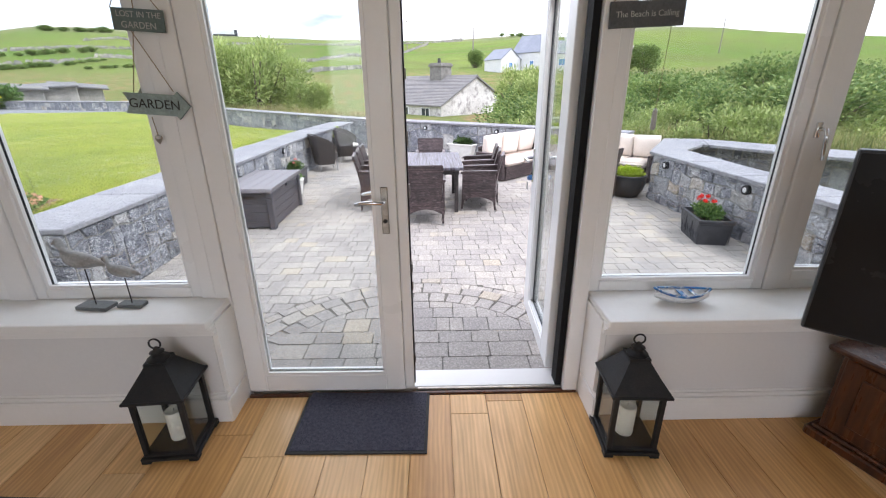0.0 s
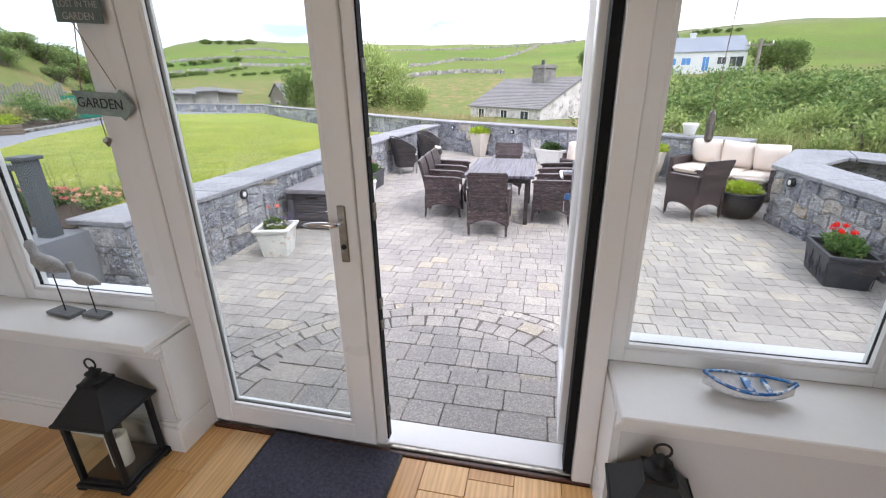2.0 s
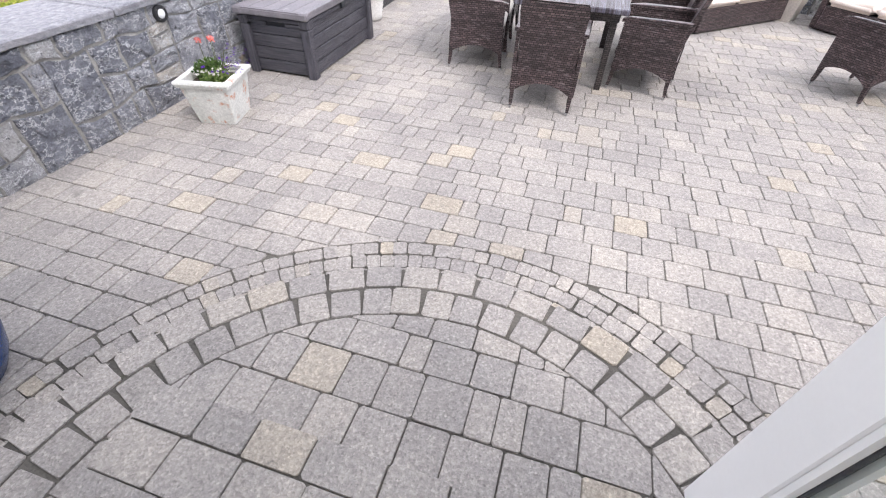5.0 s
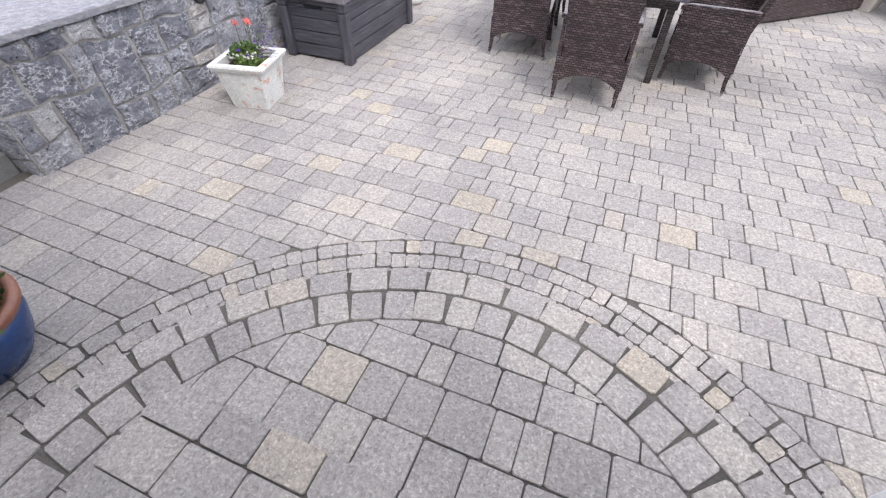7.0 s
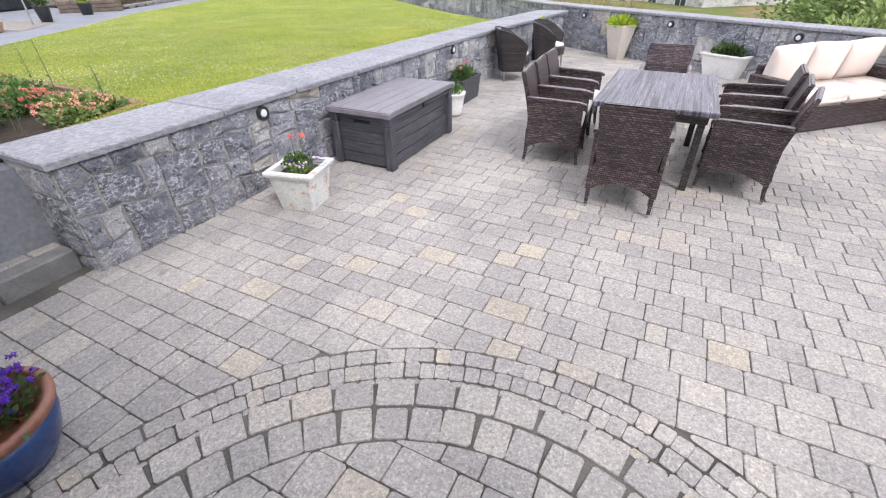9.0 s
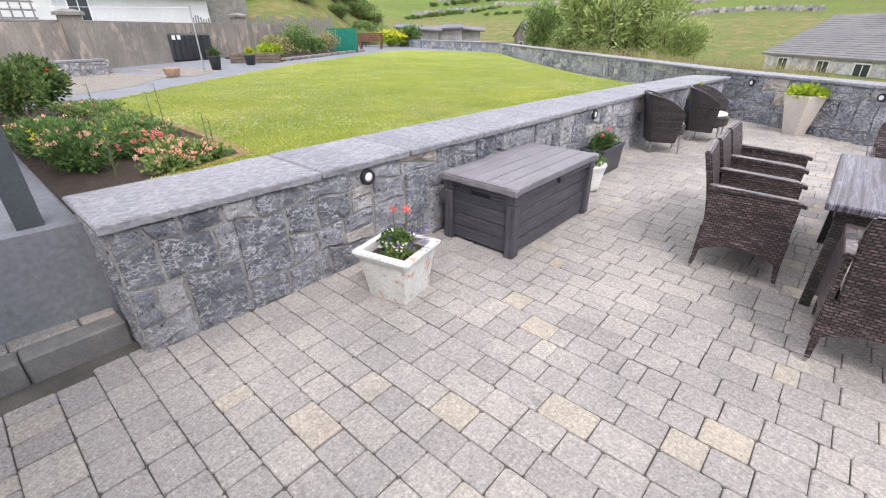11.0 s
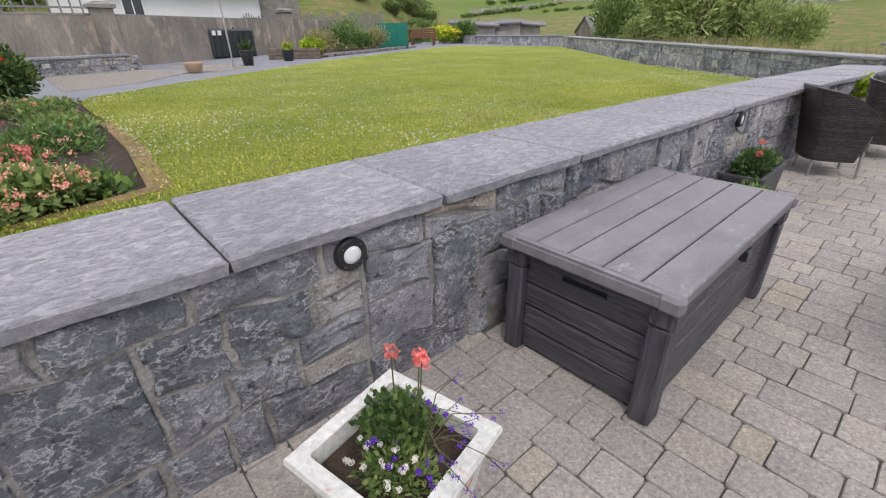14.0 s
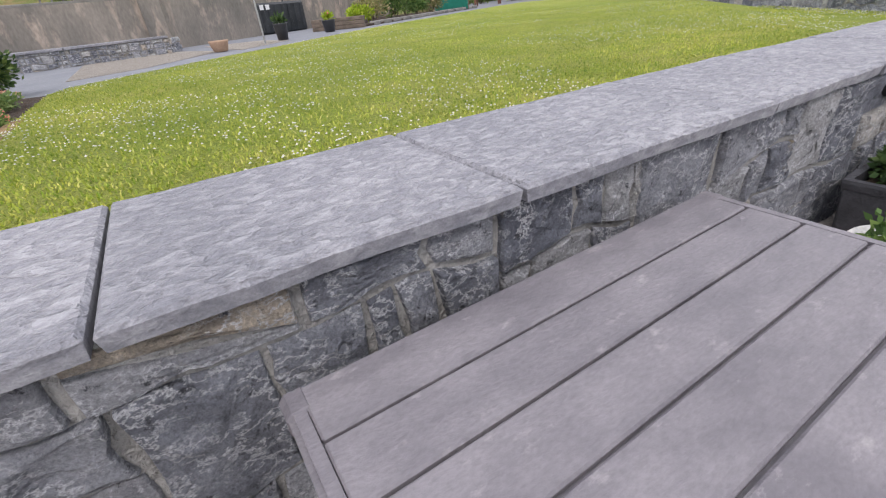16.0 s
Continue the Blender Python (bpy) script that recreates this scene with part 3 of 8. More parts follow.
M["straw"] = leaf_mat("dry_grass", [(0.0, (0.20, 0.22, 0.08)), (0.55, (0.34, 0.32, 0.14)), (0.8, (0.46, 0.35, 0.24)), (1.0, (0.25, 0.32, 0.10))])
M["rough_leaf"] = leaf_mat("rough_grass_leaf", [(0.0, (0.10, 0.14, 0.05)), (0.5, (0.24, 0.28, 0.09)), (0.85, (0.40, 0.36, 0.16)), (1.0, (0.50, 0.42, 0.24))])
M["coral"] = leaf_mat("coral_petal", [(0.0, (0.72, 0.16, 0.15)), (1.0, (0.88, 0.36, 0.32))])
M["red"] = leaf_mat("red_petal", [(0.0, (0.7, 0.015, 0.012)), (1.0, (0.85, 0.05, 0.03))])
M["pink"] = leaf_mat("pink_petal", [(0.0, (0.75, 0.25, 0.25)), (0.5, (0.85, 0.45, 0.35)), (1.0, (0.85, 0.7, 0.5))])
M["purple"] = leaf_mat("purple_petal", [(0.0, (0.10, 0.03, 0.38)), (1.0, (0.22, 0.08, 0.6))])
M["white_petal"] = leaf_mat("white_petal", [(0.0, (0.7, 0.7, 0.66)), (1.0, (0.8, 0.8, 0.78))])
M["yellow_petal"] = leaf_mat("yellow_petal", [(0.0, (0.6, 0.55, 0.03)), (1.0, (0.8, 0.75, 0.08))])

# ---- shape helpers ----
def put(name, bm, material, parent=None, label="", smooth=False, kind="", category="", group=""):
    """Links a bmesh as one mesh object."""
    me = bpy.data.meshes.new(name)
    bm.normal_update()
    bm.to_mesh(me)
    bm.free()
    me.materials.append(M[material])
    if smooth:
        me.polygons.foreach_set("use_smooth", [True] * len(me.polygons))
    ob = new(name, me)
    ob.parent = parent
    return tagged(ob, label, category, group, kind)


def part(name, bm, material, parent, label="", smooth=False, kind=""):
    ob = put(name, bm, material, parent, label, smooth)
    return tagged(ob, label, kind=kind) if kind else ob


def empty(name, label, category, group="", at=(0, 0, 0), turn=0):
    ob = new(name)
    ob.empty_display_size = 0.1
    ob.matrix_basis = pose(*at, 0, 0, turn)
    return tagged(ob, label, category, group)


def block(bm, x0, x1, y0, y1, z0, z1, bevel=0.0, m=None, seg=1):
    """A box between two corners, its edges bevelled, moved by m."""
    vs = [bm.verts.new((x, y, z)) for x in (x0, x1) for y in (y0, y1) for z in (z0, z1)]
    fs = [bm.faces.new([vs[i] for i in f]) for f in ((0, 1, 3, 2), (4, 6, 7, 5), (0, 4, 5, 1), (2, 3, 7, 6), (0, 2, 6, 4), (1, 5, 7, 3))]
    if bevel:
        r = bmesh.ops.bevel(bm, geom=list({e for f in fs for e in f.edges}), offset=bevel, segments=seg, affect="EDGES", profile=0.5)
        vs = list({v for f in r["faces"] for v in f.verts} | {v for v in vs if v.is_valid})
    if m is not None:
        bmesh.ops.transform(bm, matrix=m, verts=vs)
    return bm


def boxes(*rows, bevel=0.0, m=None):
    bm = bmesh.new()
    for r in rows:
        block(bm, *r, bevel=bevel, m=m)
    return bm


def lathe(bm, profile, n=20, at=(0, 0, 0), m=None):
    """Turns (radius, height) pairs round the vertical axis."""
    rings = []
    for r, z in profile:
        rings.append([bm.verts.new((at[0] + r * math.cos(a), at[1] + r * math.sin(a), at[2] + z)) for a in (2 * math.pi * i / n for i in range(n))])
    for a, b in zip(rings, rings[1:]):
        for i in range(n):
            bm.faces.new((a[i], a[(i + 1) % n], b[(i + 1) % n], b[i]))
    bm.faces.new(rings[0][::-1])
    bm.faces.new(rings[-1])
    if m is not None:
        bmesh.ops.transform(bm, matrix=m, verts=[v for r in rings for v in r])
    return bm


def loft(bm, rings, cap=True, closed=True):
    """Joins equal rings of points by faces."""
    vs = [[bm.verts.new(p) for p in ring] for ring in rings]
    n = len(vs[0])
    for a, b in zip(vs, vs[1:]):
        for i in range(n if closed else n - 1):
            bm.faces.new((a[i], a[(i + 1) % n], b[(i + 1) % n], b[i]))
    if cap and closed:
        bm.faces.new(vs[0][::-1])
        bm.faces.new(vs[-1])
    return bm


def tube(bm, pts, radii, n=8):
    """A round tube along points."""
    pts = [Vector(p) for p in pts]
    if isinstance(radii, (int, float)):
        radii = [radii] * len(pts)
    rings, side = [], None
    for i, p in enumerate(pts):
        d = (pts[min(i + 1, len(pts) - 1)] - pts[max(i - 1, 0)]).normalized()
        if side is None:
            side = d.cross(Vector((0, 0, 1)) if abs(d.z) < 0.9 else Vector((1, 0, 0))).normalized()
        side = (side - d * side.dot(d)).normalized()
        up = d.cross(side)
        rings.append([p + (side * math.cos(a) + up * math.sin(a)) * radii[i] for a in (2 * math.pi * k / n for k in range(n))])
    return loft(bm, rings)


def prism(bm, pts, z0, z1, bevel=0.0):
    """An upright prism over a polygon, counter-clockwise."""
    lo, hi = [bm.verts.new((x, y, z0)) for x, y in pts], [bm.verts.new((x, y, z1)) for x, y in pts]
    n = len(pts)
    fs = [bm.faces.new(lo[::-1]), bm.faces.new(hi)] + [bm.faces.new((lo[i], lo[(i + 1) % n], hi[(i + 1) % n], hi[i])) for i in range(n)]
    if bevel:
        bmesh.ops.bevel(bm, geom=[e for e in fs[1].edges], offset=bevel, segments=1, affect="EDGES")
    return bm


def wobble(bm, amount, scale=3.0, seed=0.0):
    for v in bm.verts:
        v.co += noise.noise_vector(v.co * scale + Vector((seed, seed, seed))) * amount
    return bm


def leaves(bm, rnd, centre, radius, n, size, up=0.3, shell=0.55, long=1.8):
    """Small folded leaves scattered in an uneven crown."""
    c, rad = Vector(centre), Vector(radius)
    for _ in range(n):
        d = Vector((rnd.gauss(0, 1), rnd.gauss(0, 1), rnd.gauss(0, 1))).normalized()
        k = shell + (1 - shell) * rnd.random()
        k *= 1 + 0.35 * noise.noise(d * 2.3 + c)
        p = c + Vector((d.x * rad.x, d.y * rad.y, d.z * rad.z)) * k
        a = (d + Vector((rnd.uniform(-1, 1), rnd.uniform(-1, 1), rnd.uniform(-0.6, 1) + up))).normalized()
        b = a.cross(Vector((rnd.uniform(-1, 1), rnd.uniform(-1, 1), rnd.uniform(-1, 1)))).normalized()
        s = size * rnd.uniform(0.6, 1.4)
        q = [p, p + a * s * long * 0.5 + b * s * 0.5, p + a * s * long, p + a * s * long * 0.5 - b * s * 0.5]
        bm.faces.new([bm.verts.new(v) for v in q])
    return bm


def blades(bm, rnd, area_fn, n, h, w=0.006, lean=0.5):
    """Upright blades, each two segments long."""
    for _ in range(n):
        p = Vector(area_fn(rnd))
        a = rnd.uniform(0, 2 * math.pi)
        d, s = Vector((math.cos(a), math.sin(a), 0)), Vector((-math.sin(a), math.cos(a), 0)) * w
        hh = h * rnd.uniform(0.5, 1.2)
        k = rnd.uniform(0, lean)
        m1, m2 = p + d * hh * k * 0.3 + Vector((0, 0, hh * 0.6)), p + d * hh * k + Vector((0, 0, hh))
        v = [bm.verts.new(x) for x in (p - s, p + s, m1 + s * 0.8, m1 - s * 0.8, m2)]
        bm.faces.new((v[0], v[1], v[2], v[3]))
        bm.faces.new((v[3], v[2], v[4]))
    return bm

# ---- the sun room ----
PAVE = -0.37
X0, X1, Y0, WALL, OUT = -3.2, 4.4, -3.2, 1.74, 2.14
put("floor", boxes((X0, X1, Y0, 1.97, -0.12, -0.022)), "oak", kind="structure", label="oiled oak plank floor")
put("ceiling", boxes((X0 - .2, X1 + .2, Y0 - .2, OUT, 2.5, 2.6)), "ceiling", kind="structure", label="plain white painted ceiling")
wb = bmesh.new()
for r in ((X0, -0.82, WALL + .045, 1.975, -0.02, 0.55), (X0 - .2, -0.82, 1.975, OUT, -0.5, 0.60), (1.04, X1, WALL, 1.975, -0.02, 0.55), (1.04, X1 + .2, 1.975, OUT, -0.5, 0.60), (X0 - .2, X1 + .2, 1.975, OUT, 2.235, 2.5), (-0.82, 1.04, 1.975, OUT, -0.5, -0.045)):
    block(wb, *r)
put("wall_front", wb, "wall_paint", kind="structure", label="white painted low wall under the sun room windows")
put("wall_side_west", boxes((X0 - .2, X0, Y0, 1.975, -0.5, 2.5)), "wall_paint", kind="structure", label="plain white painted wall")
put("wall_side_east", boxes((X1, X1 + .2, Y0, 1.975, -0.5, 2.5)), "wall_paint", kind="structure", label="plain white painted wall")
# unseen back wall; its opening is made up to go with the fill lamp
wb = boxes((X0 - .2, X1 + .2, Y0 - .2, Y0, -0.5, 0.65), (X0 - .2, X1 + .2, Y0 - .2, Y0, 2.25, 2.5), (X0 - .2, -1.45, Y0 - .2, Y0, 0.65, 2.25), (2.05, X1 + .2, Y0 - .2, Y0, 0.65, 2.25))
put("wall_back", wb, "wall_paint", kind="structure", label="plain white painted wall with an unseen opening added for the room fill")


def moulded(name, x0, x1, rows, label):
    """A long moulding: boxes (y0, y1, z0, z1) stacked into one profile."""
    bm = bmesh.new()
    for y0, y1, z0, z1 in rows:
        block(bm, x0, x1, y0, y1, z0, z1, bevel=0.004)
    return put(name, bm, "paint", kind="structure", label=label)


SILL = [(1.675, 1.985, 0.570, 0.602), (1.690, 1.75, 0.552, 0.570), (1.705, 1.75, 0.535, 0.552), (1.722, 1.75, 0.505, 0.535)]
SKIRT = [(1.718, 1.745, 0.0, 0.135), (1.728, 1.745, 0.135, 0.158), (1.734, 1.745, 0.158, 0.172)]
for x0, x1, tag in ((X0, -0.80, "left"), (1.02, X1, "right")):
    back = .045 if x0 < -1 else 0
    moulded("window_sill", x0, x1, [(a + back, b + (back if b < 1.9 else 0), c, d) for a, b, c, d in SILL], "white painted window board with stepped moulding")
    moulded("baseboard", x0, x1, [(a + back, b + back, c, d) for a, b, c, d in SKIRT], "white painted skirting board with stepped top")
for x0, x1, back in ((-0.822, -0.795, .045), (1.015, 1.042, 0)):
    put("baseboard", boxes((x0, x1, 1.722 + back, 1.97, 0, 0.135), (x0 + .006, x1 - .006, 1.724 + back, 1.97, 0.135, 0.165), bevel=0.003), "paint", kind="structure", label="white painted skirting return")
    put("trim", boxes((x0, x1, 1.745 + back, 1.975, 0.168, 0.565)), "paint", kind="structure", label="white painted reveal board")


def window(name, x0, x1, z0, z1, label, sash=False, handle=None):
    """A glazed frame in the front opening, glass set in a dark gasket."""
    w = tagged(new(name), label, kind="structure")
    f, y0, y1 = 0.055, 1.985, 2.065
    part("window_frame", boxes((x0 - f, x0, y0, y1, z0 - f, z1 + f), (x1, x1 + f, y0, y1, z0 - f, z1 + f), (x0, x1, y0, y1, z0 - f, z0), (x0, x1, y0, y1, z1, z1 + f), bevel=0.004), "upvc", w)
    b = 0.014
    part("glazing_bead", boxes((x0, x0 + b, y0 + .012, y0 + .03, z0, z1), (x1 - b, x1, y0 + .012, y0 + .03, z0, z1), (x0 + b, x1 - b, y0 + .012, y0 + .03, z0, z0 + b), (x0 + b, x1 - b, y0 + .012, y0 + .03, z1 - b, z1)), "upvc", w)
    g = 0.008
    part("gasket", boxes((x0, x0 + g, y0 + .032, y0 + .05, z0, z1), (x1 - g, x1, y0 + .032, y0 + .05, z0, z1), (x0 + g, x1 - g, y0 + .032, y0 + .05, z0, z0 + g)), "rubber", w)
    pane = part("pane", boxes((x0 + .001, x1 - .001, y0 + .036, y0 + .042, z0 + .001, z1 - .001)), "glass", w)
    pane.visible_shadow = False
    return w


window("window_1", -1.71, -0.99, 0.655, 2.17, "white framed fixed window beside the door")
window("window_2", -3.05, -1.95, 0.70, 2.17, "white framed opening window")
window("window_3", 1.072, 1.86, 0.655, 2.17, "white framed fixed window beside the door")
w4 = window("window_4", 2.05, 3.0, 0.70, 2.17, "white framed opening window with a chrome handle")
window("window_5", 3.22, 4.1, 0.70, 2.17, "white framed opening window")
for x0, x1 in ((-1.895, -1.765), (-3.2, -3.105), (1.917, 1.993), (3.057, 3.163), (4.157, 4.4)):
    put("mullion", boxes((x0, x1, 1.975, 2.075, 0.60, 2.235), bevel=0.004), "upvc", kind="structure", label="white window mullion")
for x0, x1 in ((-1.765, -0.935), (-3.105, -1.895), (1.016, 1.917), (1.993, 3.057), (3.163, 4.157)):
    put("trim", boxes((x0, x1, 1.99, 2.06, 0.60, 0.60 + (.045 if x1 - x0 > .86 else .001)), bevel=0.0), "upvc", kind="structure", label="white lower window rail")
for x0, x1 in ((-0.935, -0.868),):
    put("trim", boxes((x0, x1, 1.972, 2.07, 0.60, 2.235), bevel=0.003), "upvc", kind="structure", label="white window post beside the door")
h = boxes((1.945, 1.968, 1.958, 1.975, 1.36, 1.43), bevel=0.004)
tube(h, [(1.957, 1.96, 1.40), (1.957, 1.925, 1.40), (1.960, 1.918, 1.37), (1.966, 1.915, 1.27)], [0.009, 0.009, 0.009, 0.006])
part("window_handle", h, "chrome", w4, "chrome window handle", True)

for x0, x1 in ((-3.2, -.90), (1.12, 4.4)):
    put("window_sill", boxes((x0, x1, 2.145, 2.27, .50, .57), bevel=.008), "upvc", kind="structure", label="white outer window sill")

# door frame and leaves
df = bmesh.new()
for r in ((-0.866, -0.792, 1.965, 2.08, -0.02, 2.234), (0.935, 1.014, 1.952, 2.066, -0.02, 2.234), (-0.79, 0.93, 1.965, 2.08, 2.176, 2.234)):
    block(df, *r, bevel=0.004)
put("door_frame", df, "upvc", kind="structure", label="white double door frame")
ts = boxes((-0.79, 1.01, 2.0, 2.15, -0.045, 0.012), bevel=0.004)
thr = put("threshold", ts, "upvc", kind="structure", label="white door sill board")
part("weather_bar", boxes((0.13, 1.0, 1.972, 1.992, -0.02, 0.018), bevel=0.004), "steel", thr, "grey metal weather bar")
part("threshold_strip", boxes((-0.79, 1.01, 1.945, 1.968, -0.02, 0.010), bevel=0.004), "cabinet", thr, "dark wooden threshold strip")
part("seal", boxes((0.9, 0.933, 1.985, 2.066, 0.02, 2.165), (0.925, 1.0, 2.068, 2.13, 0.02, 2.165)), "rubber", thr, "black rubber seal in the hinge jamb")
for z in (0.35, 1.2, 2.0):
    part("hinge", boxes((0.915, 0.931, 1.975, 1.984, z, z + .09), bevel=0.003), "rubber", thr, "black flag hinge")


def leaf(name, w, label):
    """A glazed door leaf, its hinge edge at x = 0, inner face at y = 0."""
    d = tagged(new(name), label, kind="structure")
    z0, z1, s, t = 0.022, 2.170, 0.10 if w > .82 else 0.15, 0.062 if w > .82 else 0.072
    fr = boxes((0, s, 0, t, z0, z1), (w - s, w, 0, t, z0, z1), (s, w - s, 0, t, z0, z0 + 0.10), (s, w - s, 0, t, z1 - .1, z1), bevel=0.004)
    part("leaf_frame", fr, "upvc", d)
    b = 0.016
    part("glazing_bead", boxes(*[(x0, x1, y, y + .014, za, zb) for y in (.006, t - .02) for x0, x1, za, zb in ((s, s + b, z0 + .1, z1 - .1), (w - s - b, w - s, z0 + .1, z1 - .1), (s + b, w - s - b, z0 + .1, z0 + .1 + b), (s + b, w - s - b, z1 - .1 - b, z1 - .1))]), "upvc", d)
    part("gasket", boxes((s, s + .006, .0255, .0365, z0 + .1, z1 - .1), (w - s - .006, w - s, .0255, .0365, z0 + .1, z1 - .1), (s + .006, w - s - .006, .0255, .0365, z0 + .1, z0 + .106)), "rubber" if w > .82 else "seal_grey", d)
    pane = part("pane", boxes((s + .001, w - s - .001, .028, .034, z0 + .101, z1 - .101)), "glass", d)
    pane.visible_shadow = False
    return d


def lever(parent, x, z, y, out, way):
    """Backplate, rose, lever and keyhole on one face of a leaf."""
    bm = bmesh.new()
    y1 = y + out * 0.009
    block(bm, x - .017, x + .017, min(y, y1), max(y, y1), z - .165, z + .062, bevel=0.004)
    pl = part("backplate", bm, "chrome" if out > 0 else "steel", parent, "metal handle backplate")
    bm = bmesh.new()
    tube(bm, [(x, y1, z), (x, y1 + out * .045, z), (x + way * .012, y1 + out * .055, z + .002), (x + way * .05, y1 + out * .058, z + .004), (x + way * .10, y1 + out * .054, z), (x + way * .128, y1 + out * .050, z - .006)], [.010, .010, .011, .011, .009, .007], 10)
    part("door_handle", bm, "chrome", parent, "curved chrome lever handle", True)
    bm = bmesh.new()
    tube(bm, [(x, y1, z - .10), (x, y1 + out * .006, z - .10)], [.011, .010], 10)
    part("keyhole", bm, "black_metal", parent, "dark lock cylinder")
    for dz in (.048, -.152):
        bm = bmesh.new()
        tube(bm, [(x, y1, z + dz), (x, y1 + out * .002, z + dz)], .005, 8)
        part("screw", bm, "steel", parent)


left = leaf("door_1", 0.855, "closed white glazed door leaf with a chrome lever handle")
left.matrix_basis = pose(-0.790, 1.970, 0, 0, 0, -0.5)
lever(left, 0.80, 1.10, 0.0, -1, -1)
lever(left, 0.80, 1.10, 0.062, 1, -1)
part("astragal", boxes((0.857, 0.905, 0.012, 0.062, 0.022, 2.170), bevel=0.004), "upvc", left, "white meeting strip")
part("espagnolette", boxes((0.9055, 0.911, 0.022, 0.058, 0.05, 2.14)), "rubber", left, "black lock strip")
for z in (0.18, 0.62, 0.72, 1.10, 1.34, 1.62):
    part("keep", boxes((0.906, 0.917, 0.026, 0.058, z, z + (.065 if z in (1.10, 1.34) else .045)), bevel=0.002), "dark_steel", left, "worn metal lock keep")
right = leaf("door_2", 0.80, "open white glazed door leaf with chrome handles and a key")
right.matrix_basis = pose(0.950, 2.135, 0, 0, 0, 88)
lever(right, 0.75, 1.135, 0.072, 1, -1)
lever(right, 0.75, 1.135, 0.0, -1, -1)
part("edge_seal", boxes((0.8002, 0.803, 0.02, 0.045, 0.05, 2.14)), "rubber", right)
bm = boxes((0.747, 0.753, 0.078, 0.105, 0.985, 1.02), bevel=0.001)
lathe(bm, [(0.001, 0), (.012, .001), (.012, .004), (.001, .005)], 12, m=pose(0.75, 0.112, 1.0, 90, 0, 0))
part("key", bm, "blue_paint", right, "blue headed key in the lock")
part("key_tag", boxes((0.735, 0.765, 0.108, 0.112, 0.92, 0.975), bevel=0.002), "alu", right, "grey key tag")

# ---- the ground and the hills ----
SKY_EL = [(-180, 2), (-75, 2.0), (-60, 2.4), (-50, 2.9), (-43.4, 3.3), (-40, 3.7), (-31.4, 4.7), (-22.7, 5.3), (-10.4, 5.0), (-1.8, 4.55), (4, 4.5), (10.3, 4.6), (22, 4.7), (29.6, 4.85), (33.7, 5.0), (38.8, 4.95), (41, 4.6), (43.5, 3.6), (47, 3.1), (55, 3.0), (70, 3.0), (100, 2), (180, 2)]
DIST = [(0, -0.55), (10, -0.6), (15, -0.9), (19, -1.9), (28, -2.7), (38, -2.6), (50, -1.6), (64, 0.2), (90, 3.2), (130, 6.6)]


def table(rows, x):
    for (a, b), (c, d) in zip(rows, rows[1:]):
        if x <= c:
            k = max(0.0, min(1.0, (x - a) / (c - a)))
            return b + (d - b) * k
    return rows[-1][1]


def smooth(x, a, b):
    k = max(0.0, min(1.0, (x - a) / (b - a)))
    return k * k * (3 - 2 * k)


def bearing(x, y):
    return math.degrees(math.atan2(-x, y))


def ground_z(x, y):
    """Height of the land: the dip beyond the garden, then the hillsides up to the skyline."""
    r, az = math.hypot(x, y), bearing(x, y)
    el = math.tan(radians(table(SKY_EL, az)))
    far = 1.6 + 330 * el
    z = table(DIST, r) if r < 130 else 6.6 + (far - 6.6) * smooth(r, 110, 350) ** 0.9
    if r > 60:
        z += noise.noise(Vector((x * .012, y * .012, 3))) * 2.2 * smooth(r, 60, 160) * (1 - smooth(r, 250, 330))
        z += noise.noise(Vector((x * .05, y * .05, 7))) * 0.7 * smooth(r, 60, 160)
    if r > 350:
        z -= (r - 350) * 0.05
    side = smooth(az, 43, 56) * (1 - smooth(az, 150, 170))
    if side and r > 14:
        z = z * (1 - side) + side * max(z, table([(0, .3), (26, .3), (30, 0.9), (36, 1.9), (48, 5.2), (60, 7.2), (90, 8.0)], r))
    lawn_side = smooth(az, 30, 40) * (1 - smooth(az, 120, 130))
    if r < 36:
        z = max(z, -0.6 + (0.85 * lawn_side if 9 < r else 0))
    return z


RAD = [0, 2, 4, 7, 10, 12, 14, 16, 18, 20, 23, 26, 30, 34, 38, 43, 48, 54, 60, 67, 75, 84, 94, 105, 117, 130, 144, 158, 172, 186, 200, 215, 230, 245, 260, 275, 290, 305, 320, 335, 350, 365, 385, 420, 600, 1200, 3000]
gb = bmesh.new()
NA = 288
rings = [[gb.verts.new((-r * math.sin(a), r * math.cos(a), ground_z(-r * math.sin(a), r * math.cos(a)))) for a in (2 * math.pi * i / NA for i in range(NA))] for r in RAD[1:]]
mid = gb.verts.new((0, 0, -0.55))
for i in range(NA):
    gb.faces.new((mid, rings[0][(i + 1) % NA], rings[0][i]))
for a, b in zip(rings, rings[1:]):
    for i in range(NA):
        gb.faces.new((a[i], a[(i + 1) % NA], b[(i + 1) % NA], b[i]))
bmesh.ops.recalc_face_normals(gb, faces=gb.faces)
put("ground", gb, "hill", kind="structure", label="green hillside pasture with rough bracken in the dip", smooth=True)

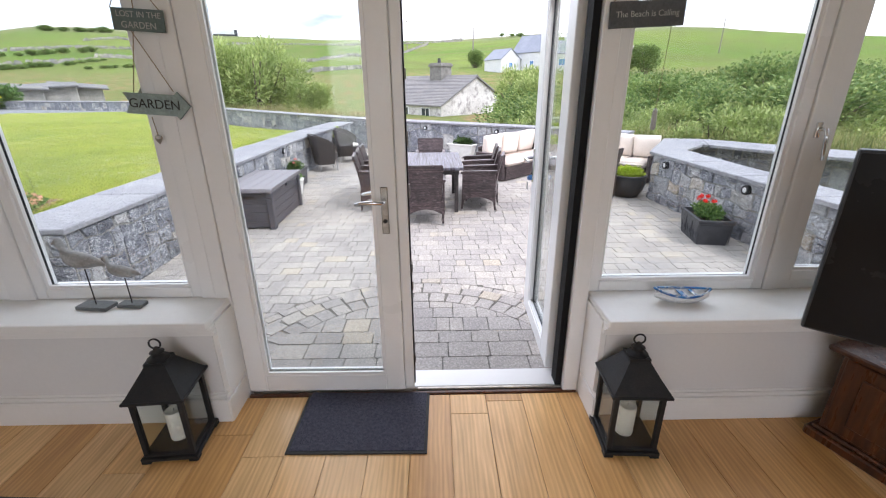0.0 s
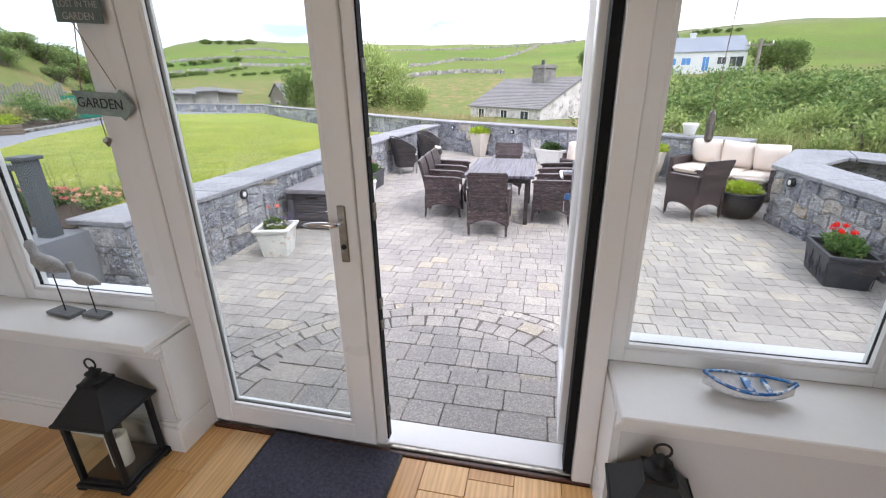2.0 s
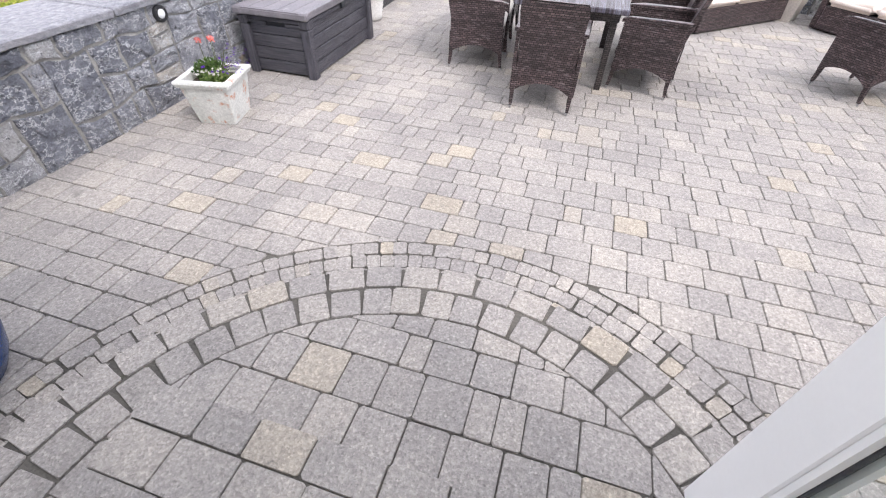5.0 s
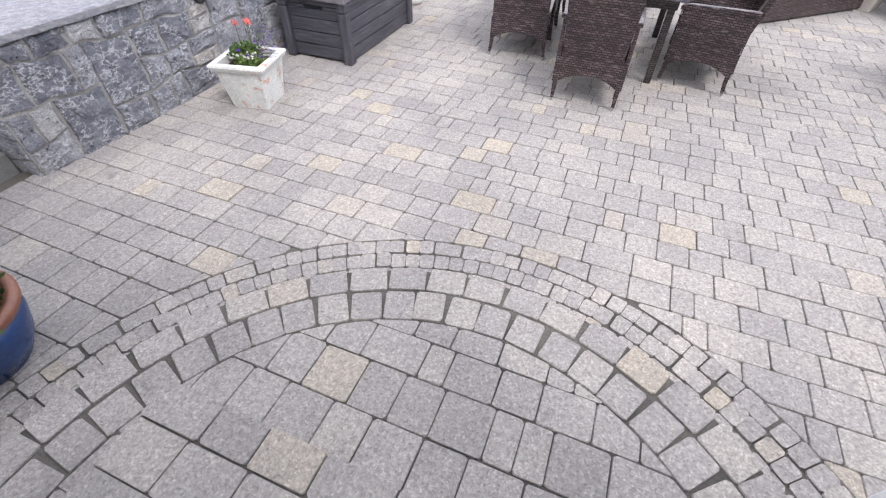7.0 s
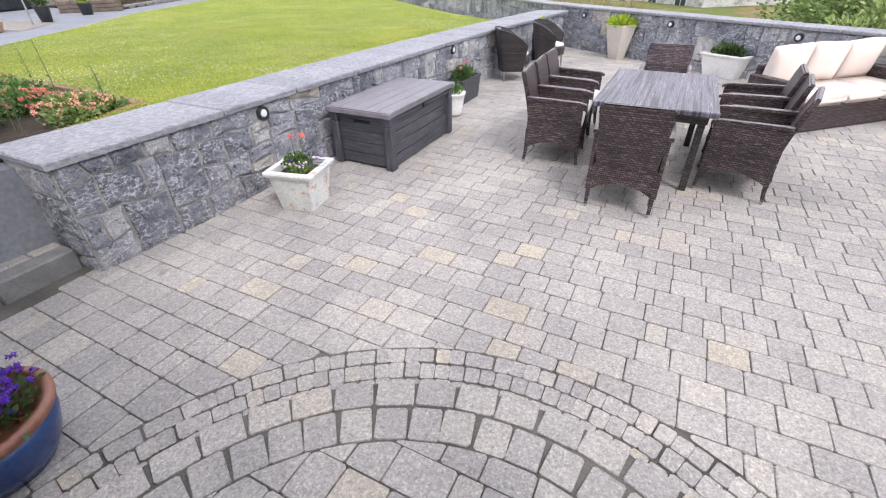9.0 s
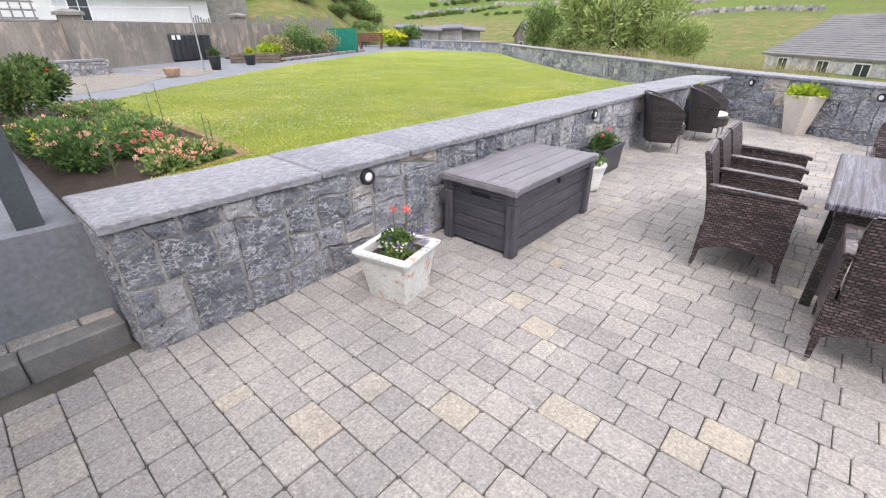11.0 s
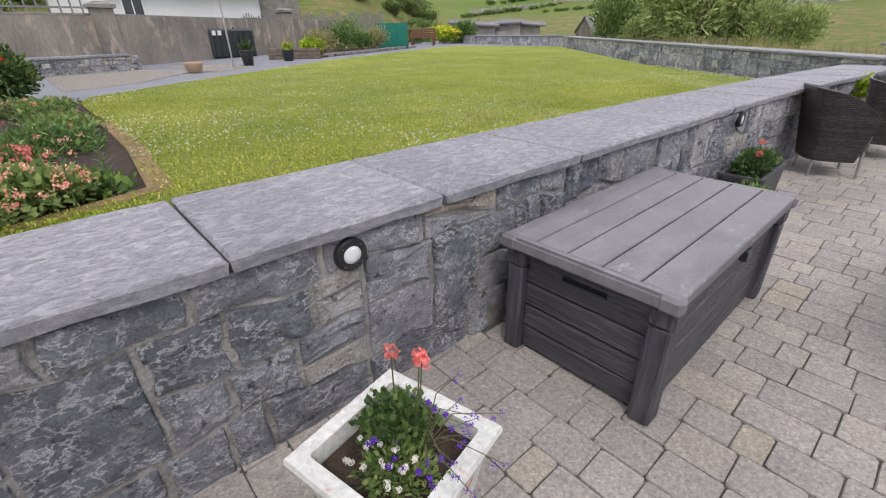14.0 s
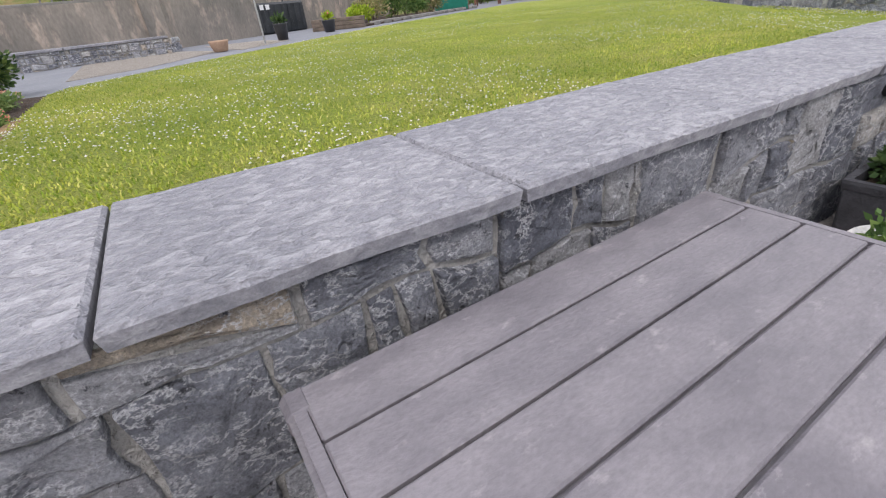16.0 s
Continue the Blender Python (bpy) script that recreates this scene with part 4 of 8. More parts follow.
# ---- walls of rubble stone ----
def cells(rnd, length, height, size):
    """Rough courses of angular stones: wavy beds, slanted joints, some stones split, some two courses high."""
    n = max(2, round(height / (size * .62)))
    cuts = sorted(rnd.uniform(.75, 1.25) for _ in range(n))
    rnd.shuffle(cuts)
    total = sum(cuts)
    beds, z = [0.0], 0.0
    for c in cuts:
        z += c * height / total
        beds.append(z)
    seed = rnd.uniform(0, 50)

    def bed(j, x):
        if j == 0 or j == n:
            return beds[j]
        return beds[j] + size * (.20 * noise.noise(Vector((x * 1.1, seed, j * 9.1))) + .30 * noise.noise(Vector((x * 3.4, seed, j * 7.7))))
    out, taken = [], []
    for j in range(n):
        x = 0.0
        while x < length - .03:
            w = size * rnd.choice((.45, .7, .85, 1.0, 1.15, 1.5))
            for a, b, k in taken:
                if k == j and a - .02 < x < b - .02:
                    x = b
            x1 = min(x + w, length)
            for a, b, k in taken:
                if k == j and x < a < x1:
                    x1 = a
            if length - x1 < size * .3:
                x1 = length
            if x1 - x < .02:
                x = x1 + .001
                continue
            up = j + 1
            if j + 2 <= n and rnd.random() < .16 and w > size * .8:
                up = j + 2
                taken.append((x, x1, j + 1))
            bot = [(x + (x1 - x) * k / 3, bed(j, x + (x1 - x) * k / 3)) for k in range(4)]
            top = [(x1 + (x - x1) * k / 3, bed(up, x1 + (x - x1) * k / 3)) for k in range(4)]
            my = (bed(j, x) + bed(up, x)) / 2
            my1 = (bed(j, x1) + bed(up, x1)) / 2
            left = (x + (noise.noise(Vector((x * 7, j * 3.1, seed))) * size * .14 if x > 0 else 0), my)
            right = (x1 + (noise.noise(Vector((x1 * 7, j * 3.1, seed))) * size * .14 if x1 < length else 0), my1)
            poly = bot + [right] + top + [left]
            if rnd.random() < .22 and up == j + 1 and x1 - x > size * .6:
                cx, cy = (x + x1) / 2, (my + my1) / 2 + rnd.uniform(-.02, .02)
                g = rnd.uniform(-.5, .5)
                if rnd.random() < .6:
                    nx, ny = g * .5, 1.0
                else:
                    nx, ny = 1.0, g
                c = nx * cx + ny * cy
                out += [q for q in (clip(poly, nx, ny, c), clip(poly, -nx, -ny, -c)) if len(q) > 2]
            else:
                out.append(poly)
            x = x1
    return out


def clip(poly, a, b, c):
    """The part of a polygon where a x + b y <= c."""
    res = []
    for p, q in zip(poly, poly[1:] + poly[:1]):
        dp, dq = a * p[0] + b * p[1] - c, a * q[0] + b * q[1] - c
        if dp <= 0:
            res.append(p)
        if dp * dq < 0:
            k = dp / (dp - dq)
            res.append((p[0] + (q[0] - p[0]) * k, p[1] + (q[1] - p[1]) * k))
    return res


def stone(bm, rnd, poly, place, proud=0.018, gap=0.012, rough=0.012):
    """One stone: its outline shrunk for the joint, split-face front."""
    cx, cy = sum(p[0] for p in poly) / len(poly), sum(p[1] for p in poly) / len(poly)
    fine = []
    for p, q in zip(poly, poly[1:] + poly[:1]):
        fine.append(p)
        if math.dist(p, q) > 0.08:
            fine.append(((p[0] + q[0]) / 2 + rnd.uniform(-.008, .008), (p[1] + q[1]) / 2 + rnd.uniform(-.008, .008)))
    rr = max(math.dist(p, (cx, cy)) for p in fine)
    if rr < 0.03:
        return
    out = proud * rnd.uniform(0.5, 1.3)
    rings = []
    tilt = rnd.uniform(-.08, .08), rnd.uniform(-.08, .08)
    off = rnd.uniform(0, 90)
    fall = rnd.uniform(0, 6.3)
    ux, uy = math.cos(fall), math.sin(fall)
    for k, share, depth in ((gap, 1, -0.02), (gap + .002, 1, out * .35), (gap + .007, 1, out * .9), (gap + .009, .74, out), (gap + .009, .46, out), (gap + .009, .2, out)):
        ring = []
        for x, y in fine:
            d = math.dist((x, y), (cx, cy)) or 1
            f = max(0.25, (d - k) / d) * share
            px, py = cx + (x - cx) * f, cy + (y - cy) * f
            if share < 1:
                px, py = px + rnd.uniform(-.008, .008), py + rnd.uniform(-.008, .008)
            o = depth
            if depth > 0:
                chip = noise.noise(Vector((px * 9, py * 13, off))) * .9 + abs(noise.noise(Vector((px * 22, py * 30, off)))) * .7
                o += (px - cx) * tilt[0] + (py - cy) * tilt[1] + rnd.uniform(-rough, rough) * .35 + chip * rough * (1.6 if share < 1 else .9)
                if (px - cx) * ux + (py - cy) * uy > .28 * rr:
                    o -= rough * .7
                o = max(o, .004 if share == 1 and k < gap + .005 else .011)
            ring.append(bm.verts.new(place(px, py, o)))
        rings.append(ring)
    n = len(fine)
    for a, b in zip(rings, rings[1:]):
        for i in range(n):
            bm.faces.new((a[i], a[(i + 1) % n], b[(i + 1) % n], b[i]))
    bm.faces.new(rings[-1])


def rubble_face(rnd, parent, a, b, z0, z1a, z1b, size, proud=0.026):
    """Stones along the line a to b, from z0 up to z1a at a and z1b at b. They face to the right of the way from a to b."""
    a, b = Vector(a), Vector(b)
    length = (b - a).length
    d = (b - a) / length
    nrm = Vector((d.y, -d.x))
    top = max(z1a, z1b) - z0

    def place(u, v, o):
        hz = z1a + (z1b - z1a) * u / length - z0
        return (a.x + d.x * u + nrm.x * o, a.y + d.y * u + nrm.y * o, z0 + v * hz / top)
    polys = cells(rnd, length, top, size)
    bm = bmesh.new()
    for p in polys:
        stone(bm, rnd, p, place, proud)
    ob = put("stonework", bm, "rubble", parent, kind="stuff")
    return ob


def core(a, b, z0, z1a, z1b, t):
    """The wall's body behind its stones, on the left of the way from a to b."""
    a, b = Vector(a), Vector(b)
    d = (b - a).normalized()
    n = Vector((-d.y, d.x)) * t
    bm = bmesh.new()
    lo = [(a.x, a.y), (b.x, b.y), (b.x + n.x, b.y + n.y), (a.x + n.x, a.y + n.y)]
    tops = (z1a, z1b, z1b, z1a)
    v0 = [bm.verts.new((*p, z0)) for p in lo]
    v1 = [bm.verts.new((*p, z)) for p, z in zip(lo, tops)]
    bm.faces.new(v0[::-1])
    bm.faces.new(v1)
    for i in range(4):
        bm.faces.new((v0[i], v0[(i + 1) % 4], v1[(i + 1) % 4], v1[i]))
    return bm


rw = random.Random(5)
CAPZ, CAPB = 0.445, 0.392
LEFT = [(-3.005, 3.64), (-2.95, 6.6), (-2.83, 10.3), (-2.45, 14.2)]
garden_wall = put("garden_wall", core(LEFT[0], LEFT[1], -0.5, CAPB - .003, CAPB - .003, 0.55), "mortar", kind="structure", label="rubble limestone retaining wall with dark flagstone coping")
for p, q in ((LEFT[1], LEFT[2]), (LEFT[2], LEFT[3])):
    part("wall_core", core(p, q, -0.5, CAPB - .003, CAPB - .003, 0.52), "mortar", garden_wall)


def cap(parent, front, back, zt0, zt1, thick, rnd, label=""):
    """A coping flag between two front and two back points, edges chipped."""
    bm = bmesh.new()
    (ax, ay), (bx, by) = front
    (cx, cy), (dx, dy) = back
    n = 7
    top, low = [], []
    edge = [(ax + (bx - ax) * i / n, ay + (by - ay) * i / n, zt0 + (zt1 - zt0) * i / n) for i in range(n + 1)] + [(dx + (cx - dx) * i / n, dy + (cy - dy) * i / n, zt1 + (zt0 - zt1) * i / n) for i in range(n + 1)]
    mx, my = (ax + bx + cx + dx) / 4, (ay + by + cy + dy) / 4
    lo, lo2, hi = [], [], []
    for x, y, z in edge:
        j = rnd.uniform(-.006, .006)
        ux, uy = (mx - x), (my - y)
        l = math.hypot(ux, uy)
        lo.append(bm.verts.new((x + ux / l * (j + .008), y + uy / l * (j + .008), z - thick + rnd.uniform(0, .006))))
        lo2.append(bm.verts.new((x + ux / l * j, y + uy / l * j, z - .010)))
        hi.append(bm.verts.new((x + ux / l * (.012 + j), y + uy / l * (.012 + j), z + rnd.uniform(-.002, .002))))
    m = len(edge)
    for a, b in ((lo, lo2), (lo2, hi)):
        for i in range(m):
            bm.faces.new((a[i], a[(i + 1) % m], b[(i + 1) % m], b[i]))
    bm.faces.new(hi)
    bm.faces.new(lo[::-1])
    return part("coping_flag", bm, "flag", parent)


rc = random.Random(8)
JY = [3.60, 4.89, 5.72, 6.66, 7.85, 8.75, 9.6, 10.3, 11.2, 12.2, 13.2, 14.3]


def cap_front(y):
    return table([(3.5, -2.975), (4.9, -2.935), (6.7, -2.89), (7.9, -2.85), (9.4, -2.82), (10.2, -2.77), (12, -2.60), (14.6, -2.33)][0:8], y)


def cap_back(y):
    return table([(3.5, -3.64), (5, -3.655), (7, -3.64), (8.5, -3.58), (10, -3.47), (12, -3.32), (14.6, -3.05)], y)


for y0, y1 in zip(JY, JY[1:]):
    g = 0.006
    k = rc.uniform(-.03, .03)
    cap(garden_wall, ((cap_front(y0 + g), y0 + g), (cap_front(y1 - g), y1 - g)), ((cap_back(y0), y0 + g), (cap_back(y1), y1 - g)), CAPZ + rc.uniform(-.003, .003), CAPZ + rc.uniform(-.003, .003), CAPZ - CAPB, rc)

# the far wall, rising towards the bottom of the lawn
FAR = [(4.55, 9.85), (3.15, 10.95), (-2.63, 14.70), (-6.9, 17.65), (-13.6, 22.2)]
FZ = [0.52, 0.52, 0.54, 0.62, 0.76]
far_wall = tagged(new("boundary_wall"), "long rubble stone boundary wall with thin grey coping", kind="structure")


def stone_wall(parent, a, b, za, zb, base, size, thick=.40, both=False, coping=True, seed=1, lip=.04, ct=.05):
    """A wall whose shown face lies to the right of the way a to b."""
    rnd = random.Random(seed)
    part("wall_core", core(a, b, base, za - ct - .002, zb - ct - .002, thick), "mortar", parent)
    rubble_face(rnd, parent, a, b, base, za - ct, zb - ct, size)
    if both:
        d = (Vector(b) - Vector(a)).normalized()
        n = Vector((-d.y, d.x)) * thick
        rubble_face(rnd, parent, Vector(b) + n, Vector(a) + n, base, zb - ct, za - ct, size)
    if coping:
        A, B = Vector(a), Vector(b)
        L = (B - A).length
        d = (B - A) / L
        n = Vector((-d.y, d.x))
        k = max(1, round(L / 1.0))
        for i in range(k):
            p, q = A + d * (L * i / k + .004), A + d * (L * (i + 1) / k - .004)
            cap(parent, (tuple(p - n * (lip + .03)), tuple(q - n * (lip + .03))), (tuple(p + n * (thick + lip)), tuple(q + n * (thick + lip))), za + (zb - za) * i / k, za + (zb - za) * (i + 1) / k, ct, rnd)


for i in range(len(FAR) - 2, -1, -1):
    stone_wall(far_wall, FAR[i + 1], FAR[i], FZ[i + 1], FZ[i], -0.42 if i < 2 else -0.3, 0.34 if i < 2 else 0.36, seed=20 + i)

# right-hand wall with the sunk corner behind it
right_wall = tagged(new("planter_wall"), "rubble stone wall with wide grey flagstone coping round a sunk bed", kind="structure")
for i, (a, b) in enumerate((((4.33, 2.3), (4.26, 4.9)), ((4.26, 4.9), (4.05, 7.55)))):
    rnd = random.Random(40 + i)
    part("wall_core", core(b, a, -.5, .39, .39, .45), "mortar", right_wall)
    rubble_face(rnd, right_wall, b, a, -.40, .39, .39, .27)
    rubble_face(rnd, right_wall, (a[0] + .45, a[1]), (b[0] + .45, b[1]), -.6, .39, .39, .3)
rubble_face(random.Random(43), right_wall, (5.1, 9.2), (4.05, 7.55), -.40, .39, .39, .27)
part("wall_core", core((5.1, 9.2), (4.05, 7.55), -.5, .39, .39, .45), "mortar", right_wall)
part("wall_core", core((7.8, 6.9), (5.35, 9.45), -.6, .39, .39, .40) , "mortar", right_wall)
rubble_face(random.Random(44), right_wall, (5.08, 9.18), (7.5, 6.62), -.6, .39, .39, .3)
CAPS = [((3.99, 7.62), (4.07, 6.55), (4.68, 7.72), (4.68, 6.55)), ((4.07, 6.54), (4.14, 5.5), (4.68, 6.54), (4.70, 5.5)), ((4.14, 5.49), (4.20, 4.4), (4.70, 5.49), (4.74, 4.4)), ((4.20, 4.39), (4.26, 3.3), (4.74, 4.39), (4.78, 3.3)), ((4.26, 3.29), (4.28, 2.3), (4.78, 3.29), (4.80, 2.3)),
        ((5.08, 9.34), (3.99, 7.63), (5.37, 8.40), (4.68, 7.73)), ((5.80, 9.22), (5.09, 9.35), (5.45, 8.36), (5.38, 8.41)), ((6.8, 8.10), (5.81, 9.21), (6.13, 7.36), (5.46, 8.35)), ((7.75, 7.05), (6.81, 8.09), (7.1, 6.25), (6.14, 7.35))]
for f0, f1, b0, b1 in CAPS:
    cap(right_wall, (f1, f0), (b1, b0), .445, .445, .055, rc)

# ---- lawn ----
LAWN = [(-3.55, 3.9), (-3.45, 10.1), (-5.9, 13.2), (-13.8, 22.0), (-19.8, 21.6), (-18.6, 19.0), (-17.0, 16.4), (-13.6, 10.8), (-11.6, 8.4), (-10.2, 6.6), (-8.9, 5.1), (-8.4, 4.95), (-6.0, 4.98), (-4.1, 4.9), (-3.9, 4.1)]


def inside(poly, x, y):
    c = False
    for (ax, ay), (bx, by) in zip(poly, poly[1:] + poly[:1]):
        if (ay > y) != (by > y) and x < (bx - ax) * (y - ay) / (by - ay) + ax:
            c = not c
    return c


LZ = 0.375
BANK = [(-3.3, 10.2), (-3.1, 12.5), (-2.95, 14.5), (-6.9, 17.3), (-5.9, 13.3)]
put("lawn", prism(bmesh.new(), LAWN, -0.6, LZ), "lawn", kind="structure", label="mown lawn with clover flowers")
put("garden_ground", prism(bmesh.new(), [(-3.4, 3.95), (-3.5, 2.4), (-40, 2.4), (-40, 30), (-24, 33), (-13.8, 21.9), (-3.6, 10.0)][::-1], -0.62, LZ - .03), "path_slab", kind="structure", label="blue grey paved garden path")
bk = bmesh.new()
edge_hi = [(-3.45, 10.1, .375), (-5.9, 13.2, .375), (-13.8, 22.0, .375), (-13.9, 22.2, .36)]
edge_lo = [(-3.0, 14.8, .0), (-6.95, 17.5, .0), (-13.5, 22.1, .25), (-13.8, 22.25, .25)]
mids = [tuple(a[i] * .55 + b[i] * .45 + (.03 if i == 2 else 0) for i in range(3)) for a, b in zip(edge_hi, edge_lo)]
cols = [[bk.verts.new(v) for v in row] for row in (edge_hi, mids, edge_lo)]
for lo, hi in zip(cols[1:], cols):
    for i in range(3):
        bk.faces.new((hi[i], hi[i + 1], lo[i + 1], lo[i]))
near_a, near_b = bk.verts.new((-3.12, 10.1, .372)), bk.verts.new((-3.0, 12.5, .2))
bk.faces.new((cols[0][0], cols[1][0], near_b, near_a))
bk.faces.new((cols[1][0], cols[2][0], near_b))
bmesh.ops.recalc_face_normals(bk, faces=bk.faces)
skirt = bmesh.ops.extrude_face_region(bk, geom=list(bk.faces))
for v in skirt["geom"]:
    if isinstance(v, bmesh.types.BMVert):
        v.co.z -= .25
bmesh.ops.recalc_face_normals(bk, faces=bk.faces)
put("lawn_bank", bk, "lawn", kind="structure", label="mown grass falling gently to the boundary wall")
rg = random.Random(11)
gr = bmesh.new()


def lawn_spot(rnd):
    while True:
        y = 3.9 + (rnd.random() ** 1.7) * 12
        x = cap_back(y) - 0.0 - (rnd.random() ** 1.6) * 12
        if inside(LAWN, x, y):
            return (x, y, LZ - .004)
        if x > -9 and y < 15 and inside(BANK, x, y):
            k = max(0, (x + 3.45) * .75 + (y - 10.1) * .6) / 3.4
            return (x, y, LZ - .02 - .375 * min(1, k))


blades(gr, rg, lawn_spot, 90000, 0.020, 0.004, 1.4)
put("grass", gr, "lawn_blade", kind="stuff", label="short mown grass blades")
fl = bmesh.new()
for _ in range(9000):
    x, y, z = lawn_spot(rg)
    if noise.noise(Vector((x * .6, y * .6, 0))) < -0.12:
        continue
    s = 0.0068
    c = Vector((x, y, z + .018))
    vs = [fl.verts.new(c + Vector(o) * s) for o in ((1, 0, 0), (0, 1, 0), (-1, 0, 0), (0, -1, 0), (0, 0, .8))]
    for i in range(4):
        fl.faces.new((vs[i], vs[(i + 1) % 4], vs[4]))
put("clover", fl, "white_petal", kind="stuff", label="white clover flower heads")

# ---- paving ----
PATIO = [(-3.0, 2.27), (-2.95, 6.6), (-2.83, 10.3), (-2.5, 14.6), (3.15, 10.93), (4.5, 9.85), (5.1, 9.2), (4.05, 7.5), (4.26, 4.9), (4.33, 2.27)]
put("patio_bed", prism(bmesh.new(), [(-3.8, 2.15), (-3.8, 3.2), (-3.1, 3.7), (-2.9, 10.3), (-2.5, 14.75), (3.25, 11.1), (5.3, 9.5), (4.4, 7.5), (4.7, 2.15)][::-1], -0.7, PAVE - .010), "joint", kind="structure", label="sand joints under the paving")
CX, CY = 0.10, 2.37
R_IN, R_OUT = 1.135, 1.775
PLAT, STEP = -0.25, -0.13
SX0, SX1, SY = -0.90, 1.16, 2.80
ROW = 0.172


def paver_mesh(bm, item, rnd):
    sharp, z, deep = item
    poly = []
    for a, b, c in zip(sharp[-1:] + sharp[:-1], sharp, sharp[1:] + sharp[:1]):
        for e in (a, c):
            k = min(.16, rnd.uniform(.007, .014) / (math.dist(b, e) or 1))
            poly.append((b[0] + (e[0] - b[0]) * k, b[1] + (e[1] - b[1]) * k))
    cx, cy = sum(p[0] for p in poly) / len(poly), sum(p[1] for p in poly) / len(poly)
    dz, tx, ty = rnd.uniform(-.0025, .002), rnd.uniform(-.010, .010), rnd.uniform(-.010, .010)
    rings = []
    for k, h in ((.0014, -deep), (.0014 + rnd.uniform(0, .0014), -.005), (.0048 if len(sharp) > 4 or math.dist(sharp[0], sharp[2]) > .18 else .0026, .0)):
        ring = []
        for x, y in poly:
            d = math.dist((x, y), (cx, cy)) or 1
            f = max(.3, 1 - k * 1.35 / d)
            j = 0 if h < -.04 else rnd.uniform(-.0018, .0018)
            px, py = cx + (x - cx) * f + j, cy + (y - cy) * f + j
            ring.append(bm.verts.new((px, py, z + h + dz + (px - cx) * tx + (py - cy) * ty)))
        rings.append(ring)
    n = len(poly)
    for a, b in zip(rings, rings[1:]):
        for i in range(n):
            bm.faces.new((a[i], a[(i + 1) % n], b[(i + 1) % n], b[i]))
    bm.faces.new(rings[-1])


PAVERS = []
rp = random.Random(3)
j = 0
y = 2.185
while y < 14.6:
    ROW = 0.205 if y < 3.2 else 0.172
    x = -3.3 + rp.uniform(0, .15)
    while x < 5.3:
        w = rp.choice((0.11, 0.17, 0.17, 0.205, 0.205, 0.26))
        poly = [(x, y), (x + w, y), (x + w, y + ROW), (x, y + ROW)]
        mx, my = x + w / 2, y + ROW / 2
        r = math.dist((mx, my), (CX, CY))
        ux, uy = (mx - CX) / r, (my - CY) / r
        ok = inside(PATIO, mx, my) or inside(PATIO, mx + .08, my) or inside(PATIO, mx - .08, my)
        if SX0 < mx < SX1 and my < SY:
            ok = False
        if ok:
            far_r = max(math.dist(p, (CX, CY)) for p in poly)
            near_r = min(math.dist(p, (CX, CY)) for p in poly)
            if r > (R_IN + R_OUT) / 2:
                if near_r < R_OUT:
                    poly = clip(poly, -ux, -uy, -(ux * CX + uy * CY) - R_OUT)
            elif far_r > R_IN:
                poly = clip(poly, ux, uy, (ux * CX + uy * CY) + R_IN)
            if len(poly) > 2 and abs(sum(p[0] * q[1] - p[1] * q[0] for p, q in zip(poly, poly[1:] + poly[:1]))) > .006:
                PAVERS.append((poly, PAVE if r > 1.45 else PLAT, .05))
        x += w
    y += ROW


def ring_blocks(r0, r1, count, square, jitter=0.0, z=PAVE, deep=.05, a0=-4, a1=184):
    out = []
    for i in range(count):
        a, b = radians(a0 + (a1 - a0) * i / count), radians(a0 + (a1 - a0) * (i + 1) / count)
        m, h = (a + b) / 2 + rp.uniform(-jitter, jitter), (b - a) / 2
        if square:
            w0 = w1 = r0 * math.sin(h)
        else:
            w0, w1 = r0 * math.sin(h), r1 * math.sin(h)
        c, s = math.cos(m), math.sin(m)
        ra, rb = r0 + rp.uniform(-.004, .004), r1 + rp.uniform(-.006, .006)
        poly = [(CX + c * ra + s * w0, CY + s * ra - c * w0), (CX + c * rb + s * w1, CY + s * rb - c * w1), (CX + c * rb - s * w1, CY + s * rb + c * w1), (CX + c * ra - s * w0, CY + s * ra + c * w0)]
        if min(p[1] for p in poly) > 2.27:
            out.append((poly, z, deep))
    return out


RINGS = ring_blocks(1.14, 1.305, 27, True, .006, PLAT) + ring_blocks(1.312, 1.455, 24, True, .004, PLAT, .14)
for k in range(3):
    RINGS += ring_blocks(1.464 + k * .103, 1.564 + k * .103, 64 + 3 * k, False, .004)
disc = [(CX + 1.44 * math.cos(radians(a)), CY + 1.44 * math.sin(radians(a))) for a in range(-3, 184, 6)]
put("platform_bed", prism(bmesh.new(), disc, -.5, PLAT - .010), "joint", kind="structure", label="sand bed of the curved step")
put("step_bed", prism(bmesh.new(), [(SX0 + .01, 2.15), (SX1 - .01, 2.15), (SX1 - .01, SY - .01), (SX0 + .01, SY - .01)], -.5, STEP - .010), "joint", kind="structure", label="sand bed of the door step")
for y0, y1, lo, hi, deep in ((2.155, 2.30, .2, .32, .05), (2.30, 2.48, .2, .32, .05), (2.48, 2.655, .19, .30, .05), (2.658, SY, .18, .28, .14)):
    x = SX0
    while x < SX1 - .02:
        x1 = min(x + rp.uniform(lo, hi), SX1)
        if SX1 - x1 < .1:
            x1 = SX1
        RINGS.append(([(x, y0), (x1, y0), (x1, y1), (x, y1)], STEP, deep))
        x = x1

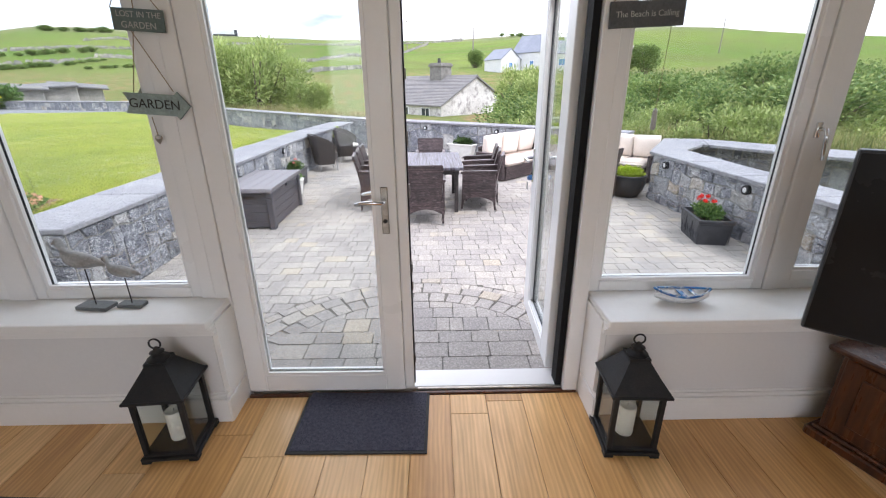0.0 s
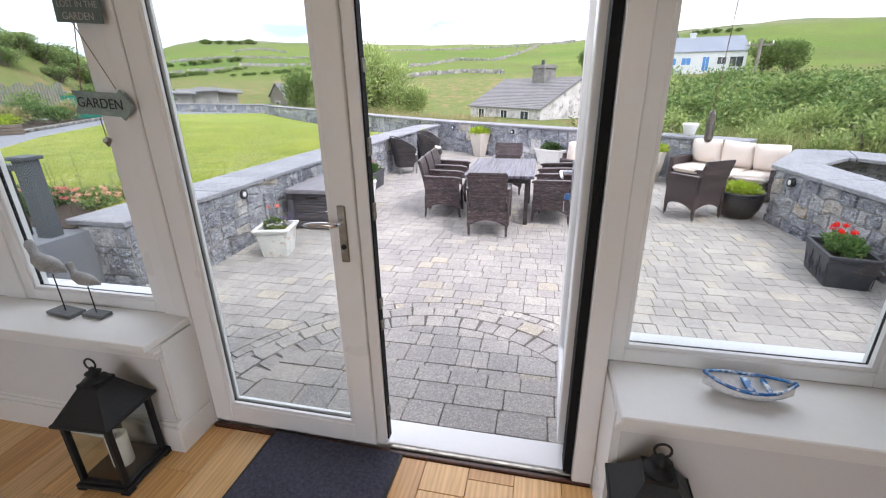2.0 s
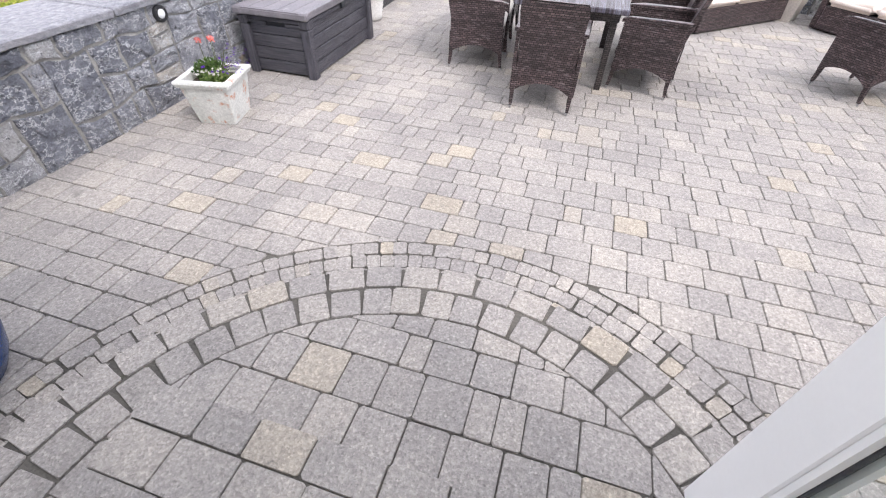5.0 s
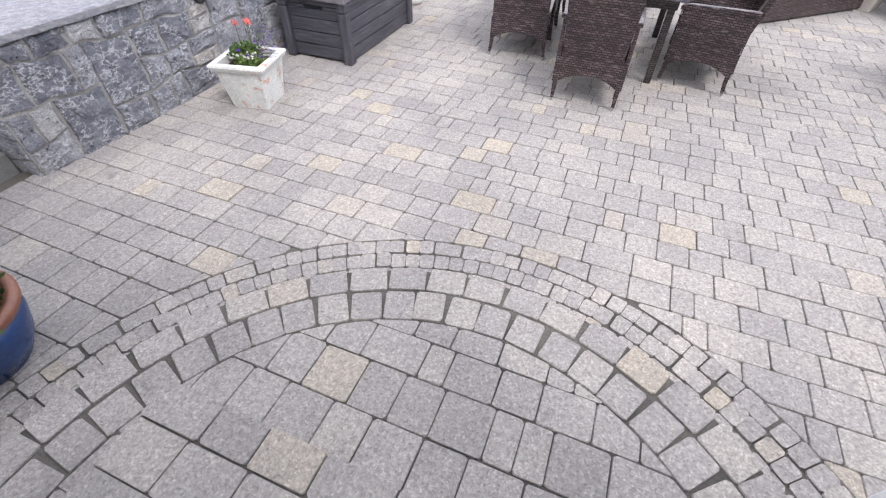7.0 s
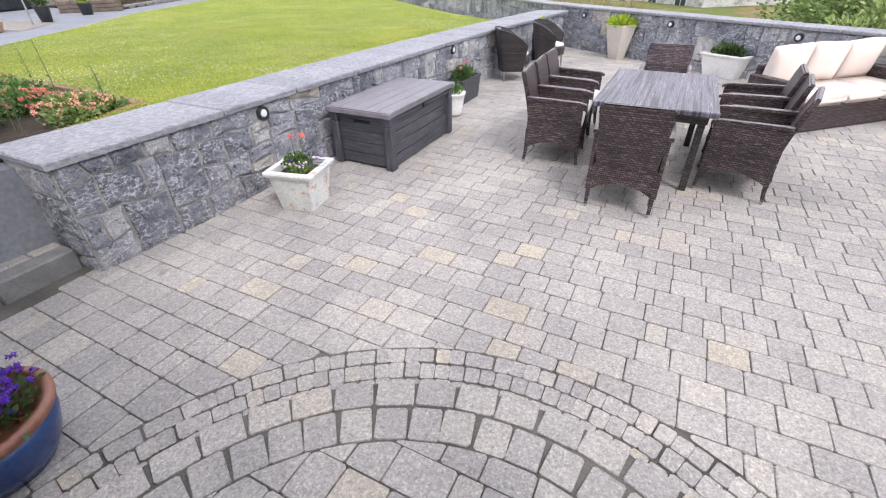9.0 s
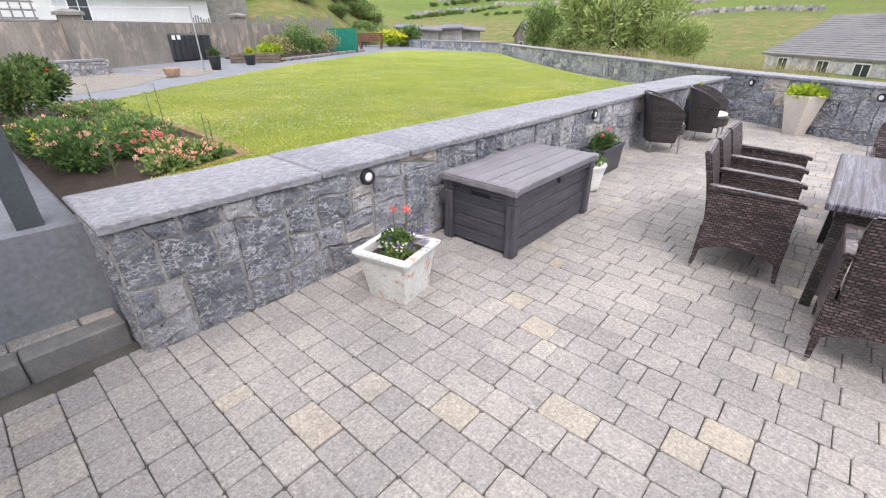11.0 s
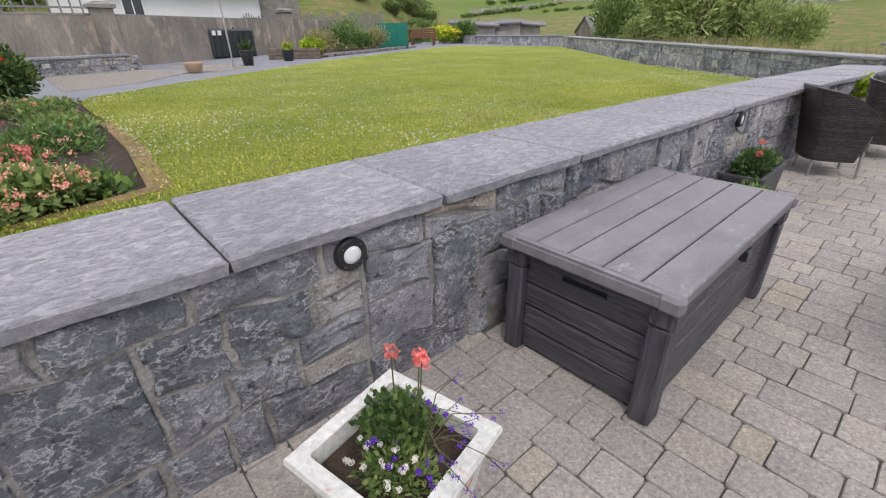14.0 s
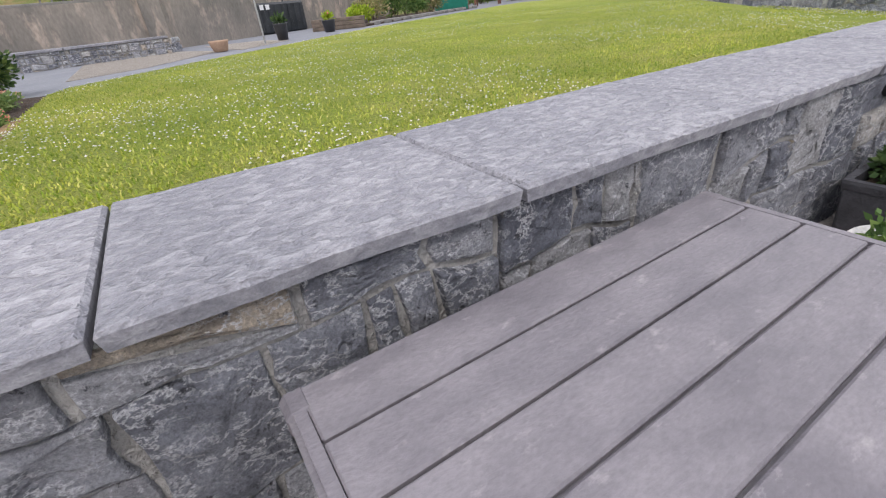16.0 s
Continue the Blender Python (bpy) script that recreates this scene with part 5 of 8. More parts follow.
# ---- storage box ----
def storage_box(at, turn):
    t = empty("storage_box", "large closed grey resin deck box against the stone wall", "storage box", at=at, turn=turn)
    H = 0.553
    hx, hy = 0.31, 0.64
    for (sx, sy) in ((-1, -1), (1, -1), (-1, 1), (1, 1)):
        x, y = sx * (hx + .012), sy * (hy + .012)
        post = part("corner_post", boxes((x - .043, x + .043, y - .047, y + .047, 0, .455), bevel=.010), "resin_post", t)
        part("post_cap", boxes((x - .048, x + .048, y - .052, y + .052, .457, .540), bevel=.012), "resin_post", post)
    for s in (-1, 1):
        for k in range(4):
            z0 = .02 + k * .118
            x = s * (hx + .018)
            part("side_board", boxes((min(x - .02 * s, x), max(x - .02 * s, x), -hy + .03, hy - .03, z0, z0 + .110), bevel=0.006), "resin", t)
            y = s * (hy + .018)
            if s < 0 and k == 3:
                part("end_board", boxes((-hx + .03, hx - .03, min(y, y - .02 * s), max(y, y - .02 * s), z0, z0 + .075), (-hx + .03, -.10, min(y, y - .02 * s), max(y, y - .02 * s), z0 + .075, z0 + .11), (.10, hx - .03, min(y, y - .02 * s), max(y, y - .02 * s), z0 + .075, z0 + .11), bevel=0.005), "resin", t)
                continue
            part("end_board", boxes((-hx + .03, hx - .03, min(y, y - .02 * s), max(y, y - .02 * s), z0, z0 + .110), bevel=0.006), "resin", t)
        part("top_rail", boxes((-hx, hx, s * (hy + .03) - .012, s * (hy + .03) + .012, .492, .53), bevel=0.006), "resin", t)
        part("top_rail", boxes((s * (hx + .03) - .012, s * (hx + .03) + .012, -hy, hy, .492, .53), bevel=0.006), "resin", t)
    part("inner_wall", boxes((-hx + .0, hx - .0, -hy, hy, .02, .50)), "black_plastic", t)
    lid = bmesh.new()
    w = (2 * (hx + .065)) / 5
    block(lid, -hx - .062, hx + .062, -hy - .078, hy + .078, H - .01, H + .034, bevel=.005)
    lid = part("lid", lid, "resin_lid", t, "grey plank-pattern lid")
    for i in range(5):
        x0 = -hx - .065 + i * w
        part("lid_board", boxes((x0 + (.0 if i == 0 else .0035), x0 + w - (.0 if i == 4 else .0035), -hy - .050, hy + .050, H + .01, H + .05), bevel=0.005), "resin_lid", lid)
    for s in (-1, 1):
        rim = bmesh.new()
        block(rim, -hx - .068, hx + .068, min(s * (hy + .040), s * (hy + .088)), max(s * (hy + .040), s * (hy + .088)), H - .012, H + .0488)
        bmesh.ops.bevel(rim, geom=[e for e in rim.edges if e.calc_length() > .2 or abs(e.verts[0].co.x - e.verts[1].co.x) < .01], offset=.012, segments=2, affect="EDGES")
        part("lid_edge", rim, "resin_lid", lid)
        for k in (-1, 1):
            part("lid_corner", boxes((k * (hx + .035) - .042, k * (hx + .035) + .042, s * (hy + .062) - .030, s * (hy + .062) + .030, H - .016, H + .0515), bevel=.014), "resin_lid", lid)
    part("latch", boxes((hx + .045, hx + .075, -.035, .035, .49, .54), bevel=0.004), "black_plastic", t, "dark lid latch")
    return t


storage_box((-2.44, 6.685, PAVE), 0.4)


# ---- wicker furniture ----
def wicker_chair(label, group, mat="wicker", pad=True):
    """Dining armchair; it faces +y, its middle at the origin."""
    t = empty("dining_chair", label, "chair", group)
    W, D, SH, H = 0.27, 0.27, 0.42, 0.90
    # back, leaning out and rounded at the top
    rows = []
    for k in range(8):
        z = .36 + (H - .36) * k / 7
        lean = -.235 - .11 * (k / 7) ** 1.5
        half = .232 + .036 * k / 7 - (.0 if k < 7 else .016)
        rows.append([(-half, lean - .025, z), (half, lean - .025, z), (half, lean + .018, z), (-half, lean + .018, z)])
    bk = loft(bmesh.new(), rows)
    bmesh.ops.bevel(bk, geom=[e for e in bk.edges if abs(e.verts[0].co.x) > .2 and abs(e.verts[1].co.x) > .2], offset=.010, segments=2, affect="EDGES")
    part("backrest", bk, mat, t)
    # arched skirts
    def skirt(p, q, th):
        bm, n, p, q = bmesh.new(), 10, Vector(p), Vector(q)
        d = (q - p).normalized()
        o = Vector((-d.y, d.x, 0)) * th
        rings = []
        for i in range(n + 1):
            k = i / n
            c = p + (q - p) * k
            arch = .16 + .085 * (1 - (2 * k - 1) ** 2)
            rings.append([(c.x, c.y, arch), (c.x + o.x, c.y + o.y, arch), (c.x + o.x, c.y + o.y, .40), (c.x, c.y, .40)])
        return loft(bm, rings)
    part("rear_apron", skirt((-.245, -.262, 0), (.245, -.262, 0), .02), mat, t)
    part("front_apron", skirt((.245, .262, 0), (-.245, .262, 0), .02), mat, t)
    for s in (-1, 1):
        x = s * .265
        bm = bmesh.new()
        n = 10
        rings = []
        for i in range(n + 1):
            k = i / n
            y = -.262 + .524 * k
            arch = .16 + .085 * (1 - (2 * k - 1) ** 2)
            top = .655 - .02 * k
            xo = x + s * .012 * k
            rings.append([(xo - .014, y, arch), (xo + .014, y, arch), (xo + .014, y, top), (xo - .014, y, top)])
        loft(bm, rings)
        part("side_panel", bm, mat, t)
        bm = bmesh.new()
        rings = []
        for k in range(9):
            y = -.285 + .575 * k / 8
            z = .665 - .025 * k / 8 - (.0 if k < 8 else .015)
            rings.append([(x - .028, y, z - .018), (x + .028, y, z - .018), (x + .028, y, z + .014), (x - .028, y, z + .014)])
        loft(bm, rings)
        bmesh.ops.bevel(bm, geom=list(bm.edges), offset=.005, segments=1, affect="EDGES")
        part("armrest", bm, mat, t)
    part("seat", boxes((-.25, .25, -.24, .27, .36, .41), bevel=.012), mat, t)
    if pad:
        part("seat_cushion", boxes((-.235, .235, -.215, .275, .412, .452), bevel=.018), "seat_pad", t, "white seat cushion")
    for sx in (-1, 1):
        for sy in (-1, 1):
            bm = bmesh.new()
            x, y = sx * .252, sy * .252
            dx = sy * .012
            loft(bm, [[(x - w, y + dy - w, z), (x + w, y + dy - w, z), (x + w, y + dy + w, z), (x - w, y + dy + w, z)] for w, dy, z in ((.013, dx * 1.5, .03), (.017, dx * .5, .12), (.020, 0, .24), (.020, 0, .36))])
            leg = part("leg", bm, mat, t)
            bm = lathe(bmesh.new(), [(.008, 0), (.010, .004), (.010, .035), (.008, .036)], 8, at=(x, y + dx * 1.7, 0))
            part("foot", bm, "alu", leg, "pale metal foot")
    return t


def place(t, *spots):
    """Moves a thing to the first spot (x, y, turn) and copies it to the rest."""
    done = [t]
    for i, (x, y, turn) in enumerate(spots):
        m = pose(x, y, PAVE, 0, 0, turn)
        if i == 0:
            t.matrix_basis = m
        else:
            done.append(copy_thing(t, m))
    return done


place(wicker_chair("brown wicker dining armchair with white seat pad at the table", "chairs round the table"),
      (0.085, 6.355, 1), (-0.73, 7.12, -83), (-0.76, 7.62, -85), (-0.78, 8.12, -88), (0.98, 7.05, 78), (1.0, 7.55, 82), (1.02, 8.05, 85), (0.14, 8.78, 180))
wc = wicker_chair("brown wicker dining armchair standing apart on the paving", "", "wicker")
wc.matrix_basis = pose(3.05, 7.62, PAVE, 0, 0, 30)


def dining_table(at, turn):
    t = empty("dining_table", "long wicker dining table with striped grey woven top", "table", at=at, turn=turn)
    part("tabletop", boxes((-.50, .50, -.78, .78, .70, .745), bevel=.008), "table_top", t, "striped grey and brown woven top")
    part("apron", boxes((-.44, .44, -.70, .70, .62, .698), bevel=.004), "wicker_dark", t)
    for sx in (-1, 1):
        for sy in (-1, 1):
            part("leg", boxes((sx * .40 - .03, sx * .40 + .03, sy * .64 - .03, sy * .64 + .03, 0, .618), bevel=.005), "wicker_dark", t)
    return t


dining_table((0.17, 7.42, PAVE), 0)


def sofa(at, turn, label, n=3, w=1.85):
    """Low wicker sofa; it faces +y."""
    t = empty("garden_sofa", label, "sofa", "garden sofas", at=at, turn=turn)
    part("base", boxes((-w / 2, w / 2, -.38, .38, .02, .30), bevel=.012), "wicker", t)
    part("back_panel", boxes((-w / 2, w / 2, -.42, -.36, .05, .66), bevel=.015), "wicker", t)
    part("armrest", boxes((-w / 2 - .09, -w / 2 - .002, -.40, .36, .02, .56), bevel=.015), "wicker", t)
    part("armrest", boxes((w / 2 + .002, w / 2 + .09, -.40, .36, .02, .56), bevel=.015), "wicker", t)
    c = w / n
    for i in range(n):
        x0 = -w / 2 + i * c
        q = boxes((x0 + .008, x0 + c - .008, -.34, .41, .302, .42), bevel=0)
        bmesh.ops.bevel(q, geom=list(q.edges), offset=.04, segments=3, affect="EDGES")
        part("seat_cushion", q, "cushion", t, "cream seat cushion", True)
        q = bmesh.new()
        block(q, -c / 2 + .02, c / 2 - .02, -.07, .07, -.24, .24)
        bmesh.ops.subdivide_edges(q, edges=list(q.edges), cuts=5, use_grid_fill=True)
        for v in q.verts:
            k = (1 - (v.co.x / (c / 2)) ** 4) * (1 - (v.co.z / .24) ** 4)
            v.co.y *= .35 + .95 * max(0, k)
        wobble(q, .012, 4, i * 3.1 + at[0])
        bmesh.ops.transform(q, matrix=pose(x0 + c / 2, -.27, .65, -7, random.Random(i).uniform(-3, 3), 0), verts=q.verts)
        part("back_cushion", q, "cushion", t, "cream back cushion", True)
    return t


sofa((2.12, 9.92, PAVE), -136.5, "brown wicker sofa with cream cushions near the stone wall")
sofa((4.15, 9.53, PAVE), 133, "brown wicker sofa with cream cushions by the wall corner", 3, 1.7)


def tub_chair(label):
    """Dark tub chair with curved back; it faces +y."""
    t = empty("tub_chair", label, "chair", "dark tub chairs")
    bm = bmesh.new()
    rings, n = [], 24
    for i in range(n + 1):
        a = radians(-205 + 230 * i / n) + 0
        k = abs(i / n - .5) * 2
        top = .86 - .26 * k ** 3
        rb, rt = .26, .37
        c, s = math.cos(a), math.sin(a)
        f = (abs(c) ** 4 + abs(s) ** 4) ** -.25 * .93
        c, s = c * f, s * f
        rings.append([(rb * c, rb * s, .17), ((rb + .02) * c, (rb + .02) * s, .17), ((rt + .02) * c, (rt + .02) * s, top), (rt * c, rt * s, top)])
    loft(bm, rings)
    part("shell", bm, "wicker_dark", t, "curved black wicker shell")
    part("seat", lathe(bmesh.new(), [(.24, .26), (.27, .28), (.275, .40), (.26, .41)], 24), "wicker_dark", t)
    part("seat_cushion", lathe(bmesh.new(), [(.22, .411), (.245, .425), (.24, .455), (.20, .47)], 24), "seat_pad", t, "white round seat cushion", True)
    for sx in (-1, 1):
        for sy in (-1, 1):
            part("leg", tube(bmesh.new(), [(sx * .20, sy * .2, .0), (sx * .19, sy * .19, .27)], [.012, .016], 8), "alu", t)
    return t


place(tub_chair("black wicker tub chair with white cushion beside the stone wall"), (-2.38, 10.55, -62), (-2.05, 11.75, -88))


# ---- pots and plants ----
def square_planter(name, label, at, turn, top, base, h, mat, cat="planter", lip=.03, length=None):
    """Tapered planter with a lip, soil inside."""
    t = empty(name, label, cat, at=at, turn=turn)
    lt, lb = (length or top) / 2, (length or top) / 2 * base / top
    a, b = top / 2, base / 2
    bm = bmesh.new()
    w = .022

    def ring(hx, hy, z):
        return [(-hx, -hy, z), (hx, -hy, z), (hx, hy, z), (-hx, hy, z)]
    loft(bm, [ring(lb, b, 0), ring(lt, a, h - .05), ring(lt + lip * .6, a + lip * .6, h - .045), ring(lt + lip, a + lip, h - .015), ring(lt + lip * .8, a + lip * .8, h), ring(lt - w, a - w, h), ring(lt - w * 1.3, a - w * 1.3, h - .10)])
    bmesh.ops.bevel(bm, geom=[e for e in bm.edges if abs(e.verts[0].co.z - e.verts[1].co.z) > .03], offset=.008, segments=1, affect="EDGES")
    part("pot", bm, mat, t)
    part("soil", wobble(boxes((-lt + w * 1.4, lt - w * 1.4, -a + w * 1.4, a - w * 1.4, h - .12, h - .055)), .006, 20), "soil", t)
    return t


def round_pot(name, label, at, profile, mat, soil_r, soil_z, rim=None):
    t = empty(name, label, "planter", at=at)
    part("pot", lathe(bmesh.new(), profile, 36), mat, t, smooth=True)
    part("soil", lathe(bmesh.new(), [(.01, soil_z - .03), (soil_r, soil_z - .02), (soil_r, soil_z), (.01, soil_z + .012)], 24), "soil", t)
    if rim:
        part("rim", lathe(bmesh.new(), rim, 36), "clay_rim", t, "brown glazed rim", True)
    return t


def flower_heads(bm, rnd, spots, r, petals=44):
    """Round heads made of little clusters of petals."""
    for x, y, z in spots:
        for _ in range(petals):
            d = Vector((rnd.gauss(0, 1), rnd.gauss(0, 1), rnd.gauss(0, .7) + .3)).normalized()
            c = Vector((x, y, z)) + d * r * rnd.uniform(.35, 1)
            e = (d + Vector((rnd.uniform(-.5, .5), rnd.uniform(-.5, .5), rnd.uniform(-.5, .5)))).normalized()
            u = e.orthogonal().normalized() * r * .30
            v = e.cross(u).normalized() * r * .30
            vs = [bm.verts.new(c + u), bm.verts.new(c + v * .9 + d * r * .12), bm.verts.new(c - u), bm.verts.new(c - v * .9 + d * r * .12)]
            bm.faces.new(vs)
    return bm


def planting(t, seed, leaf, n, centre, radius, size, heads=(), stems=True, long=1.8):
    """Foliage, stems and flower heads in a pot."""
    rnd = random.Random(seed)
    lf = leaves(bmesh.new(), rnd, centre, radius, n, size, .5, .25, long)
    plant = part("foliage", lf, leaf, t)
    for mat, spots, r, name in heads:
        if len(spots) < 9:
            for one in spots:
                part(name, flower_heads(bmesh.new(), rnd, [one], r), mat, plant)
        else:
            part(name, flower_heads(bmesh.new(), rnd, spots, r), mat, plant, kind="stuff")
        if stems:
            st = bmesh.new()
            for x, y, z in spots:
                tube(st, [(x * .5, y * .5, centre[2] - radius[2] * .6), (x * .9, y * .9, (z + centre[2]) / 2), (x, y, z)], [.003, .0025, .002], 5)
            part("stem", st, "stem", plant, kind="stuff")
    return plant


wp = square_planter("square_planter", "square white chipped planter with pink geraniums on the paving", (-2.42, 5.08, PAVE), 13, .385, .30, .36, "white_pot")
rk = random.Random(4)
planting(wp, 1, "geranium_leaf", 1300, (-.04, .05, .36), (.12, .11, .075), .021, [("coral", [(-.09, .10, .57), (-.005, .125, .58), (.015, .11, .575)], .024, "geranium_flower")], long=1.05)
planting(wp, 21, "shrub_leaf", 900, (.05, -.05, .345), (.11, .11, .055), .012, [("white_petal", [(rk.uniform(-.08, .12), rk.uniform(-.15, -.02), rk.uniform(.385, .42)) for _ in range(22)], .009, "white_flower"), ("purple", [(rk.uniform(-.02, .16), rk.uniform(-.13, .12), rk.uniform(.38, .45)) for _ in range(12)], .010, "lobelia_flower")], stems=False)
spr = bmesh.new()
tips = []
for _ in range(15):
    a, q = rk.uniform(-1.0, 1.4), rk.uniform(.12, .26)
    tip = (.06 + q * math.cos(a), .04 + q * math.sin(a) * .8, rk.uniform(.40, .54))
    tube(spr, [(.06, .04, .33), (.06 + (tip[0] - .06) * .4, .04 + (tip[1] - .04) * .4, tip[2] - .02), tip], [.0022, .0018, .0012], 4)
    tips += [tip, (tip[0] * .9, tip[1] * .9 + .01, tip[2] - .03)]
sprays = part("lobelia_spray", spr, "stem", wp, "thin trailing lobelia stems")
part("lobelia_flower", flower_heads(bmesh.new(), rk, tips, .010, 10), "purple", sprays, kind="stuff")

tr = square_planter("trough_planter", "black embossed trough planter with red geraniums beside the stone wall", (3.80, 5.42, PAVE), 80, .40, .35, .33, "lead_pot", lip=.015, length=.66)
em = bmesh.new()
for s in (-1, 1):
    for k in range(3):
        x, z = (k - 1) * .2, .15
        y = s * (.178 + .022 * z / .33)
        for q in (.07, .042):
            tube(em, [(x + q * math.cos(a * math.pi / 4), y, z + q * 1.25 * math.sin(a * math.pi / 4)) for a in range(9)], .005, 5)
        tube(em, [(x - .1, y, .04), (x - .1, y + s * .013, .26)], .005, 5)
part("embossing", em, "lead_pot", tr)
planting(tr, 2, "pot_leaf", 1700, (0, 0, .37), (.28, .15, .09), .022, [("red", [(-.12, 0, .53), (.0, .05, .50), (.13, -.02, .53), (.2, .05, .49), (.07, .08, .55)], .034, "geranium_flower")])
bp = round_pot("round_planter", "large round black pot with lime green foliage beside the wall corner", (3.72, 7.72, PAVE), [(.17, 0), (.20, .01), (.27, .14), (.30, .26), (.305, .36), (.315, .38), (.31, .40), (.285, .40), (.27, .33)], "black_pot", .27, .36)
planting(bp, 3, "lime_leaf", 1800, (0, 0, .42), (.27, .27, .10), .022)
bl = round_pot("glazed_pot", "round blue glazed pot with brown rim and purple lobelia", (-1.90, 2.60, PAVE), [(.15, 0), (.19, .01), (.24, .10), (.27, .20), (.275, .27), (.255, .27), (.24, .22)], "blue_pot", .245, .255, [(.25, .262), (.286, .268), (.292, .30), (.275, .31), (.25, .305), (.246, .27)])
planting(bl, 4, "dark_leaf", 1100, (0, 0, .30), (.25, .25, .07), .02, [("purple", [(.26 * math.cos(i * 2.4) * rk.uniform(.2, 1.1), .26 * math.sin(i * 2.4) * rk.uniform(.2, 1.1), rk.uniform(.33, .41)) for i in range(170)], .015, "lobelia_flower")], stems=False)
r1 = round_pot("ribbed_pot", "small white ribbed pot with foliage beside the deck box", (-2.40, 8.06, PAVE), [(.10, 0), (.12, .01), (.13, .06), (.125, .066), (.142, .12), (.137, .126), (.155, .18), (.15, .186), (.168, .27), (.182, .30), (.172, .315), (.15, .30)], "clean_pot", .15, .285)
planting(r1, 5, "pot_leaf", 420, (0, 0, .34), (.14, .14, .10), .022)
r2 = square_planter("trough_planter", "black embossed trough planter with pink geraniums beside the stone wall", (-2.62, 8.88, PAVE), 91, .30, .27, .34, "lead_pot", lip=.012, length=.68)
planting(r2, 6, "geranium_leaf", 1400, (0, 0, .38), (.28, .13, .10), .022, [("coral", [(-.2, -.05, .50), (.1, -.02, .46), (.22, .04, .50)], .03, "geranium_flower")])
tp = square_planter("tall_planter", "tall tapered cream planter with lime green foliage at the far wall", (-1.0, 13.35, PAVE), -32, .42, .24, .66, "cream_pot", lip=.01)
planting(tp, 7, "lime_leaf", 620, (0, 0, .69), (.25, .25, .09), .045)
t3 = square_planter("tall_planter", "tall tapered cream planter with lime green foliage between the sofas", (3.02, 10.3, PAVE), -32, .38, .24, .62, "cream_pot", lip=.01)
planting(t3, 8, "lime_leaf", 620, (0, 0, .65), (.25, .25, .09), .045)
ww = square_planter("basket_planter", "white basket-weave planter with dark foliage at the far wall", (1.0, 12.2, PAVE), -32, .36, .28, .38, "clean_pot", lip=.03, length=.72)
planting(ww, 9, "dark_leaf", 600, (0, 0, .42), (.30, .15, .10), .035)
sp = round_pot("small_pot", "small white pot standing on the boundary wall", (3.75, 10.72, .52), [(.09, 0), (.10, .01), (.12, .12), (.15, .2), (.155, .24), (.14, .25), (.12, .24)], "clean_pot", .12, .225)
rr = round_pot("bowl_pot", "low bowl with lime green foliage behind the tub chairs", (-2.55, 12.6, PAVE), [(.16, 0), (.2, .02), (.24, .3), (.26, .55), (.24, .56), (.22, .5)], "black_pot", .22, .54)
planting(rr, 10, "lime_leaf", 400, (0, 0, .62), (.24, .24, .12), .05)


# ---- wall lights ----
def wall_light(x, y, z, face, label="round black wall light with frosted lens in the stone wall", r=.062):
    """face: the way it looks, in degrees from +y."""
    t = empty("wall_light", label, "wall light", "garden wall lights", at=(x, y, z), turn=face)
    turn = Matrix.Rotation(radians(-90), 4, "X")
    body = part("bezel", lathe(bmesh.new(), [(r, -.04), (r, .010), (r * .93, .018), (r * .62, .018), (r * .60, .012), (.01, .012)], 32, m=turn), "light_ring", t, "black ring")
    part("lens", lathe(bmesh.new(), [(.56 * r, .0125), (.56 * r, .016), (.3 * r, .018), (.005, .0185)], 28, m=turn), "opal", t, "frosted glass lens", True)
    for k in range(4):
        a = radians(45 + 90 * k)
        part("screw", lathe(bmesh.new(), [(.003, .016), (.003, .0195), (.0005, .0198)], 8, m=turn @ Matrix.Translation((r * .8 * math.cos(a), r * .8 * math.sin(a), 0))), "steel", body)
    return t


wall_light(-2.952, 5.29, 0.315, -90)
wall_light(-2.845, 9.0, 0.315, -90)
for k in (.12, .45, .78):
    x, y = FAR[2][0] + (FAR[1][0] - FAR[2][0]) * k, FAR[2][1] + (FAR[1][1] - FAR[2][1]) * k
    wall_light(x - .03, y - .04, 0.36, 180 - 32)
wall_light(4.18, 5.35, 0.29, 92)
wall_light(4.02, 7.1, 0.29, 92)


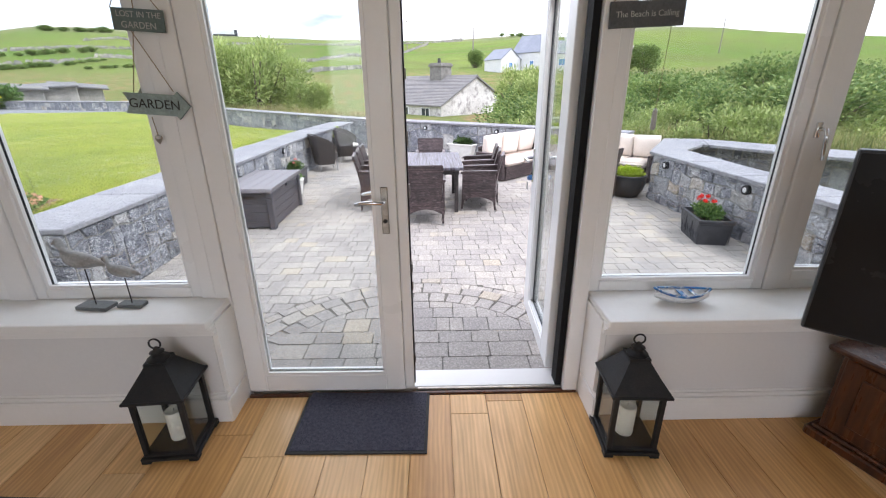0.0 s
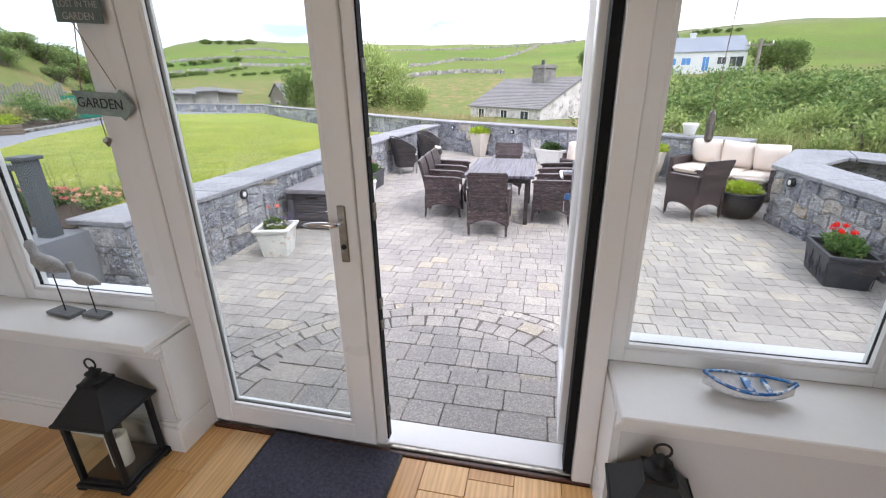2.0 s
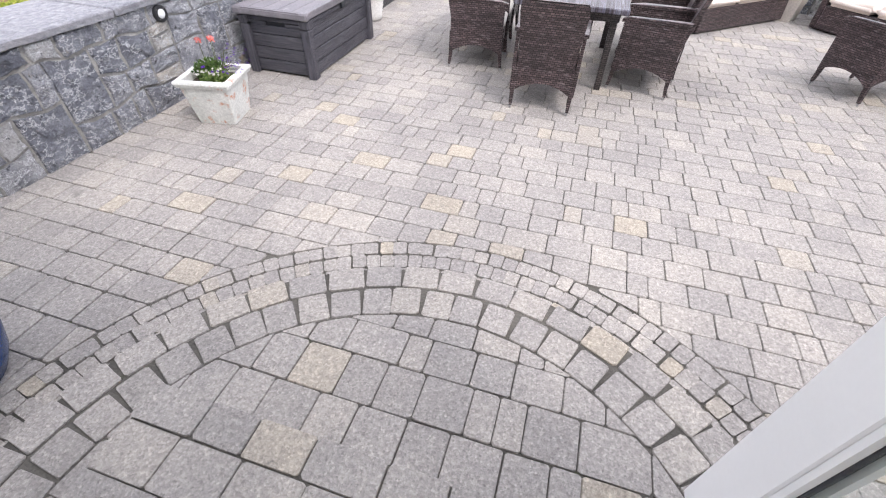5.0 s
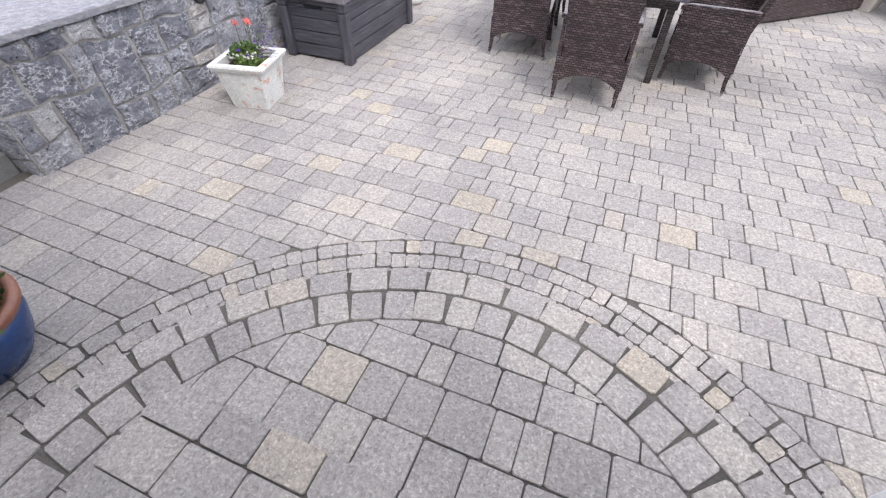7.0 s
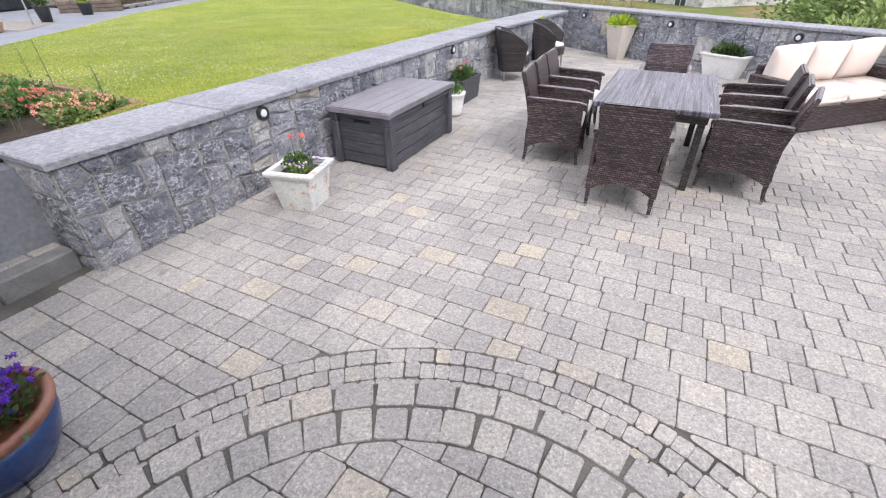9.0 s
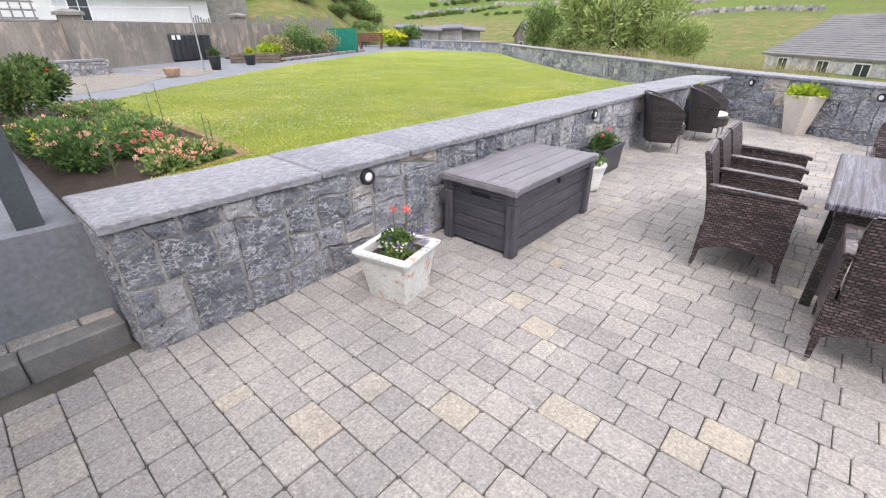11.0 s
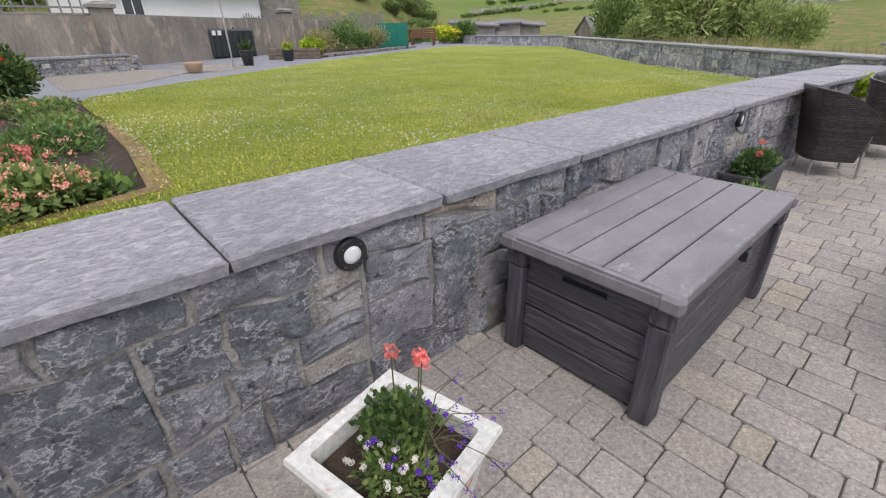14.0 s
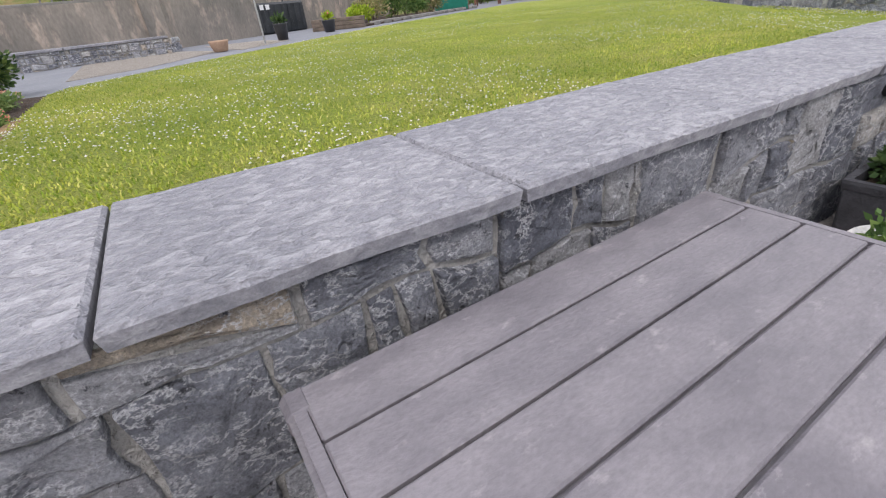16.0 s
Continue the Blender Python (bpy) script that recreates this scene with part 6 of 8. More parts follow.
# ---- inside: lanterns, mat, birds, boat, signs, cabinet, television ----
def lantern(at, turn, label):
    t = empty("candle_lantern", label, "lantern", "candle lanterns", at=at, turn=turn)
    a, H = .112, .33
    part("base_plate", boxes((-a - .012, a + .012, -a - .012, a + .012, 0.012, .03), (-a, a, -a, a, .03, .045), (-a - .012, -a + .03, -a - .012, -a + .03, 0, .012), (a - .03, a + .012, -a - .012, -a + .03, 0, .012), (-a - .012, -a + .03, a - .03, a + .012, 0, .012), (a - .03, a + .012, a - .03, a + .012, 0, .012), bevel=.003), "black_metal", t)
    for sx in (-1, 1):
        for sy in (-1, 1):
            x, y, w = sx * (a - .012), sy * (a - .012), .011
            part("post", boxes((x - w, x + w, y - w, y + w, .045, H), bevel=.002), "black_metal", t)
    part("top_frame", boxes((-a - .018, a + .018, -a - .018, a + .018, H, H + .014), bevel=.003), "black_metal", t)
    part("roof", loft(bmesh.new(), [[(s * sx, s * sy, z) for sx, sy in ((-1, -1), (1, -1), (1, 1), (-1, 1))] for s, z in ((a + .010, H + .014), (.045, H + .135), (.045, H + .150))]), "black_metal", t)
    part("finial", lathe(bmesh.new(), [(.046, H + .150), (.046, H + .156), (.026, H + .160), (.022, H + .18), (.030, H + .186), (.012, H + .195), (.010, H + .205), (.006, H + .21)], 16), "black_metal", t, smooth=True)
    ring = bmesh.new()
    tube(ring, [(.024 * math.cos(i * math.pi / 8), 0, H + .225 + .024 * math.sin(i * math.pi / 8)) for i in range(17)], .004, 6)
    part("ring_handle", ring, "black_metal", t, smooth=True)
    for k in range(4):
        m = Matrix.Rotation(k * math.pi / 2, 4, "Z")
        g = boxes((-a + .024, a - .024, -a + .010, -a + .012, .046, H - .001), m=m)
        pane = part("pane", g, "glass", t)
        pane.visible_shadow = False
        o = bmesh.new()
        for s in (-1, 1):
            tube(o, [(s * .004, -.088, H + .055), (s * .03, -.094, H + .045), (s * .035, -.085, H + .062), (s * .015, -.078, H + .075), (s * .004, -.074, H + .085)], .002, 4)
        bmesh.ops.transform(o, matrix=m, verts=o.verts)
        part("scroll_ornament", o, "black_metal", t)
    candle = part("candle", lathe(bmesh.new(), [(.038, .045), (.040, .05), (.040, .195), (.034, .20), (.03, .192), (.004, .19)], 24), "candle", t, "cream pillar candle", True)
    part("wick", tube(bmesh.new(), [(0, 0, .19), (.001, 0, .205)], .0015, 5), "ink", candle)
    return t


lantern((-.985, 1.635, 0), 4, "black metal candle lantern with cream candle on the oak floor")
lantern((1.13, 1.61, 0), -3, "black metal candle lantern with cream candle on the oak floor")

dm = empty("door_mat", "dark blue grey ribbed door mat on the oak floor", "door mat", at=(-.135, 1.755, 0), turn=-1)
part("carpet", wobble(boxes((-.315, .315, -.2, .2, 0.002, .011)), .001, 30), "mat", dm)
part("edging", boxes((-.33, -.315, -.215, .215, 0, .008), (.315, .33, -.215, .215, 0, .008), (-.315, .315, -.215, -.2, 0, .008), (-.315, .315, .2, .215, 0, .008)), "mat_edge", dm)
rug = empty("area_rug", "pale patterned rug with dark border on the oak floor", "rug", at=(-1.45, .2, 0), turn=-3)
part("carpet", boxes((-1.0, .95, -1.15, 1.10, 0, .009)), "rug", rug)
part("border", boxes((-1.0, .95, 1.10, 1.14, 0, .010), (.95, .99, -1.15, 1.14, 0, .010)), "rug_edge", rug, "dark rug border")


def bird_mesh(at, turn, s, label):
    """Carved gull on a thin rod and slate base."""
    bm = bmesh.new()
    body = [(-.085, 0, .0, .004), (-.06, 0, .008, .014), (-.02, 0, .012, .026), (.02, 0, .016, .030), (.05, 0, .024, .024), (.062, 0, .045, .014), (.064, 0, .064, .016), (.070, 0, .078, .017), (.080, 0, .076, .010), (.098, 0, .068, .003)]
    rings = []
    for x, y, z, r in body:
        rings.append([(x * s, y * s + r * s * math.cos(a), (z + r * math.sin(a)) * s) for a in (2 * math.pi * i / 10 for i in range(10))])
    loft(bm, rings)
    t = empty("gull_ornament", label, "ornament", "carved gulls", at=at, turn=turn)
    H = .17 * s / 1.0
    bmesh.ops.transform(bm, matrix=Matrix.Translation((0, 0, H)), verts=bm.verts)
    part("gull", bm, "bird_grey", t, "grey and white carved gull", True)
    tube_bm = tube(bmesh.new(), [(0, 0, .012), (0, 0, H - .02 * s)], .0028, 6)
    part("rod", tube_bm, "black_metal", t)
    part("base", boxes((-.06 * s, .06 * s, -.028 * s, .028 * s, 0, .018), bevel=.002), "bird_base", t, "grey slate base")
    return t


bird_mesh((-1.40, 1.89, .602), 172, 1.35, "tall grey carved gull on a rod on the window board")
bird_mesh((-1.235, 1.90, .602), 176, 1.0, "smaller grey carved gull on a rod on the window board")

boat = empty("boat_ornament", "small blue and white glazed ceramic boat on the window board", "ornament", at=(1.43, 1.86, .603), turn=-4)
bm = bmesh.new()
rings = []
for k in range(9):
    u = -1 + 2 * k / 8
    w = .052 * (1 - abs(u) ** 2.4) + .002
    z = .045 + .022 * u * u
    rings.append([(u * .13, -w, z), (u * .13, -w * .55, .004 + .02 * u * u), (u * .13, w * .55, .004 + .02 * u * u), (u * .13, w, z), (u * .13, w * .82, z - .004), (u * .13, 0, .022 + .02 * u * u), (u * .13, -w * .82, z - .004)])
loft(bm, rings)
part("hull", bm, "white_tape", boat, "white glazed hull", True)
gun = bmesh.new()
for s in (-1, 1):
    tube(gun, [((-1 + 2 * k / 8) * .132, s * (.052 * (1 - abs(-1 + 2 * k / 8) ** 2.4) + .002), .047 + .022 * (-1 + 2 * k / 8) ** 2) for k in range(9)], .0055, 6)
block(gun, -.012, .012, -.045, .045, .038, .046, bevel=.002)
block(gun, .045, .06, -.036, .036, .042, .050, bevel=.002)
part("gunwale", gun, "blue_glaze", boat, "blue glazed rim and seats", True)


def words(parent, text, size, m, mat, name="lettering"):
    cu = bpy.data.curves.new(name, "FONT")
    cu.body, cu.size, cu.align_x, cu.align_y, cu.extrude = text, size, "CENTER", "CENTER", .0006
    tmp = new(name, cu)
    me = bpy.data.meshes.new_from_object(tmp)
    bpy.data.objects.remove(tmp)
    me.transform(m)
    me.materials.clear()
    me.materials.append(M[mat])
    ob = new(name, me)
    ob.parent = parent
    return ob


# signs hang by twine in front of the posts
g = empty("garden_sign", "pale sage arrow sign reading GARDEN hung on twine", "sign", at=(-.92, 1.935, 1.53), turn=0)
ab = bmesh.new()
pts = [(-.125, -.042), (.085, -.042), (.095, -.055), (.145, 0), (.095, .055), (.085, .042), (-.125, .042), (-.10, 0)]
prism(ab, pts, -.005, .005, .001)
bmesh.ops.transform(ab, matrix=pose(0, 0, 0, 90, 4, 0), verts=ab.verts)
part("board", ab, "pale_sign", g)
words(g, "GARDEN", .052, pose(0, -.0066, 0, 90, 4, 0), "ink")
cord = bmesh.new()
tube(cord, [(-.08, 0, .04), (-.03, 0, .24), (0, 0, .36), (.01, 0, .55)], .002, 5)
tube(cord, [(.085, 0, .05), (.03, 0, .16), (-.03, 0, .28)], .002, 5)
tube(cord, [(-.03, .004, -.05), (-.022, 0, -.10), (-.02, 0, -.13)], .002, 5)
part("cord", cord, "twine", g)
part("heart_charm", lathe(bmesh.new(), [(.002, -.022), (.016, 0), (.014, .012), (.003, .016)], 8, at=(-.02, 0, -.14)), "steel", g)
s2 = empty("garden_sign", "dark sage board sign reading LOST IN THE GARDEN hung on twine", "sign", at=(-.91, 1.935, 1.845), turn=0)
part("board", boxes((-.100, .100, -.004, .004, -.040, .040), bevel=.001, m=pose(0, 0, 0, 0, 4, 0)), "slate_sign", s2)
words(s2, "LOST IN THE", .030, pose(.006, -.0052, .018, 90, 4, 0), "chalk")
words(s2, "GARDEN", .034, pose(.0, -.0052, -.020, 90, 4, 0), "chalk")
cord = bmesh.new()
tube(cord, [(-.1, 0, .045), (-.02, 0, .19), (.09, 0, .03)], .002, 5)
part("cord", cord, "twine", s2)
s3 = empty("beach_sign", "dark slate sign reading The Beach is Calling on a cord", "sign", at=(1.10, 1.935, 1.855), turn=0)
part("board", boxes((-.150, .150, -.004, .004, -.048, .048), bevel=.001, m=pose(0, 0, 0, 0, -2, 0)), "dark_sign", s3)
words(s3, "The Beach is Calling", .031, pose(0, -.0052, 0, 90, -2, 0), "chalk")
cord = bmesh.new()
tube(cord, [(-.14, 0, .04), (0, 0, .2), (.14, 0, .05)], .002, 5)
tube(cord, [(.10, .01, .04), (.11, .01, -.05), (.10, .01, -.36)], .0012, 5)
part("cord", cord, "twine", s3)
part("toggle", lathe(bmesh.new(), [(.006, -.45), (.012, -.44), (.010, -.37), (.004, -.36)], 10, at=(.10, .01, 0)), "alu", s3)

cab = empty("television_cabinet", "dark cherry corner cabinet with arched panel doors", "cabinet", at=(2.44, 1.25, 0), turn=-70)
part("carcass", boxes((-.46, .46, -.24, .26, .07, .47), bevel=.004), "cabinet", cab)
part("plinth", boxes((-.50, .50, -.27, .28, 0, .05), (-.48, .48, -.255, .27, .05, .07), bevel=.008), "cabinet", cab)
part("top", boxes((-.51, .51, -.28, .29, .471, .50), bevel=.008), "cabinet", cab)
part("riser", boxes((-.30, .30, -.16, .16, .501, .573), bevel=.006), "cabinet", cab)
for s in (-1, 1):
    dr = part("door", boxes((s * .235 - .205, s * .235 + .205, -.256, -.242, .09, .455), bevel=.004), "cabinet", cab)
    part("panel", boxes((s * .235 - .13, s * .235 + .13, -.266, -.257, .15, .40), bevel=.006), "cabinet", dr)
    part("pull", tube(bmesh.new(), [(s * .04, -.257, .34), (s * .04, -.275, .33), (s * .04, -.275, .28), (s * .04, -.257, .27)], .004, 6), "black_metal", dr)
tv = empty("television", "black flat screen television on the corner cabinet", "television", at=(2.19, 1.19, .575), turn=-40)
part("stand", boxes((-.25, .25, -.11, .11, 0, .015), (-.04, .04, -.02, .02, .015, .12), bevel=.003), "black_plastic", tv)
tvb = part("casing", boxes((-.56, .56, -.03, .03, .08, .80), bevel=.006), "black_plastic", tv)
part("screen", boxes((-.55, .55, -.033, -.0305, .09, .79)), "screen", tvb)

# ---- the left side of the garden ----
ks = tagged(new("step"), "grey concrete kerb blocks forming a step", kind="structure")
y = 2.2
for l in (.48, .46, .48):
    part("kerb_block", boxes((-3.345, -3.20, y + .003, y + l - .003, -.45, -.222), bevel=.012), "kerb", ks)
    y += l
for l, y in ((.30, 2.2), (.31, 2.5), (.30, 2.81), (.32, 3.11), (.18, 3.43)):
    part("kerb_block", boxes((-3.50, -3.348, y + .003, y + l - .003, -.45, -.218), bevel=.010), "paver", ks)
deck = put("deck", boxes((-13.6, -3.50, 2.2, 3.40, -.4, -.13), bevel=.004), "dark_gate", kind="structure", label="dark grey painted deck")
part("deck_edge", boxes((-3.56, -3.46, 2.2, 3.60, -.128, -.095), bevel=.006), "dark_gate", deck)


def railing(label, x0, x1, y):
    """Dark painted posts, two rails and thin balusters."""
    t = empty("railing", label, "railing", at=(0, y, -.095))
    n = 6
    for i in range(n + 1):
        x = x0 + (x1 - x0) * i / n
        p = part("post", boxes((x - .075, x + .075, -.06, .06, 0, 1.13), bevel=.004), "dark_gate", t)
        part("post_cap", boxes((x - .10, x + .10, -.085, .085, 1.132, 1.165), bevel=.006), "dark_gate", p)
    part("top_rail", boxes((x1, x0, -.045, .045, 1.04, 1.09), bevel=.004), "dark_gate", t)
    part("bottom_rail", boxes((x1, x0, -.035, .035, .10, .16), bevel=.004), "dark_gate", t)
    k = int((x0 - x1) / .115)
    for i in range(1, k):
        x = x0 - i * .115
        part("baluster", boxes((x - .011, x + .011, -.011, .011, .16, 1.04)), "black_metal", t)
    return t


railing("dark grey painted timber railing with thin black balusters beside the deck", -3.60, -13.4, 3.42)
bed_soil = put("flower_bed", wobble(prism(bmesh.new(), [(-3.60, 3.62), (-3.60, 3.95), (-3.94, 4.1), (-4.14, 4.9), (-6.0, 4.98), (-8.4, 4.95), (-9.0, 3.6)][::-1], -.4, .362), .01, 5), "soil", kind="structure", label="brown soil flower bed")
put("bed_edging", prism(bmesh.new(), [(-3.90, 4.15), (-3.84, 4.15), (-4.06, 4.98), (-5.2, 5.05), (-6.6, 5.03), (-6.6, 4.94), (-5.2, 4.95), (-4.14, 4.88)][::-1], .30, .379), "bed_rim", kind="structure", label="dry orange brown soil edge of the bed")


def shrub(name, label, cat, at, leaf, seed, rad, n, size, flower=None, nf=0, fr=.03, stems=7, long=1.8):
    """Stems from the ground, a loose crown and, where it blooms, flower heads."""
    rnd = random.Random(seed)
    t = empty(name, label, cat, at=at)
    st = bmesh.new()
    for _ in range(stems):
        a, q = rnd.uniform(0, 6.3), rnd.uniform(.3, .9)
        e = (rad[0] * q * math.cos(a), rad[1] * q * math.sin(a), rad[2] * rnd.uniform(1.0, 1.8))
        tube(st, [(e[0] * .1, e[1] * .1, -.05), (e[0] * .5, e[1] * .5, e[2] * .55), e], [.02 * rad[2] + .004, .012 * rad[2] + .003, .003], 5)
    part("branches", st, "bark", t)
    lf = bmesh.new()
    for _ in range(5):
        o = Vector((rnd.uniform(-.45, .45) * rad[0], rnd.uniform(-.45, .45) * rad[1], rad[2] * rnd.uniform(.75, 1.25)))
        leaves(lf, rnd, o, (rad[0] * .62, rad[1] * .62, rad[2] * .72), n // 5, size, .3, .35, long)
    c = part("crown", lf, leaf, t)
    if flower:
        bm = bmesh.new()
        sp = []
        for _ in range(nf):
            d = Vector((rnd.gauss(0, 1), rnd.gauss(0, 1), abs(rnd.gauss(0, 1)) + .2)).normalized()
            sp.append((d.x * rad[0] * .95, d.y * rad[1] * .95, rad[2] + d.z * rad[2] * .85))
        flower_heads(bm, rnd, sp, fr, 14)
        part("blossom", bm, flower, c)
    return t


shrub("honeysuckle", "green honeysuckle with pink and cream flowers beside the wall", "shrub", (-4.15, 4.42, .33), "shrub_leaf", 31, (.27, .30, .12), 2600, .02, "pink", 60, .024)
shrub("honeysuckle", "low leafy rose plant with coral red blooms by the railing", "shrub", (-4.75, 4.35, .33), "pot_leaf", 32, (.40, .28, .11), 2800, .02, "coral", 46, .026)
shrub("rose_bush", "dense dark green rose bush with few red blooms in the bed", "shrub", (-9.0, 4.30, .33), "rose_leaf", 33, (.52, .38, .36), 6000, .036, "red", 5, .035)
shrub("honeysuckle", "loose green honeysuckle with pale pink flowers beside the railing", "shrub", (-4.7, 3.85, .33), "pot_leaf", 37, (.45, .22, .17), 3000, .02, "pink", 26, .024)
for k, (x, y, hh, fl) in enumerate(((-5.6, 4.60, .07, "pink"), (-6.6, 4.62, .07, "coral"), (-6.2, 3.95, .12, "pink"), (-7.6, 4.55, .10, "pink"), (-5.3, 3.95, .14, "yellow_petal"))):
    shrub("mixed_planting", "mixed low green planting with scattered blooms in the bed", "shrub", (x, y, .33), ("pot_leaf", "shrub_leaf")[k % 2], 150 + k, (.62, .36, hh), 3000, .022, fl, 12, .026, 12)
shrub("leafy_weed", "low leafy green growth covering the soil of the bed", "shrub", (-4.3, 4.62, .33), "pot_leaf", 38, (.20, .22, .07), 900, .028)
shrub("leafy_weed", "low leafy green growth covering the soil of the bed", "shrub", (-4.95, 4.35, .33), "shrub_leaf", 39, (.30, .25, .09), 1100, .028)
shrub("rose_bush", "low green rose bush in the bed by the railing", "shrub", (-7.6, 3.95, .33), "rose_leaf", 34, (.45, .3, .40), 2600, .03)
for i, (x, y, hh) in enumerate(((-4.25, 4.0, .55), (-4.02, 3.96, .42), (-4.55, 4.05, .62), (-4.45, 4.45, .60), (-4.05, 4.6, .40), (-4.35, 4.75, .30), (-4.9, 4.5, .50))):
    t = empty("tall_weed", "tall thin green stem with narrow leaves in the bed", "plant", "tall weeds in the bed", at=(x, y, .35))
    rnd = random.Random(60 + i)
    part("stem", tube(bmesh.new(), [(0, 0, 0), (.02, .01, hh * .5), (-.01, .02, hh)], [.004, .003, .002], 5), "stem", t)
    bm = bmesh.new()
    for k in range(26):
        z = hh * (.25 + .75 * k / 26)
        a = k * 2.4
        d, u = Vector((math.cos(a), math.sin(a), .5)), Vector((-math.sin(a), math.cos(a), 0))
        p = Vector((0, .01, z))
        l = .055 * (1.2 - .7 * k / 26)
        bm.faces.new([bm.verts.new(v) for v in (p, p + d * l * .5 + u * .006, p + d * l, p + d * l * .5 - u * .006)])
    part("foliage", bm, "pot_leaf", t)

# concrete boundary wall with piers
CW = [(-16.0, 0.0), (-16.9, 6.5), (-20.2, 11.2), (-22.6, 16.0)]
cwall = tagged(new("concrete_wall"), "stained concrete boundary wall with square piers", kind="structure")
for (p, q), (a, b) in zip(zip(CW, CW[1:]), ((1.55, 1.55), (1.55, 1.58), (1.58, 1.62))):
    part("wall_panel", core(q, p, 0, b, a, .15), "concrete", cwall)
    A, B = Vector(p), Vector(q)
    d = (B - A).normalized()
    m = Matrix.Translation((A.x, A.y, 0)) @ Matrix.Rotation(math.atan2(d.y, d.x), 4, "Z")
    L = (B - A).length
    part("wall_coping", boxes((0, L, -.04, .20, a, a + .06), bevel=.01, m=m), "coping_conc", cwall)
    k = max(1, int(L / 1.1))
    for i in range(1, k):
        part("pilaster", boxes((L * i / k - .04, L * i / k + .04, -.025, -.002, .2, a - .01), bevel=.004, m=m), "coping_conc", cwall)
for x, y, z in ((-16.75, 6.45, 1.80), (-21.2, 13.2, 1.95)):
    pr = part("pier", boxes((x - .24, x + .24, y - .24, y + .24, 0, z - .08), bevel=.01), "concrete", cwall)
    part("pier_cap", loft(bmesh.new(), [[(x + s * sx, y + s * sy, zz) for sx, sy in ((-1, -1), (1, -1), (1, 1), (-1, 1))] for s, zz in ((.31, z - .08), (.31, z), (.12, z + .07))]), "coping_conc", pr)

rbed = tagged(new("raised_bed"), "low raised bed of thin grey stone with planting", kind="structure")
RB = [(-14.2, 3.3), (-14.25, 4.6), (-14.75, 6.5)]
for i, (p, q) in enumerate(zip(RB, RB[1:])):
    part("wall_core", core(p, q, .1, .66, .66, .9), "mortar", rbed)
    rubble_face(random.Random(70 + i), rbed, p, q, .2, .66, .66, .16)
    A, B = Vector(p), Vector(q)
    d = (B - A).normalized()
    n = Vector((-d.y, d.x))
    cap(rbed, (tuple(A - n * .05), tuple(B - n * .05)), (tuple(A + n * .3), tuple(B + n * .3)), .71, .71, .05, rc)
rubble_face(random.Random(77), rbed, (-14.75, 6.5), (-15.6, 6.75), .2, .66, .66, .16)
gv = prism(bmesh.new(), [(-10.3, 4.9), (-10.9, 5.9), (-12.9, 7.3), (-15.0, 6.6), (-14.8, 4.8)][::-1], .30, .352)
put("gravel_patch", gv, "gravel", kind="structure", label="pale gravel patch")
gv = prism(bmesh.new(), [(-12.3, 7.6), (-13.6, 8.9), (-15.2, 8.6), (-15.8, 7.3), (-13.4, 7.4)][::-1], .30, .3525)
put("gravel_patch", gv, "gravel", kind="structure", label="pale gravel patch")


def heading(a, b):
    return math.degrees(math.atan2(b[1] - a[1], b[0] - a[0]))


tank = empty("oil_tank", "black ribbed plastic oil tank against the concrete wall", "oil tank", at=(-19.15, 10.35, .345), turn=heading((-18.6, 9.44), (-19.5, 11.2)))
bm = boxes((-1.0, 1.0, 0, .72, 0, .92), bevel=.06)
for i in range(7):
    part("rib", boxes((-.9 + i * .28, -.78 + i * .28, -.03, -.001, .05, .86), bevel=.012), "black_plastic", tank)
part("tank_body", bm, "black_plastic", tank)
for i in (0, 1):
    part("notice_plate", boxes((-.95 + i * .24, -.80 + i * .24, -.036, -.031, .72, .86)), "white_tape", tank, "small white notice plate")
part("filler_cap", lathe(bmesh.new(), [(.10, .92), (.10, .97), (.08, .98)], 14, at=(.3, .35, 0)), "black_plastic", tank)
pole = empty("clothes_pole", "thin grey metal clothes line pole on the path", "clothes line", at=(-13.35, 8.3, .345))
part("pole", tube(bmesh.new(), [(0, 0, 0), (-.02, 0, 1.55)], .02, 8), "alu", pole)
line = bmesh.new()
tube(line, [(-.02, 0, 1.50), (-.5, -2.5, 1.46), (-1.2, -6, 1.47)], .005, 4)
part("line", line, "white_tape", pole, "white washing line")
for i, (x, y, r, h, mat, lf, lab) in enumerate(((-13.9, 8.85, .17, .36, "black_pot", "dark_leaf", "tall dark grey pot with bare plant on the path"), (-15.1, 10.45, .19, .30, "black_pot", "lime_leaf", "dark grey pot with pink flowers on the path"), (-12.55, 7.25, .19, .20, "terracotta", "pot_leaf", "low square terracotta tub on gravel"))):
    t = round_pot("path_pot", lab, (x, y, .352), [(r * .62, 0), (r * .7, .01), (r * .95, h - .03), (r, h), (r * .85, h), (r * .8, h * .8)], mat, r * .8, h * .85)
    if i < 2:
        planting(t, 80 + i, lf, 160, (0, 0, h + .06), (r * .8, r * .8, .10), .05, [("coral", [(.05, 0, h + .14), (-.06, .04, h + .12)], .05, "flower")] if i else ())
sl = empty("sleeper_planter", "low planter of stacked old timber sleepers with dry plants", "planter", at=(-15.9, 11.0, .345), turn=heading((-16.2, 10.3), (-15.2, 11.6)))
for k in range(3):
    part("sleeper", boxes((-.8, .8, 0, .14, k * .105, k * .105 + .1), bevel=.012), "old_wood", sl)
    part("sleeper", boxes((-.8, -.66, .145, .75, k * .105, k * .105 + .1), bevel=.012), "old_wood", sl)
